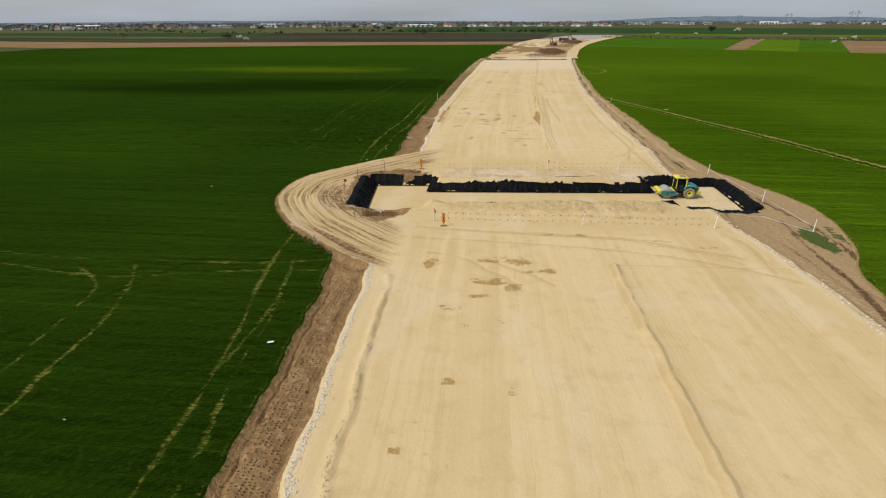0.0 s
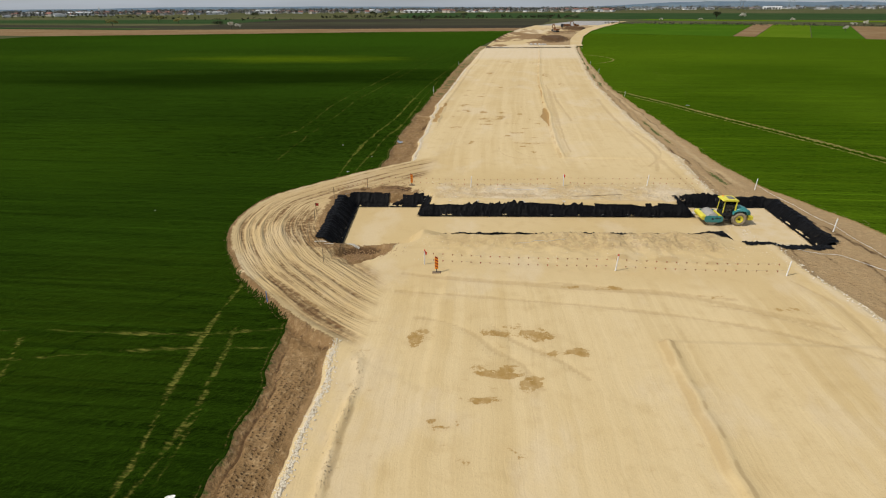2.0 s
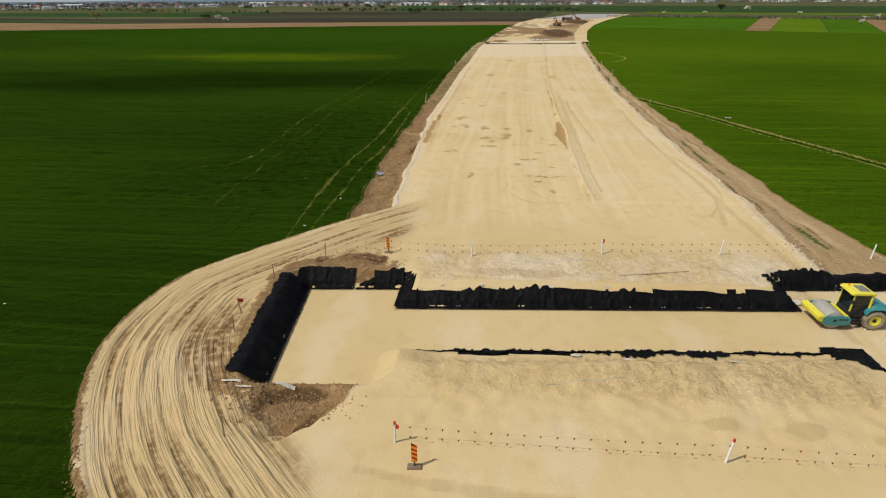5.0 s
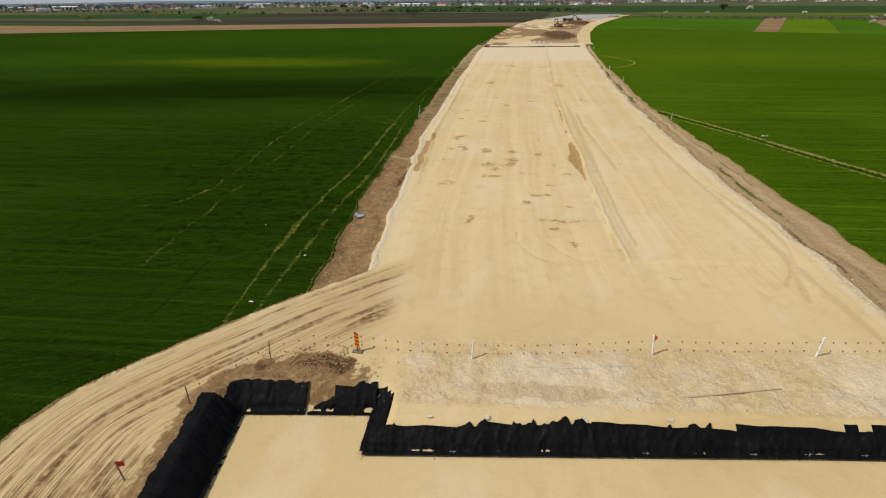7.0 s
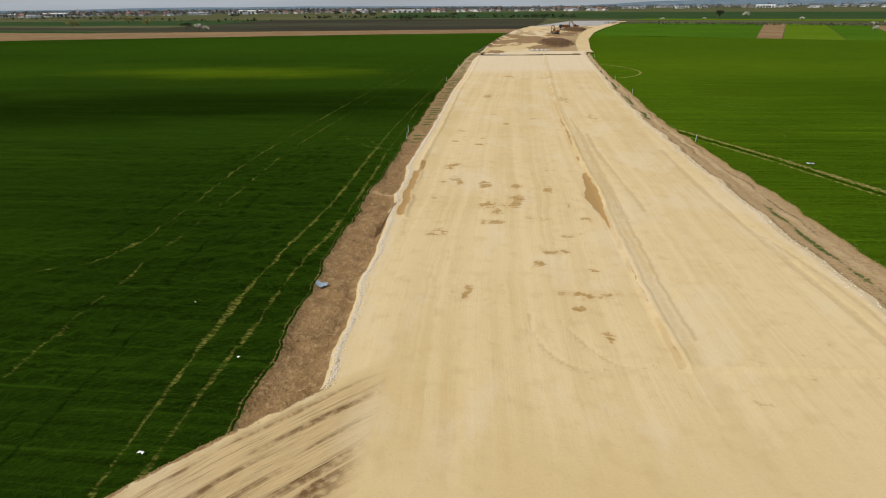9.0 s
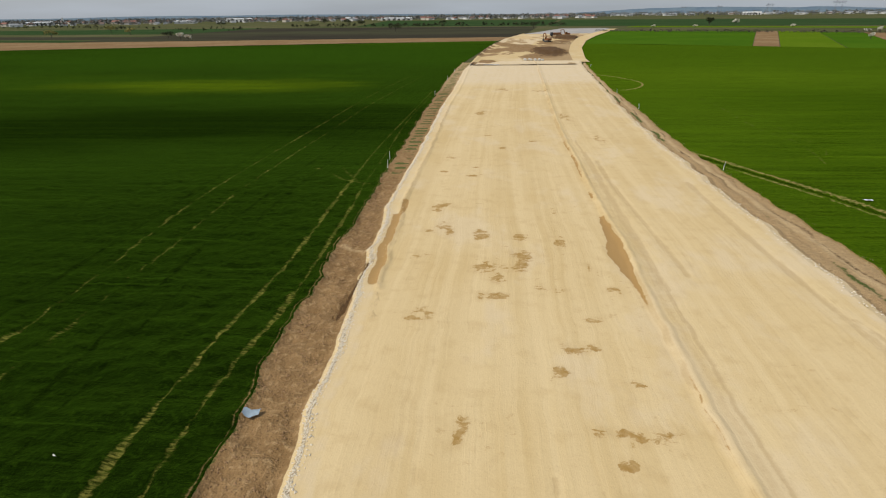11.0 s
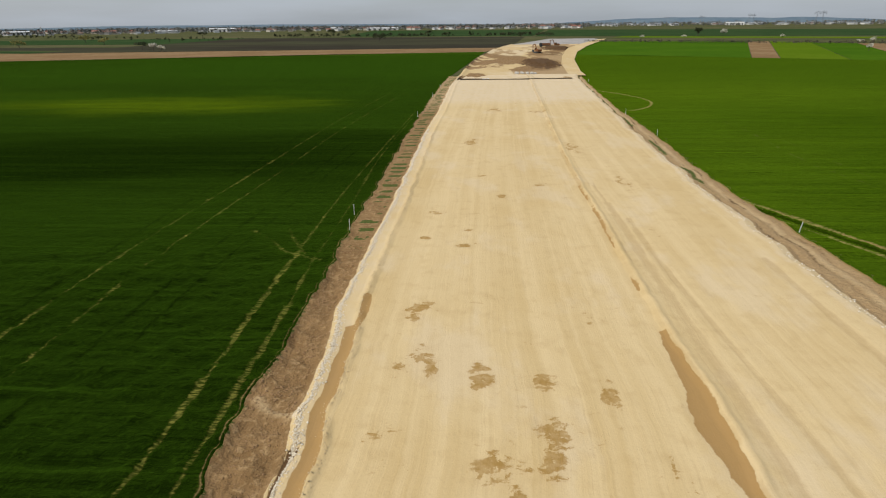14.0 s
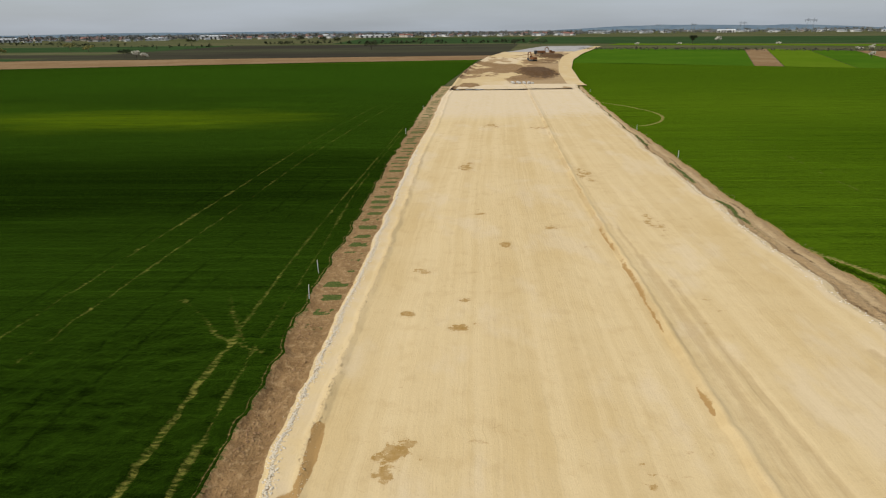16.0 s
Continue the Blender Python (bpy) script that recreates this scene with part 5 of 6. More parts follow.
    for s in (-1, 1):
        part("tail_lamp", box(bmesh.new(), (0.04, 0.2, 0.12), (2.87, 0.6 * s, 0.95), bevel=0.015), P_RED, bumper)
        bm = lathe(bmesh.new(), [(0.42, -0.25), (0.66, -0.29), (0.76, -0.25), (0.80, -0.12), (0.80, 0.12), (0.76, 0.25), (0.66, 0.29), (0.42, 0.25)], "y", 36, (1.2, 0.88 * s, 0.79))
        wheel = part("wheel", bm, P_TYRE, r, "dusty ribbed drive tyre", True)
        bm = bmesh.new()
        for k in range(18):
            a = 2 * math.pi * k / 18
            for side in (-1, 1):
                box(bm, (0.09, 0.27, 0.06), (1.2 + 0.80 * math.cos(a + side * 0.08), 0.88 * s + 0.14 * side, 0.79 + 0.80 * math.sin(a + side * 0.08)), (0, 90 - math.degrees(a), 0))
        part("tread_lug", bm, P_TYRE, wheel)
        bm = lathe(bmesh.new(), [(0.0, 0.10 * s), (0.14, 0.10 * s), (0.18, 0.2 * s), (0.38, 0.24 * s), (0.43, 0.27 * s), (0.43, 0.0), (0.0, 0.0)], "y", 28, (1.2, 0.88 * s, 0.79))
        part("rim", bm, P_YELLOW, wheel, "yellow wheel rim", True)
        part("hub", lathe(bmesh.new(), [(0.0, 0.10 * s), (0.13, 0.10 * s), (0.1, 0.24 * s), (0.0, 0.24 * s)], "y", 14, (1.2, 0.88 * s, 0.79)), P_BLACK, wheel)
    # cab
    cab = part("cab", box(bmesh.new(), (1.42, 1.62, 0.42), (0.02, 0, 1.25), bevel=0.05), P_BLACK, r, "yellow operator cab with dark glass")
    for x in (-0.64, 0.68):
        for s in (-1, 1):
            bm = bmesh.new()
            tube(bm, (x - (0.06 if x < 0 else 0), 0.74 * s, 1.45), (x, 0.72 * s, 2.88), 0.06 if x < 0 else 0.1, None, 8)
            part("cab_post", bm, P_YELLOW, cab)
    bm = prism(bmesh.new(), [(-0.95, 2.86), (-0.92, 2.98), (-0.7, 3.06), (0.72, 3.06), (0.86, 2.98), (0.86, 2.86)], 1.72, (0, 0, 0), bevel=0.04)
    part("cab_roof", bm, P_YELLOW, cab, "yellow cab roof with dark hatch")
    part("roof_hatch", box(bmesh.new(), (0.72, 0.95, 0.05), (0.18, 0, 3.075), bevel=0.015), plain("grey_hatch", (0.16, 0.16, 0.15), 0.6), cab)
    for s in (-1, 1):
        part("side_window", box(bmesh.new(), (1.18, 0.02, 1.32), (0.02, 0.73 * s, 2.17)), P_GLASS, cab)
        part("work_lamp", box(bmesh.new(), (0.1, 0.18, 0.12), (-0.9, 0.62 * s, 2.8), bevel=0.02), P_BLACK, cab)
        bm = tube(bmesh.new(), (-0.72, 0.78 * s, 2.5), (-0.95, 1.05 * s, 2.55), 0.018, None, 6)
        box(bm, (0.05, 0.2, 0.34), (-0.97, 1.1 * s, 2.45), bevel=0.02)
        part("mirror", bm, P_BLACK, cab)
        bm = bmesh.new()
        for k in range(3):
            box(bm, (0.42, 0.22, 0.03), (-0.15, 0.92 * s, 0.55 + 0.3 * k))
        tube(bm, (-0.36, 1.0 * s, 0.5), (-0.36, 0.9 * s, 1.9), 0.02, None, 6)
        tube(bm, (0.06, 1.0 * s, 0.5), (0.06, 0.9 * s, 1.9), 0.02, None, 6)
        part("step", bm, P_BLACK, cab)
    part("windscreen", box(bmesh.new(), (0.02, 1.34, 1.32), (-0.67, 0, 2.17), (0, 2.4, 0)), P_GLASS, cab)
    part("rear_window", box(bmesh.new(), (0.02, 1.34, 1.32), (0.68, 0, 2.17)), P_GLASS, cab)
    bm = box(bmesh.new(), (0.5, 0.5, 0.14), (0.25, 0, 1.6), bevel=0.05)
    box(bm, (0.14, 0.5, 0.7), (0.48, 0, 1.95), (0, 8, 0), bevel=0.05)
    part("seat", bm, P_BLACK, cab)
    bm = tube(bmesh.new(), (-0.35, 0, 1.5), (-0.25, 0, 1.95), 0.05)
    lathe(bm, [(0.17, -0.015), (0.2, 0.0), (0.17, 0.015)], "z", 16, (-0.25, 0, 1.97))
    part("steering_wheel", bm, P_BLACK, cab)
    part("exhaust", tube(bmesh.new(), (1.1, 0.5, 2.0), (1.1, 0.5, 2.45), 0.06), P_BLACK, r)
    part("beacon_lamp", lathe(bmesh.new(), [(0.0, 0.0), (0.07, 0.0), (0.06, 0.14), (0.0, 0.16)], "z", 12, (-0.5, 0.5, 3.06)), P_ORANGE, cab)
    return r


roller = road_roller((20.85, 62.35, -PIT_DEPTH + 0.02), 2.0)
roller.scale = (0.79, 0.79, 0.79)


# ---------------------------------------------------------------- markers round the pit
def marker_board(x, y, turn, label):
    t = thing("marker_board", label, "traffic marker", (x, y, height(x, y) - 0.01), turn, "marker boards at the pit")
    part("foot", box(bmesh.new(), (0.72, 0.36, 0.1), (0, 0, 0.05), bevel=0.03, taper=(0.9, 0.85)), plain("dusty_rubber_foot", (0.17, 0.125, 0.08), 0.9), t, "dusty rubber foot")
    part("post", box(bmesh.new(), (0.06, 0.04, 0.3), (0, 0, 0.24)), P_BLACK, t)
    part("board", box(bmesh.new(), (0.28, 0.03, 1.05), (0, 0, 0.86), bevel=0.012), P_ORANGE, t, "orange board with dark red slanting stripes")
    for k in range(4):
        for s in (-1, 1):
            z = 0.46 + 0.26 * k
            bm = bmesh.new()
            q = [bm.verts.new((x0, 0.0195 * s, z0)) for x0, z0 in ((-0.13, z + 0.13), (0.13, z - 0.0), (0.13, z + 0.12), (-0.13, z + 0.25))]
            bm.faces.new(q if s < 0 else q[::-1])
            part("stripe", bm, P_MAROON, t)
    t.scale = (0.88, 0.88, 0.88)
    return t


marker_board(-4.65, 47.4, 4, "orange and dark red striped marker board on sand")
marker_board(-9.55, 69.0, -6, "orange and dark red striped marker board beside dug soil")


def marker_post(x, y, h=1.3, lean=(0, 0), red=True, flag=False, label="white marker post with red top", group="marker posts at the pit"):
    t = thing("marker_post", label, "post", (x, y, height(x, y) - 0.05), 0, group)
    t.matrix_basis = pose(x, float(true_y(y, x)), height(x, y) - 0.05, lean[0], lean[1], 0)
    part("shaft", tube(bmesh.new(), (0, 0, 0), (0, 0, h), 0.05, 0.045, 8), P_WHITE, t)
    if red:
        part("cap", tube(bmesh.new(), (0, 0, h), (0, 0, h + 0.13), 0.055, 0.05, 8), P_RED, t, "red top")
    if flag:
        bm = bmesh.new()
        prism(bm, [(0, h + 0.05), (0.2, h - 0.1), (0.16, h - 0.3), (0, h - 0.26)], 0.012)
        part("flag", bm, plain("faded_red_cloth", (0.62, 0.06, 0.03), 0.8), t, "small red flag")
    return t


NEAR_POSTS = [(-5.7, 48.8), (8.2, 48.4), (20.0, 48.2)]
FAR_POSTS = [(-9.3, 69.1), (-3.2, 68.7), (6.6, 69.5), (15.3, 69.7), (21.5, 70.4)]
marker_post(*NEAR_POSTS[0], 1.15, (3, 2), True, True)
marker_post(*NEAR_POSTS[1], 1.25, (2, 3))
marker_post(*NEAR_POSTS[2], 1.2, (-2, 4), False, label="leaning white marker post")
marker_post(*FAR_POSTS[1], 1.3, (2, 3), False, label="leaning white marker post")
marker_post(*FAR_POSTS[2], 1.3, (0, -4), False, True, "thin marker post with a red flag")
marker_post(*FAR_POSTS[3], 1.3, (2, 3), False, label="leaning white marker post")
for x, y in ((29.1, 49.0), (28.4, 58.3), (26.8, 70.6)):
    marker_post(x, y, 1.25, (0, 2), False, label="white fence post beside the soil track", group="fence posts of the pit")


def stake(x, y, h, material, label, group="", flag=None):
    t = thing("stake", label, "stake", (x, y, height(x, y) - 0.05), 20, group)
    t.matrix_basis = pose(x, float(true_y(y, x)), height(x, y) - 0.05, 4 * math.sin(x), 4 * math.cos(y), 20)
    part("shaft", box(bmesh.new(), (0.06, 0.04, h), (0, 0, h / 2), taper=(0.8, 0.8)), material, t)
    if flag:
        part("flag", prism(bmesh.new(), [(0, h), (0.3, h - 0.1), (0.26, h - 0.36), (0, h - 0.3)], 0.012), flag, t, "small cloth flag")
    return t


for x, y in ((-14.2, 68.2), (-16.7, 64.2), (-16.6, 57.4), (-15.6, 52.6), (-13.3, 48.7)):
    stake(x, y, 1.2, P_WOOD, "thin grey wooden stake beside the detour", "stakes along the detour")
stake(-17.0, 59.4, 1.2, P_WOOD, "wooden stake with a red flag beside the detour", "stakes along the detour", P_RED)
stake(-15.3, 42.5, 0.9, P_BLUE, "short blue stake at the detour edge")
for x, y in ((-15.3, 143), (-14.9, 138.4), (29.5, 208.7), (28.4, 184.4), (-13.9, 206), (-11.6, 262), (26.4, 137.2), (35.6, 276.5), (-12.7, 240)):
    stake(x, y, 1.15, P_WHITE, "white survey stake at the field edge", "survey stakes")


def line_mesh(pts, r, name, material, parent, label=""):
    bm = bmesh.new()
    for a, b in zip(pts, pts[1:]):
        tube(bm, a, b, r, None, 5)
    return part(name, bm, material, parent, label)


P_ROPE = plain("thin_cord", (0.35, 0.30, 0.22), 0.9)
P_PENNANT = [plain("red_pennant", (0.30, 0.05, 0.025), 0.8), plain("brown_pennant", (0.22, 0.07, 0.03), 0.8)]
pennant_mesh = []
for m in P_PENNANT:
    bm = prism(bmesh.new(), [(-0.055, 0), (0.055, 0), (0, -0.13)], 0.01)
    me = bpy.data.meshes.new("pennant")
    bm.to_mesh(me)
    bm.free()
    me.materials.append(m)
    pennant_mesh.append(me)


def pennant_string(posts, z, label, step=0.7, sag=0.12):
    t = thing("pennant_string", label, "pennant string", (posts[0][0], posts[0][1], height(*posts[0])), 0, "pennant strings round the pit")
    o = Vector(t.location)
    pts, count = [], 0
    for (x0, y0), (x1, y1) in zip(posts, posts[1:]):
        ln = math.hypot(x1 - x0, y1 - y0)
        h0, h1 = height(x0, y0), height(x1, y1)
        n = max(2, round(ln / step))
        for k in range(n):
            f = k / n
            pts.append(Vector((x0 + (x1 - x0) * f, true_y(y0 + (y1 - y0) * f, x0 + (x1 - x0) * f), h0 + (h1 - h0) * f + z - sag * 4 * f * (1 - f))) - o)
    pts.append(Vector((posts[-1][0], true_y(posts[-1][1], posts[-1][0]), height(*posts[-1]) + z)) - o)
    line_mesh(pts, 0.003, "cord", P_ROPE, t)
    for k, p in enumerate(pts[:-1]):
        f = new("pennant", pennant_mesh[(k * 7 // 3) % 2])
        f.parent = t
        f.matrix_basis = pose(p.x, p.y, p.z, 12 * math.sin(k * 1.7), 0, 25 * math.sin(k * 2.3))
    return t


for z in (0.95, 0.42):
    pennant_string(NEAR_POSTS, z, "cord with small red pennants strung between white posts")
    pennant_string(FAR_POSTS, z, "cord with small red pennants strung between white posts")
    pennant_string([(-14.2, 68.2), (-12.0, 69.2), (-9.2, 69.2)], z, "cord with small red pennants beside dug soil")
pennant_string([(-16.7, 64.2), (-14.2, 68.2)], 0.9, "cord with small red pennants beside the detour")


def barrier_tape(posts, z, label, width=0.05, dashes=True):
    """White tape with red dashes, from stake to stake."""
    t = thing("barrier_tape", label, "tape", (*posts[0], height(*posts[0])), 0, "barrier tapes")
    o = Vector(t.location)
    for i, ((x0, y0), (x1, y1)) in enumerate(zip(posts, posts[1:])):
        n = max(2, int(math.hypot(x1 - x0, y1 - y0) / 0.3))
        h0, h1 = height(x0, y0) + z, height(x1, y1) + z
        p = [Vector((x0 + (x1 - x0) * k / n, true_y(y0 + (y1 - y0) * k / n, x0 + (x1 - x0) * k / n), h0 + (h1 - h0) * k / n - 0.35 * z * 4 * (k / n) * (1 - k / n) * 0.5)) - o for k in range(n + 1)]
        if z < 0.1:
            for k, q in enumerate(p):
                q.z = height(x0 + (x1 - x0) * k / n, y0 + (y1 - y0) * k / n) + 0.02 - o.z
        bm = bmesh.new()
        low, high = [bm.verts.new(q) for q in p], [bm.verts.new(q + Vector((0.01, 0.01, width))) for q in p]
        for k in range(n):
            bm.faces.new((low[k], low[k + 1], high[k + 1], high[k]))
        bmesh.ops.solidify(bm, geom=bm.faces[:], thickness=0.01)
        band = part("band", bm, P_WHITE, t)
        for k in range(1, n if dashes else 0, 3):
            d = (p[k + 1] - p[k]) * 0.5
            bm = box(bmesh.new(), (d.length, 0.03, width * 1.04), p[k] + d * 0.5 + Vector((0.005, 0.005, width / 2)), (0, -math.degrees(math.asin(d.z / d.length)), math.degrees(math.atan2(d.y, d.x))))
            part("dash", bm, P_RED, band)
    return t


barrier_tape([(-14.3, 66.2), (-15.9, 65.4), (-15.8, 62.0), (-15.7, 59.6), (-15.6, 57.0), (-15.4, 53.4)], 0.09, "white barrier tape drooping over the black sheet", 0.035, False)
barrier_tape([(29.1, 49.0), (28.7, 53.5), (28.4, 58.3), (27.6, 64.0), (26.8, 70.6)], 0.55, "white barrier tape along the soil track", 0.025, False)
barrier_tape([(29.1, 49.0), (26.5, 53.2), (23.5, 54.2), (20.3, 56.2)], 0.09, "white barrier tape at the pit corner", 0.035, False)
barrier_tape([(-0.4, 67.9), (1.6, 68.0), (3.6, 68.1), (5.7, 68.3)], 0.06, "fallen white barrier tape lying on sand", 0.03, False)
barrier_tape([(1.1, 53.2), (3.0, 53.5), (5.2, 53.8)], 0.06, "fallen white barrier tape lying on sand", 0.03, False)
zs = [height(7.1 + 5.1 * k / 6, 65.8 + k / 6) for k in range(7)]
bm = tube(bmesh.new(), (7.1, true_y(65.8, 7.1), max(zs[:4]) + 0.03), (12.2, true_y(66.8, 12.2), max(zs[3:]) + 0.03), 0.05, 0.032, 10)
tagged(part("wooden_pole", bm, plain("pale_dry_wood", (0.40, 0.31, 0.19), 0.85), None), "long thin wooden pole lying on sand", "pole")
bm = bmesh.new()
for a, b in (((0, 0, 0), (0.7, 0.2, 0.05)), ((0.7, 0.2, 0.05), (0.9, 0.8, 0.04)), ((0.2, 0.05, 0), (0.5, 0.7, 0.06))):
    tube(bm, a, b, 0.05, 0.04, 7)
tagged(part("broken_branch", bm, P_WOOD, None), "dry broken branch lying beside the pit", "branch").matrix_basis = pose(17.7, float(true_y(66.4, 17.7)), height(17.9, 66.6) + 0.05)
for i, (x, y, s) in enumerate(((-13.1, 26.3, 0.4), (-16.6, 82.0, 0.22), (-17.9, 74.6, 0.3), (35.9, 124.7, 0.9), (-22, 88, 0.12), (-33, 60, 0.15), (-20.4, 18.6, 0.12))):
    scrap(x, y, s, s * 0.5, 380 + i, "litter_scrap", "scrap of white plastic lying in the wheat", P_WHITE, 0.1)
bag_at = (-14.5, 91.3)
scrap(*bag_at, 0.8, 0.5, 392, "plastic_bag", "crumpled blue-grey plastic bag at the field edge", plain("blue_grey_plastic", (0.22, 0.28, 0.33), 0.45), 0.16)
scrap(-1.5, 281.5, 11, 0.9, 391, "plastic_sheet", "long pale blue plastic sheet at the end of the fill", plain("pale_plastic", (0.5, 0.55, 0.6), 0.5), 0.25)


# ---------------------------------------------------------------- stones and clods
def stones(name, label, spots, seed, material):
    """Many small angular stones in one mesh: rows of x, y, size."""
    rng = np.random.default_rng(seed)
    base = np.array([(1, 0, 0), (-1, 0, 0), (0, 1, 0), (0, -1, 0), (0, 0, 1), (0, 0, -0.6)], float)
    tri = np.array([(0, 2, 4), (2, 1, 4), (1, 3, 4), (3, 0, 4), (2, 0, 5), (1, 2, 5), (3, 1, 5), (0, 3, 5)])
    n = len(spots)
    a = rng.uniform(0, 2 * np.pi, n)
    v = base[None] * rng.uniform(0.6, 1.15, (n, 6, 1)) * spots[:, 2][:, None, None] * np.array([1.0, 0.8, 0.65])
    c, s = np.cos(a)[:, None], np.sin(a)[:, None]
    x, y = v[..., 0] * c - v[..., 1] * s, v[..., 0] * s + v[..., 1] * c
    z0 = survey(spots[:, 0], spots[:, 1])[0]
    V = np.stack([x + spots[:, 0, None], y + true_y(spots[:, 1], spots[:, 0])[:, None], v[..., 2] + (z0 + spots[:, 2] * 0.25)[:, None]], -1).reshape(-1, 3)
    T = (tri[None] + 6 * np.arange(n)[:, None, None]).reshape(-1, 3)
    me = bpy.data.meshes.new(name)
    me.from_pydata(V.tolist(), [], T.tolist())
    me.materials.append(material)
    return tagged(new(name, me), label, "stones", kind="stuff")


def stone_material(name, a, b):
    n = Nodes(name, 0.95, 0, 0.1)
    r = n.island()
    return n.colour(n.mix(n.step(n.noise(8, 3), 0.3, 0.7), n.mix(r, a, b), n.mix(r, b, a)))


M_STONE = stone_material("pale_limestone", (0.64, 0.58, 0.47), (0.46, 0.40, 0.30))
M_SANDSTONE = stone_material("sandy_rubble", (0.50, 0.40, 0.25), (0.36, 0.27, 0.15))
M_CLOD = stone_material("dry_clay", (0.27, 0.17, 0.09), (0.215, 0.13, 0.065))
rng = np.random.default_rng(5)
ys = rng.uniform(10, 190, 15000)
ys = ys[(ys < 38) | (ys > 79)]
cl_at = lambda y: crest_left(y) + (fractal(y * 0.35, y * 0, 3) - 0.5) * 0.7
stones("rubble_edge", "pale broken stones along the edge of the fill", np.column_stack([cl_at(ys) - 0.05 + rng.normal(0, 0.17, len(ys)), ys, rng.uniform(0.03, 0.09, len(ys)) * rng.uniform(0.5, 1.1, len(ys))]), 1, M_STONE)
ys = rng.uniform(10, 185, 5200)
ys = ys[(ys < 37) | (ys > 100)]
stones("rubble_edge", "pale loose stones in a low ridge on the fill", np.column_stack([cl_at(ys) + np.where(ys < 40, 1.5, 1.3) + rng.normal(0, 0.14, len(ys)), ys, rng.uniform(0.015, 0.055, len(ys))]), 8, M_SANDSTONE)
ys = rng.uniform(12, 170, 900)
stones("rubble_edge", "pale broken stones along the edge of the fill", np.column_stack([crest_right(ys) + 0.2 + rng.normal(0, 0.35, len(ys)), ys, rng.uniform(0.04, 0.12, len(ys))]), 2, M_STONE)
ys = np.concatenate([rng.uniform(12, 38, 120), rng.uniform(79, 135, 2600)])
mix = rng.uniform(0.1, 0.95, len(ys))
stones("soil_clods", "brown clods of dug soil along the verge", np.column_stack([field_left(ys) * mix + (crest_left(ys) - 0.6) * (1 - mix), ys, rng.uniform(0.02, 0.09, len(ys)) * (0.4 + 1.2 * vnoise(ys * 0.5, mix * 3, 9))]), 3, M_CLOD)
k = rng.integers(10, len(DETOUR) - 12, 1800)
stones("soil_clods", "brown clods pushed up along the detour edge", np.column_stack([DETOUR[k, 0] + rng.normal(0.2, 0.16, len(k)), DETOUR[k, 1] + rng.normal(0, 0.18, len(k)), rng.uniform(0.02, 0.07, len(k))]), 4, M_CLOD)
spot = rng.integers(0, 2, 2200)
px, py = np.where(spot, -11.6, -11.3) + rng.normal(0, 1.3, 2200), np.where(spot, 67.8, 51.6) + rng.normal(0, 0.8, 2200)
stones("soil_clods", "dark brown clods of freshly dug soil", np.column_stack([px, py, rng.uniform(0.02, 0.12, 2200) * rng.uniform(0.4, 1, 2200)]), 10, M_CLOD)
px, py = rng.uniform(-8, 21, 3400), np.concatenate([rng.uniform(64.9, 70.5, 2600), rng.uniform(49.5, 56.0, 800)])
stones("loose_stones", "scattered pale stones round the pit", np.column_stack([px, py, rng.uniform(0.01, 0.05, 3400)]), 6, M_STONE)
rim_line = np.array([(-13.5, 54.9), (-14.6, 65.5), (-8, 65.5), (-8, 62.75), (18.5, 62.75), (18.5, 65.7), (26.3, 65.7), (26.3, 54.9)])
k = rng.integers(0, len(rim_line) - 1, 2600)
k = np.where(rng.uniform(0, 1, 2600) < 0.45, 4, k)
f = rng.uniform(0, 1, (2600, 1))
p = rim_line[k] * (1 - f) + rim_line[k + 1] * f + rng.normal(0, 0.09, (2600, 2))
stones("gravel_fringe", "loose sandy gravel along the foot of the pit bank", np.column_stack([p[:, 0], p[:, 1] + PIT_SKEW * p[:, 0], rng.uniform(0.02, 0.085, 2600)]), 7, stone_material("sandy_gravel", (0.46, 0.36, 0.2), (0.37, 0.28, 0.15)))


# ---------------------------------------------------------------- grass tufts at the field edge
def tufts(name, label, spots, seed, material):
    rng = np.random.default_rng(seed)
    n, blades = len(spots), 7
    a, lean = rng.uniform(0, 2 * np.pi, (n, blades)), rng.uniform(0.05, 0.5, (n, blades))
    h = rng.uniform(0.6, 1.2, (n, blades)) * spots[:, 2][:, None]
    ox, oy = spots[:, 0][:, None] + rng.normal(0, 0.08, (n, blades)), true_y(spots[:, 1], spots[:, 0])[:, None] + rng.normal(0, 0.08, (n, blades))
    z0 = survey(spots[:, 0], spots[:, 1])[0][:, None] - 0.03
    w = 0.025
    p = [np.stack([ox + np.cos(a) * k * w, oy + np.sin(a) * k * w, np.broadcast_to(z0, ox.shape)], -1) for k in (-1, 1)]
    p.append(np.stack([ox - np.sin(a) * lean * h, oy + np.cos(a) * lean * h, z0 + h], -1))
    V = np.stack(p, 2).reshape(-1, 3)
    me = bpy.data.meshes.new(name)
    me.from_pydata(V.tolist(), [], np.arange(len(V)).reshape(-1, 3).tolist())
    me.materials.append(material)
    return tagged(new(name, me), label, "grass", kind="stuff")


def grass_material(name, a, b):
    n = Nodes(name, 0.8, 0, 0.1)
    return n.colour(n.mix(n.island(), a, b))


M_GRASS = grass_material("verge_grass", (0.13, 0.13, 0.04), (0.33, 0.26, 0.12))
ys = rng.uniform(28, 215, 1500)
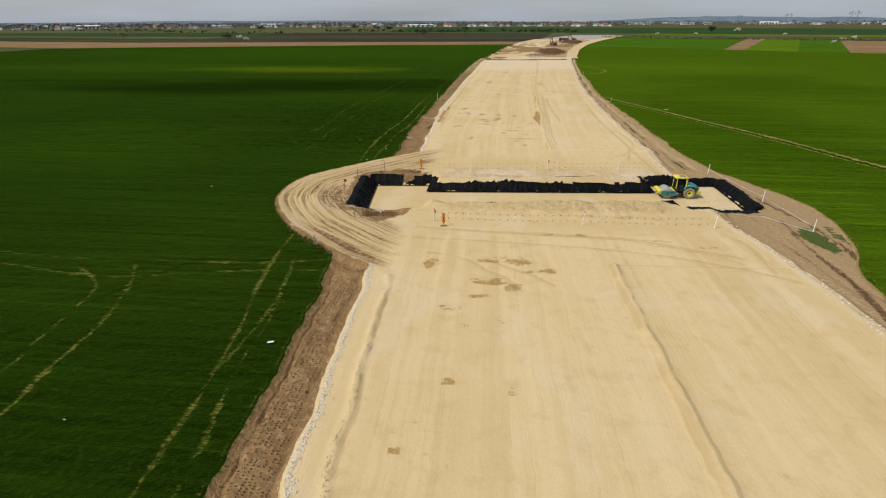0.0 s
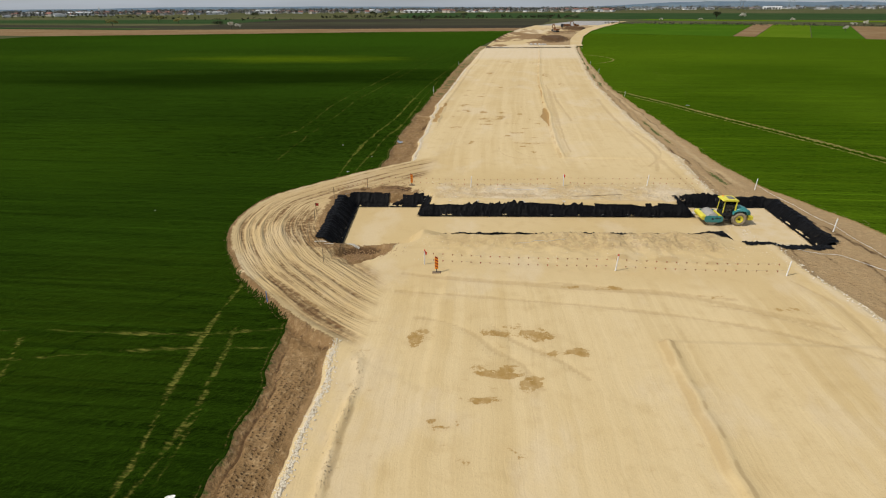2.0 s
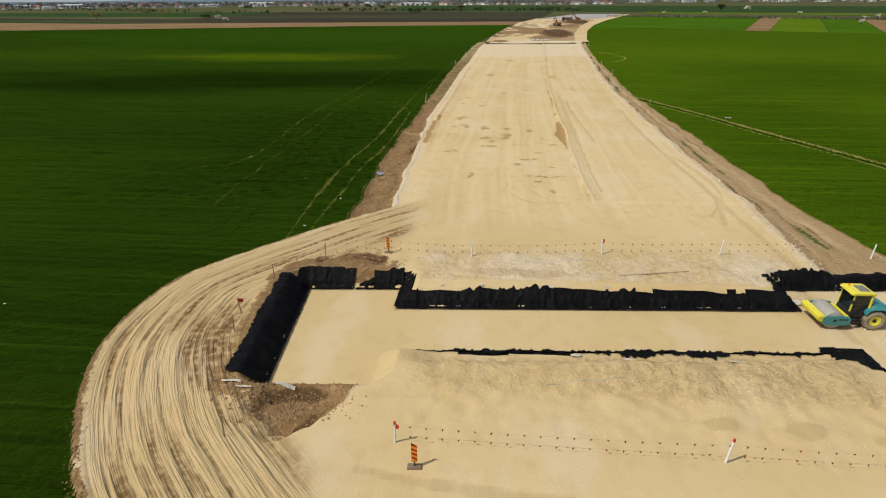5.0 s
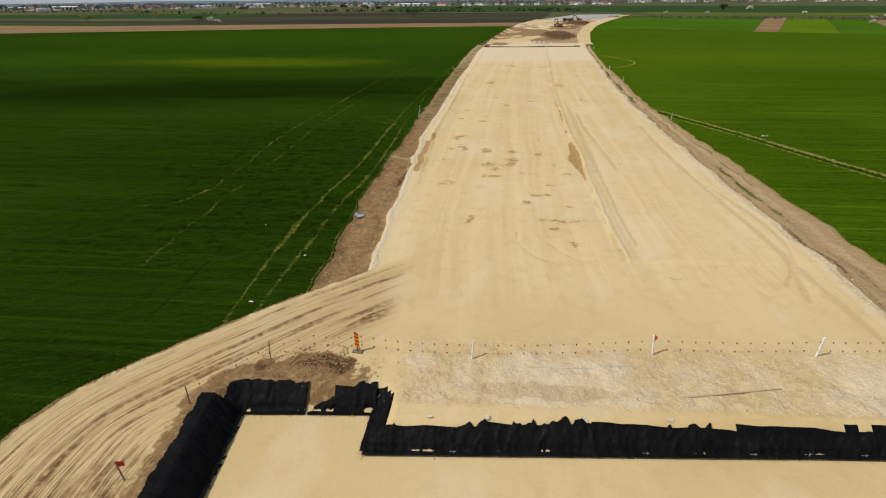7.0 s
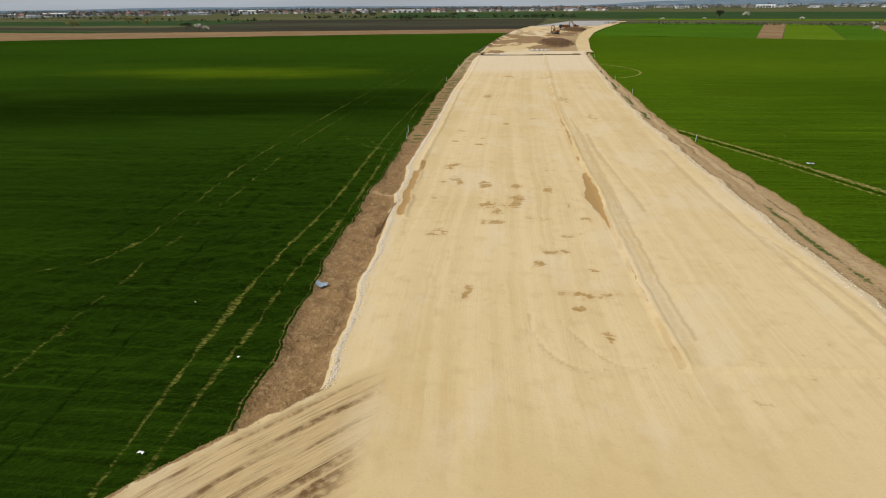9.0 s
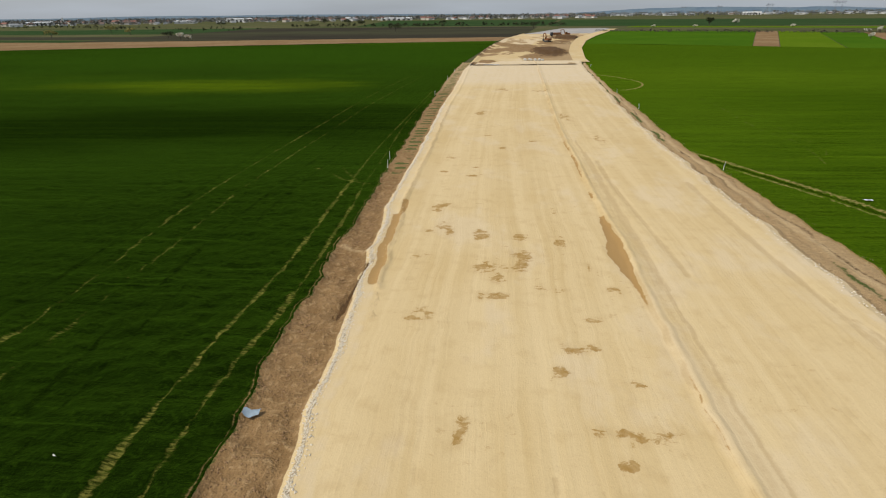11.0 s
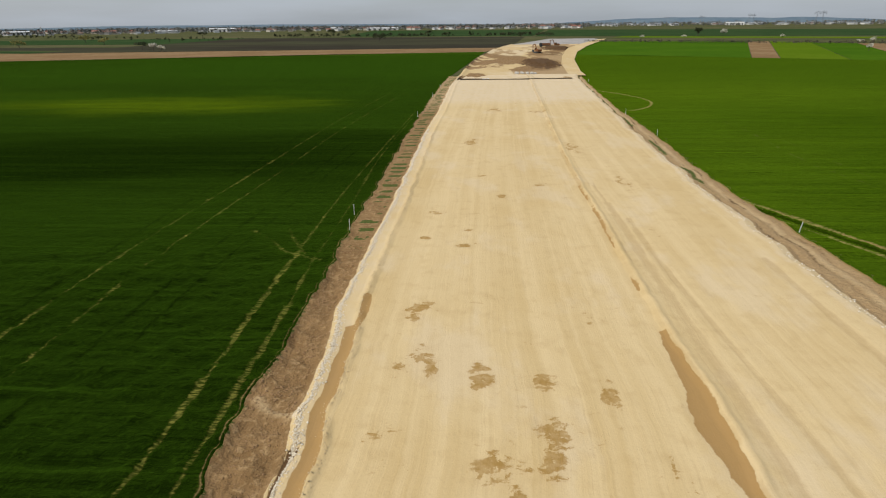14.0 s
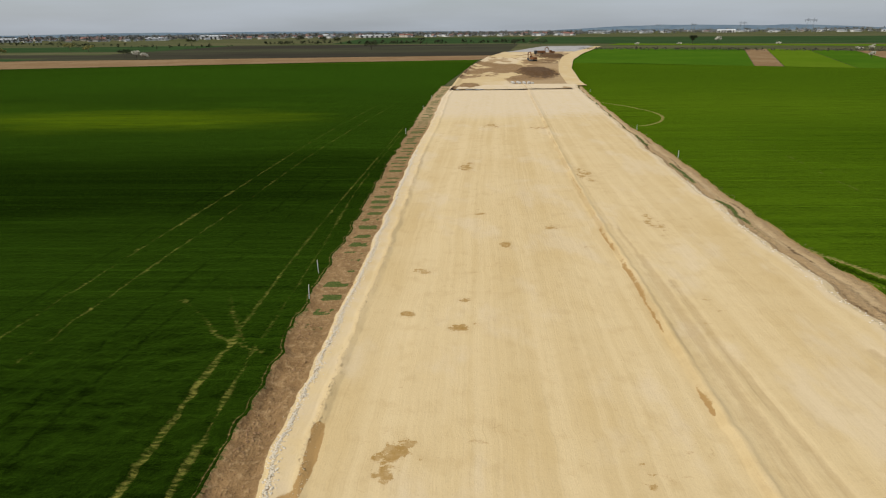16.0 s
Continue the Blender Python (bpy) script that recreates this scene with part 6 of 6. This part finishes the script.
tufts("grass_verge", "uneven grass along the edge of the soil track", np.column_stack([field_right(ys) + 0.1 + rng.normal(0, 0.3, len(ys)), ys, rng.uniform(0.04, 0.09, len(ys))]), 9, M_GRASS)


# ---------------------------------------------------------------- far machines
P_EXC = plain("excavator_orange", (0.20, 0.085, 0.03), 0.5)
P_GREY = plain("dark_machine_grey", (0.05, 0.05, 0.05), 0.6)


def excavator(x, y, z, turn, paint, label, swing=0):
    t = thing("excavator", label, "excavator", (x, y, z), turn, "excavators in the earthworks")
    for s in (-1, 1):
        part("track", prism(bmesh.new(), [(-2.1, 0.3), (-1.8, 0.02), (1.8, 0.02), (2.1, 0.3), (2.1, 0.6), (1.8, 0.9), (-1.8, 0.9), (-2.1, 0.6)], 0.6, (0, 1.2 * s, 0), bevel=0.04), P_GREY, t)
    part("undercarriage", box(bmesh.new(), (2.6, 1.9, 0.5), (0, 0, 0.7), bevel=0.05), P_GREY, t)
    part("house", prism(bmesh.new(), [(-2.4, 1.1), (-2.5, 1.9), (-2.2, 2.35), (0.2, 2.35), (0.9, 1.9), (1.2, 1.1)], 2.7, bevel=0.1), paint, t)
    cab = part("cab", prism(bmesh.new(), [(0.0, 1.2), (0.0, 3.05), (1.2, 3.05), (1.6, 2.2), (1.6, 1.2)], 1.0, (0, 0.8, 0), bevel=0.06), paint, t)
    part("cab_window", box(bmesh.new(), (1.0, 1.04, 0.9), (0.75, 0.8, 2.4), bevel=0.03), P_GLASS, cab)
    part("boom", prism(bmesh.new(), [(0.8, 1.5), (1.2, 2.4), (2.6, 5.0), (3.4, 5.3), (5.2, 4.5), (5.1, 4.2), (3.4, 4.8), (2.9, 4.6), (1.4, 1.5)], 0.45, (0, -0.2, 0), bevel=0.04), paint, t)
    part("stick", prism(bmesh.new(), [(4.9, 4.9), (5.4, 4.7), (5.0, 1.6), (4.75, 1.6)], 0.35, (0, -0.2, 0), bevel=0.03), paint, t)
    part("bucket", prism(bmesh.new(), [(5.1, 1.8), (5.2, 0.9), (4.7, 0.35), (4.0, 0.5), (4.2, 1.0), (4.6, 1.6)], 1.1, (0, -0.2, 0), bevel=0.04), P_GREY, t)
    return t


def zone_height(x, y):
    a = np.array([x], float), np.array([y], float)
    u = (a[0] - zl(a[1])) / (hl(a[1]) - zl(a[1]))
    return float(dug(a[0], a[1], u)[0][0]) + ZONE_Z


excavator(39.5, 441, zone_height(39.5, 441), 120, P_EXC, "orange crawler excavator on brown earthworks")
excavator(65, 534, zone_height(65, 534), 200, P_EXC, "crawler excavator digging dark soil on the earthworks")
t = thing("dump_truck", "dark tipper truck beside the earthworks", "truck", (56, 530, zone_height(56, 530)), 10)
part("chassis", box(bmesh.new(), (8, 1.0, 0.4), (0, 0, 0.9)), P_GREY, t)
part("cab", prism(bmesh.new(), [(-4.2, 0.7), (-4.2, 2.2), (-3.9, 2.9), (-2.4, 2.9), (-2.4, 0.7)], 2.4, bevel=0.1), P_GREY, t)
part("tipper_body", prism(bmesh.new(), [(-2.1, 1.2), (-2.3, 2.7), (4.1, 2.7), (3.8, 1.2)], 2.5, bevel=0.05), P_EXC, t)
for x in (-3.2, 1.6, 3.0):
    for s in (-1, 1):
        part("wheel", lathe(bmesh.new(), [(0, -0.2), (0.45, -0.2), (0.5, 0), (0.45, 0.2), (0, 0.2)], "y", 14, (x, 1.0 * s, 0.5)), P_BLACK, t)
P_BAG = plain("dusty_woven_bag", (0.46, 0.44, 0.40), 0.8)
for k in range(9):
    x, y = 18.5 + 1.7 * (k % 5) - 3.4 + 0.4 * math.sin(k), 303 + 1.6 * (k // 5)
    bag = thing("bulk_bag", "white bulk bag standing on the soil", "bag", (x, y, zone_height(x, y) - 0.05), 14 * math.sin(5 * k), "row of bulk bags")
    part("sack", box(bmesh.new(), (1.5, 1.3, 0.9), (0, 0, 0.45), bevel=0.25, taper=(0.85, 0.85)), P_BAG, bag, smooth=True)
    part("filling_spout", lathe(bmesh.new(), [(0.0, 0.86), (0.25, 0.86), (0.16, 1.02), (0.0, 1.02)], "z", 10), P_BAG, bag)
    bag.scale = (0.75, 0.75, 0.75)


# ---------------------------------------------------------------- trees
def clumps(rng, centre, size, n, leaf):
    """Corners of n small leaf clumps in an uneven crown."""
    d = rng.normal(size=(n, 3))
    d /= np.linalg.norm(d, axis=1)[:, None]
    lobe = 0.72 + 0.28 * np.sin(3.1 * d[:, 0] + 5.3 * d[:, 1] + rng.uniform(0, 6)) * np.cos(4.0 * d[:, 2] + rng.uniform(0, 6))
    p = np.asarray(centre) + d * np.asarray(size) * (lobe * rng.uniform(0.35, 1.0, n) ** 0.5)[:, None]
    a, b = rng.normal(size=(n, 3)), rng.normal(size=(n, 3))
    a /= np.linalg.norm(a, axis=1)[:, None]
    b -= a * (a * b).sum(1)[:, None]
    b /= np.linalg.norm(b, axis=1)[:, None]
    s = leaf * rng.uniform(0.6, 1.3, n)[:, None]
    return np.stack([p - a * s, p + b * s * 0.8, p + a * s, p - b * s * 0.8], 1).reshape(-1, 3)


def crown_mesh(name, V, material):
    return sheet_mesh(name, V, np.arange(len(V)).reshape(-1, 4), material, smooth=False)


def leaf_material(name, a, b):
    n = Nodes(name, 0.85, 0, 0.1)
    return n.colour(n.mix(n.island(), a, b))


M_BLOSSOM = leaf_material("pale_blossom", (0.62, 0.58, 0.50), (0.36, 0.35, 0.27))
M_TWIG = leaf_material("bare_twigs", (0.05, 0.045, 0.032), (0.095, 0.085, 0.06))
M_BUSH = leaf_material("dark_bush", (0.02, 0.028, 0.012), (0.05, 0.055, 0.025))
M_SPRING = leaf_material("young_yellow_leaves", (0.16, 0.15, 0.04), (0.24, 0.21, 0.07))
# pale grey with the haze of distance painted into the twig colour
M_FAR = leaf_material("far_woods_haze_grey", (0.11, 0.115, 0.105), (0.17, 0.165, 0.145))
P_BARK = plain("bark", (0.09, 0.07, 0.05), 0.95)


def tree(x, y, h, spread, material, label, seed, n=420):
    rng = np.random.default_rng(seed)
    t = thing("tree", label, "tree", (x, y, -0.45))
    bm = bmesh.new()
    tube(bm, (0, 0, 0), (0.1, 0, h * 0.35), 0.05 * h ** 0.8, 0.035 * h ** 0.8, 7)
    lobes = []
    for k in range(6):
        a = k * 1.05 + rng.uniform(-0.3, 0.3)
        tip = (math.cos(a) * spread * 0.55, math.sin(a) * spread * 0.55, h * rng.uniform(0.5, 0.78))
        tube(bm, (0.1, 0, h * 0.3), tip, 0.02 * h ** 0.8, 0.01 * h ** 0.8, 5)
        lobes.append(clumps(rng, tip, (spread * 0.5, spread * 0.5, h * 0.22), n // 7, 0.05 * h))
    lobes.append(clumps(rng, (0, 0, h * 0.72), (spread * 0.6, spread * 0.6, h * 0.26), n // 7, 0.05 * h))
    part("trunk", bm, P_BARK, t)
    crown_mesh("crown", np.vstack(lobes), material).parent = t
    return t


BL = "fruit tree in white blossom at the field edge"
for i, (x, y, h, s) in enumerate(((-241, 520, 7, 3.2), (-234.5, 519, 5.6, 3.4), (239, 449, 4.4, 2.0), (314, 556, 5, 2.4), (303, 553, 3.4, 3.4), (322, 700, 4.5, 3), (326, 846, 8, 5.5), (190, 735, 4, 3), (232, 726, 4, 3.4), (420, 640, 4, 2.6))):
    tree(x, y, h, s, M_BLOSSOM, BL, 400 + i)
for i, (x, y, h, s) in enumerate(((-94, 696, 9, 9), (-273, 560, 7, 7), (276, 800, 11, 6), (-282, 1109, 13, 9), (-198, 1020, 11, 8), (-230, 1060, 12, 9), (-60, 980, 9, 8), (60, 760, 9, 9), (-430, 1010, 11, 10), (95, 800, 8, 10))):
    tree(x, y, h, s, M_BUSH, "dark leafless tree standing in the fields", 420 + i)
for i, (x, y, h, s) in enumerate(((-420, 612, 8, 7), (-470, 780, 10, 8), (-395, 700, 8, 7))):
    tree(x, y, h, s, M_SPRING, "small tree in young yellow-green leaf", 440 + i)


def far_trees(name, label, spots, seed, material, per=16):
    """A belt of trees: rows of x, y, height."""
    rng = np.random.default_rng(seed)
    V = [clumps(rng, (x, float(true_y(y, x)), -0.5 + h * 0.55), (h * 0.5, h * 0.5, h * 0.45), per, 0.16 * h) for x, y, h in spots]
    return tagged(crown_mesh(name, np.vstack(V), material), label, "trees", kind="stuff")


def polar(rng, n, az0, az1, d0, d1):
    az, d = np.radians(rng.uniform(az0, az1, n)), rng.uniform(d0, d1, n)
    return np.column_stack([d * np.sin(az), 60 + d * np.cos(az)])


def with_height(rng, p, h0, h1):
    return np.column_stack([p, rng.uniform(h0, h1, len(p))])


rng = np.random.default_rng(77)
far_trees("village_trees", "grey bare trees between the village houses", with_height(rng, polar(rng, 1900, -48, 12, 1700, 2700), 6, 15), 501, M_FAR)
far_trees("far_woods", "belt of grey woods behind the village", with_height(rng, polar(rng, 1100, -50, 42, 2600, 3800), 9, 17), 502, M_FAR, 12)
far_trees("town_trees", "grey trees between the far town blocks", with_height(rng, polar(rng, 600, 10, 42, 2000, 3000), 5, 11), 503, M_FAR)
u = rng.uniform(0, 1, 900)
far_trees("hedgerow", "low leafless hedgerow between the fields", np.column_stack([110 + 420 * u + rng.normal(0, 4, 900), 640 - 215 * u + rng.normal(0, 5, 900), rng.uniform(0.8, 3.2, 900)]), 504, M_TWIG, 8)
u = rng.uniform(0, 1, 150)
far_trees("hedgerow", "low leafless hedgerow between the fields", np.column_stack([-300 + 400 * u, 985 - 90 * u + rng.normal(0, 12, 150), rng.uniform(2, 7, 150)]), 505, M_BUSH)
u = rng.uniform(0, 1, 120)
far_trees("hedgerow", "line of dark bushes across the meadow", np.column_stack([-1100 + 800 * u, 1000 + 150 * np.sin(u * 5) + rng.normal(0, 30, 120), rng.uniform(2, 6, 120)]), 506, M_BUSH)


# ---------------------------------------------------------------- village
WALLS = [plain("cream_render", (0.55, 0.50, 0.42), 0.8), plain("white_render", (0.72, 0.71, 0.68), 0.8), plain("grey_render", (0.36, 0.35, 0.33), 0.8)]
# the tile red is dulled, with haze over the village painted in
ROOFS = [plain("red_tile", (0.22, 0.10, 0.075), 0.8), plain("brown_tile", (0.15, 0.10, 0.08), 0.8), plain("grey_sheet_roof", (0.25, 0.26, 0.27), 0.6)]


def house(w, d, h, roof, wall_m, roof_m, label, name="house"):
    t = thing(name, label, name.replace("_", " "), (0, 0, -0.52), 0, "houses of the village")
    part("wall", box(bmesh.new(), (w, d, h), (0, 0, h / 2)), wall_m, t)
    r = part("roof", prism(bmesh.new(), [(-w / 2 - 0.5, h - 0.1), (0, h + roof), (w / 2 + 0.5, h - 0.1)], d + 0.9), roof_m, t)
    part("chimney", box(bmesh.new(), (0.7, 0.7, 1.6), (w * 0.2, d * 0.2, h + roof * 0.8)), WALLS[2], r)
    for k in (-1, 1):
        for s in (-1, 1):
            part("window", box(bmesh.new(), (1.3, 0.12, 1.4), (k * w * 0.25, s * (d / 2 + 0.02), h * 0.55), bevel=0.02), P_GLASS, t)
    return t


KINDS = [house(11, 13, 4.2, 3.2, WALLS[1], ROOFS[0], "white house with a red tiled roof"), house(10, 12, 3.6, 3.0, WALLS[0], ROOFS[1], "cream house with a brown tiled roof"),
         house(12, 15, 6.2, 3.4, WALLS[0], ROOFS[0], "tall cream house with a red tiled roof"), house(9, 14, 3.4, 2.2, WALLS[1], ROOFS[2], "white house with a grey sheet roof"),
         house(13, 10, 5.6, 2.6, WALLS[2], ROOFS[1], "grey house with a brown roof"), house(14, 26, 5.0, 2.4, WALLS[1], ROOFS[2], "long white farm hall with a grey roof")]
spots = polar(rng, 300, -46, 11, 1700, 2500)
for i, ob in enumerate(KINDS):
    ob.matrix_basis = pose(*spots[i], -0.52, 0, 0, 40 * i)
for i, (x, y) in enumerate(spots[6:]):
    copy_thing(KINDS[(0, 1, 2, 3, 1, 3, 4, 5, 0, 2, 3)[i % 11]], pose(x, y, -0.52, 0, 0, float(rng.uniform(0, 180))))
for i, (x, y) in enumerate(polar(rng, 95, 12, 41, 2300, 3100)):
    copy_thing(KINDS[(5, 3, 1, 5, 3)[i % 5]], pose(x, y, -0.52, 0, 0, float(rng.uniform(60, 120))))


def hall(x, y, w, d, h, turn, label):
    t = thing("warehouse", label, "warehouse", (x, y, -0.52), turn)
    part("wall", box(bmesh.new(), (w, d, h), (0, 0, h / 2)), WALLS[1], t)
    part("roof", prism(bmesh.new(), [(-d / 2 - 0.3, h - 0.1), (0, h + 1.6), (d / 2 + 0.3, h - 0.1)], w + 0.6, rot=(0, 0, 90)), plain("white_sheet_roof", (0.66, 0.67, 0.68), 0.5), t)
    for k in range(6):
        part("door", box(bmesh.new(), (w / 14, 0.2, h * 0.7), (-w / 2 + w * (k + 0.7) / 6.4, -d / 2 - 0.03, h * 0.35)), P_GREY, t)
    return t


hall(-750, 1842, 78, 24, 9, 12, "long white warehouse at the village edge")
hall(-255, 1830, 95, 22, 6, 6, "long low white hall before the village")
hall(-900, 1780, 36, 18, 6, 20, "white farm hall at the village edge")
hall(-1180, 1560, 60, 22, 8, 25, "white hall at the village edge")
hall(-1300, 1530, 46, 20, 7, 25, "white hall at the village edge")
hall(-420, 1930, 30, 18, 8, 0, "white hall between houses")
hall(980, 2250, 60, 20, 9, -20, "long white hall in the far town")
t = thing("church", "white village church with a pointed tower", "church", (-1389, 1930, -0.52), 20)
part("nave", box(bmesh.new(), (12, 26, 9), (0, 0, 4.5)), WALLS[1], t)
part("nave_roof", prism(bmesh.new(), [(-6.5, 9), (0, 14), (6.5, 9)], 27), ROOFS[2], t)
part("tower", box(bmesh.new(), (7, 7, 24), (0, -15, 12)), WALLS[1], t)
bm = tube(bmesh.new(), (0, -15, 24), (0, -15, 37), 4.6, 0.1, 8)
part("spire", bm, WALLS[2], t)
t.scale = (0.6, 0.6, 0.6)


# ---------------------------------------------------------------- pylons
P_LATTICE = plain("galvanised_steel", (0.22, 0.24, 0.26), 0.5, 0.4)


def pylon(x, y, h, turn):
    t = thing("pylon", "tall grey steel lattice power pylon", "pylon", (x, y, -0.5), turn, "power pylons")
    for s in (-1, 1):
        bm = bmesh.new()
        for a in (-1, 1):
            for b in (-1, 1):
                tube(bm, (s * 9 + a * 1.6, b * 1.6, 0), (s * 7.5 + a * 0.8, b * 0.8, h), 0.32, 0.25, 4)
        for k in range(8):
            z0, z1, x0 = h * k / 8, h * (k + 1) / 8, s * (9 - 1.5 * k / 8)
            for b in (-1, 1):
                tube(bm, (x0 - 1.4, b * 1.4, z0), (x0 + 1.2, b * 1.3, z1), 0.16, None, 4)
        part("mast", bm, P_LATTICE, t)
    bm = bmesh.new()
    for z in (h * 0.82, h * 0.9):
        tube(bm, (-17, 0, z), (17, 0, z), 0.4, None, 4)
    for k in range(12):
        tube(bm, (-17 + k * 34 / 12, 0, h * (0.82 if k % 2 else 0.9)), (-17 + (k + 1) * 34 / 12, 0, h * (0.9 if k % 2 else 0.82)), 0.2, None, 4)
    part("crossarm", bm, P_LATTICE, t)
    for k in (-15, 0, 15):
        part("insulator", tube(bmesh.new(), (k, 0, h * 0.82), (k, 0, h * 0.72), 0.3, None, 6), P_GREY, t)
    return t


for x, y, h in ((1120, 1986, 42), (1300, 2796, 42), (1410, 3622, 42), (1354, 4069, 42)):
    pylon(x, y, h, -30)

# ---------------------------------------------------------------- hills on the horizon
def hills(name, az0, az1, dist, h, material, label, seed):
    n = 90
    az = np.radians(np.linspace(az0, az1, n))
    top = h * np.sin(np.linspace(0, np.pi, n)) ** 0.6 * (0.75 + 0.5 * fractal(np.linspace(0, 9, n), np.zeros(n), seed))
    rows = []
    for off, k in ((-160, 0.0), (0, 1.0), (160, 0.0)):
        rows.append(np.column_stack([(dist + off) * np.sin(az), (dist + off) * np.cos(az), -1 + top * k]))
    return tagged(sheet_mesh(name, np.vstack(rows), grid_quads(n, 3), material), label, "hills", kind="structure")


# blue-grey haze is painted into the base colour of the woods
M_HILL = parcel_material("wooded_hill_painted_haze", (0.10, 0.14, 0.18), (0.13, 0.17, 0.20), 0.01)
hills("backdrop_east", 8, 36, 4300, 34, M_HILL, "low wooded ridge on the horizon in painted blue haze", 601)
hills("backdrop_west", -60, 6, 4400, 20, M_HILL, "faint wooded rise on the horizon in painted grey haze", 602)
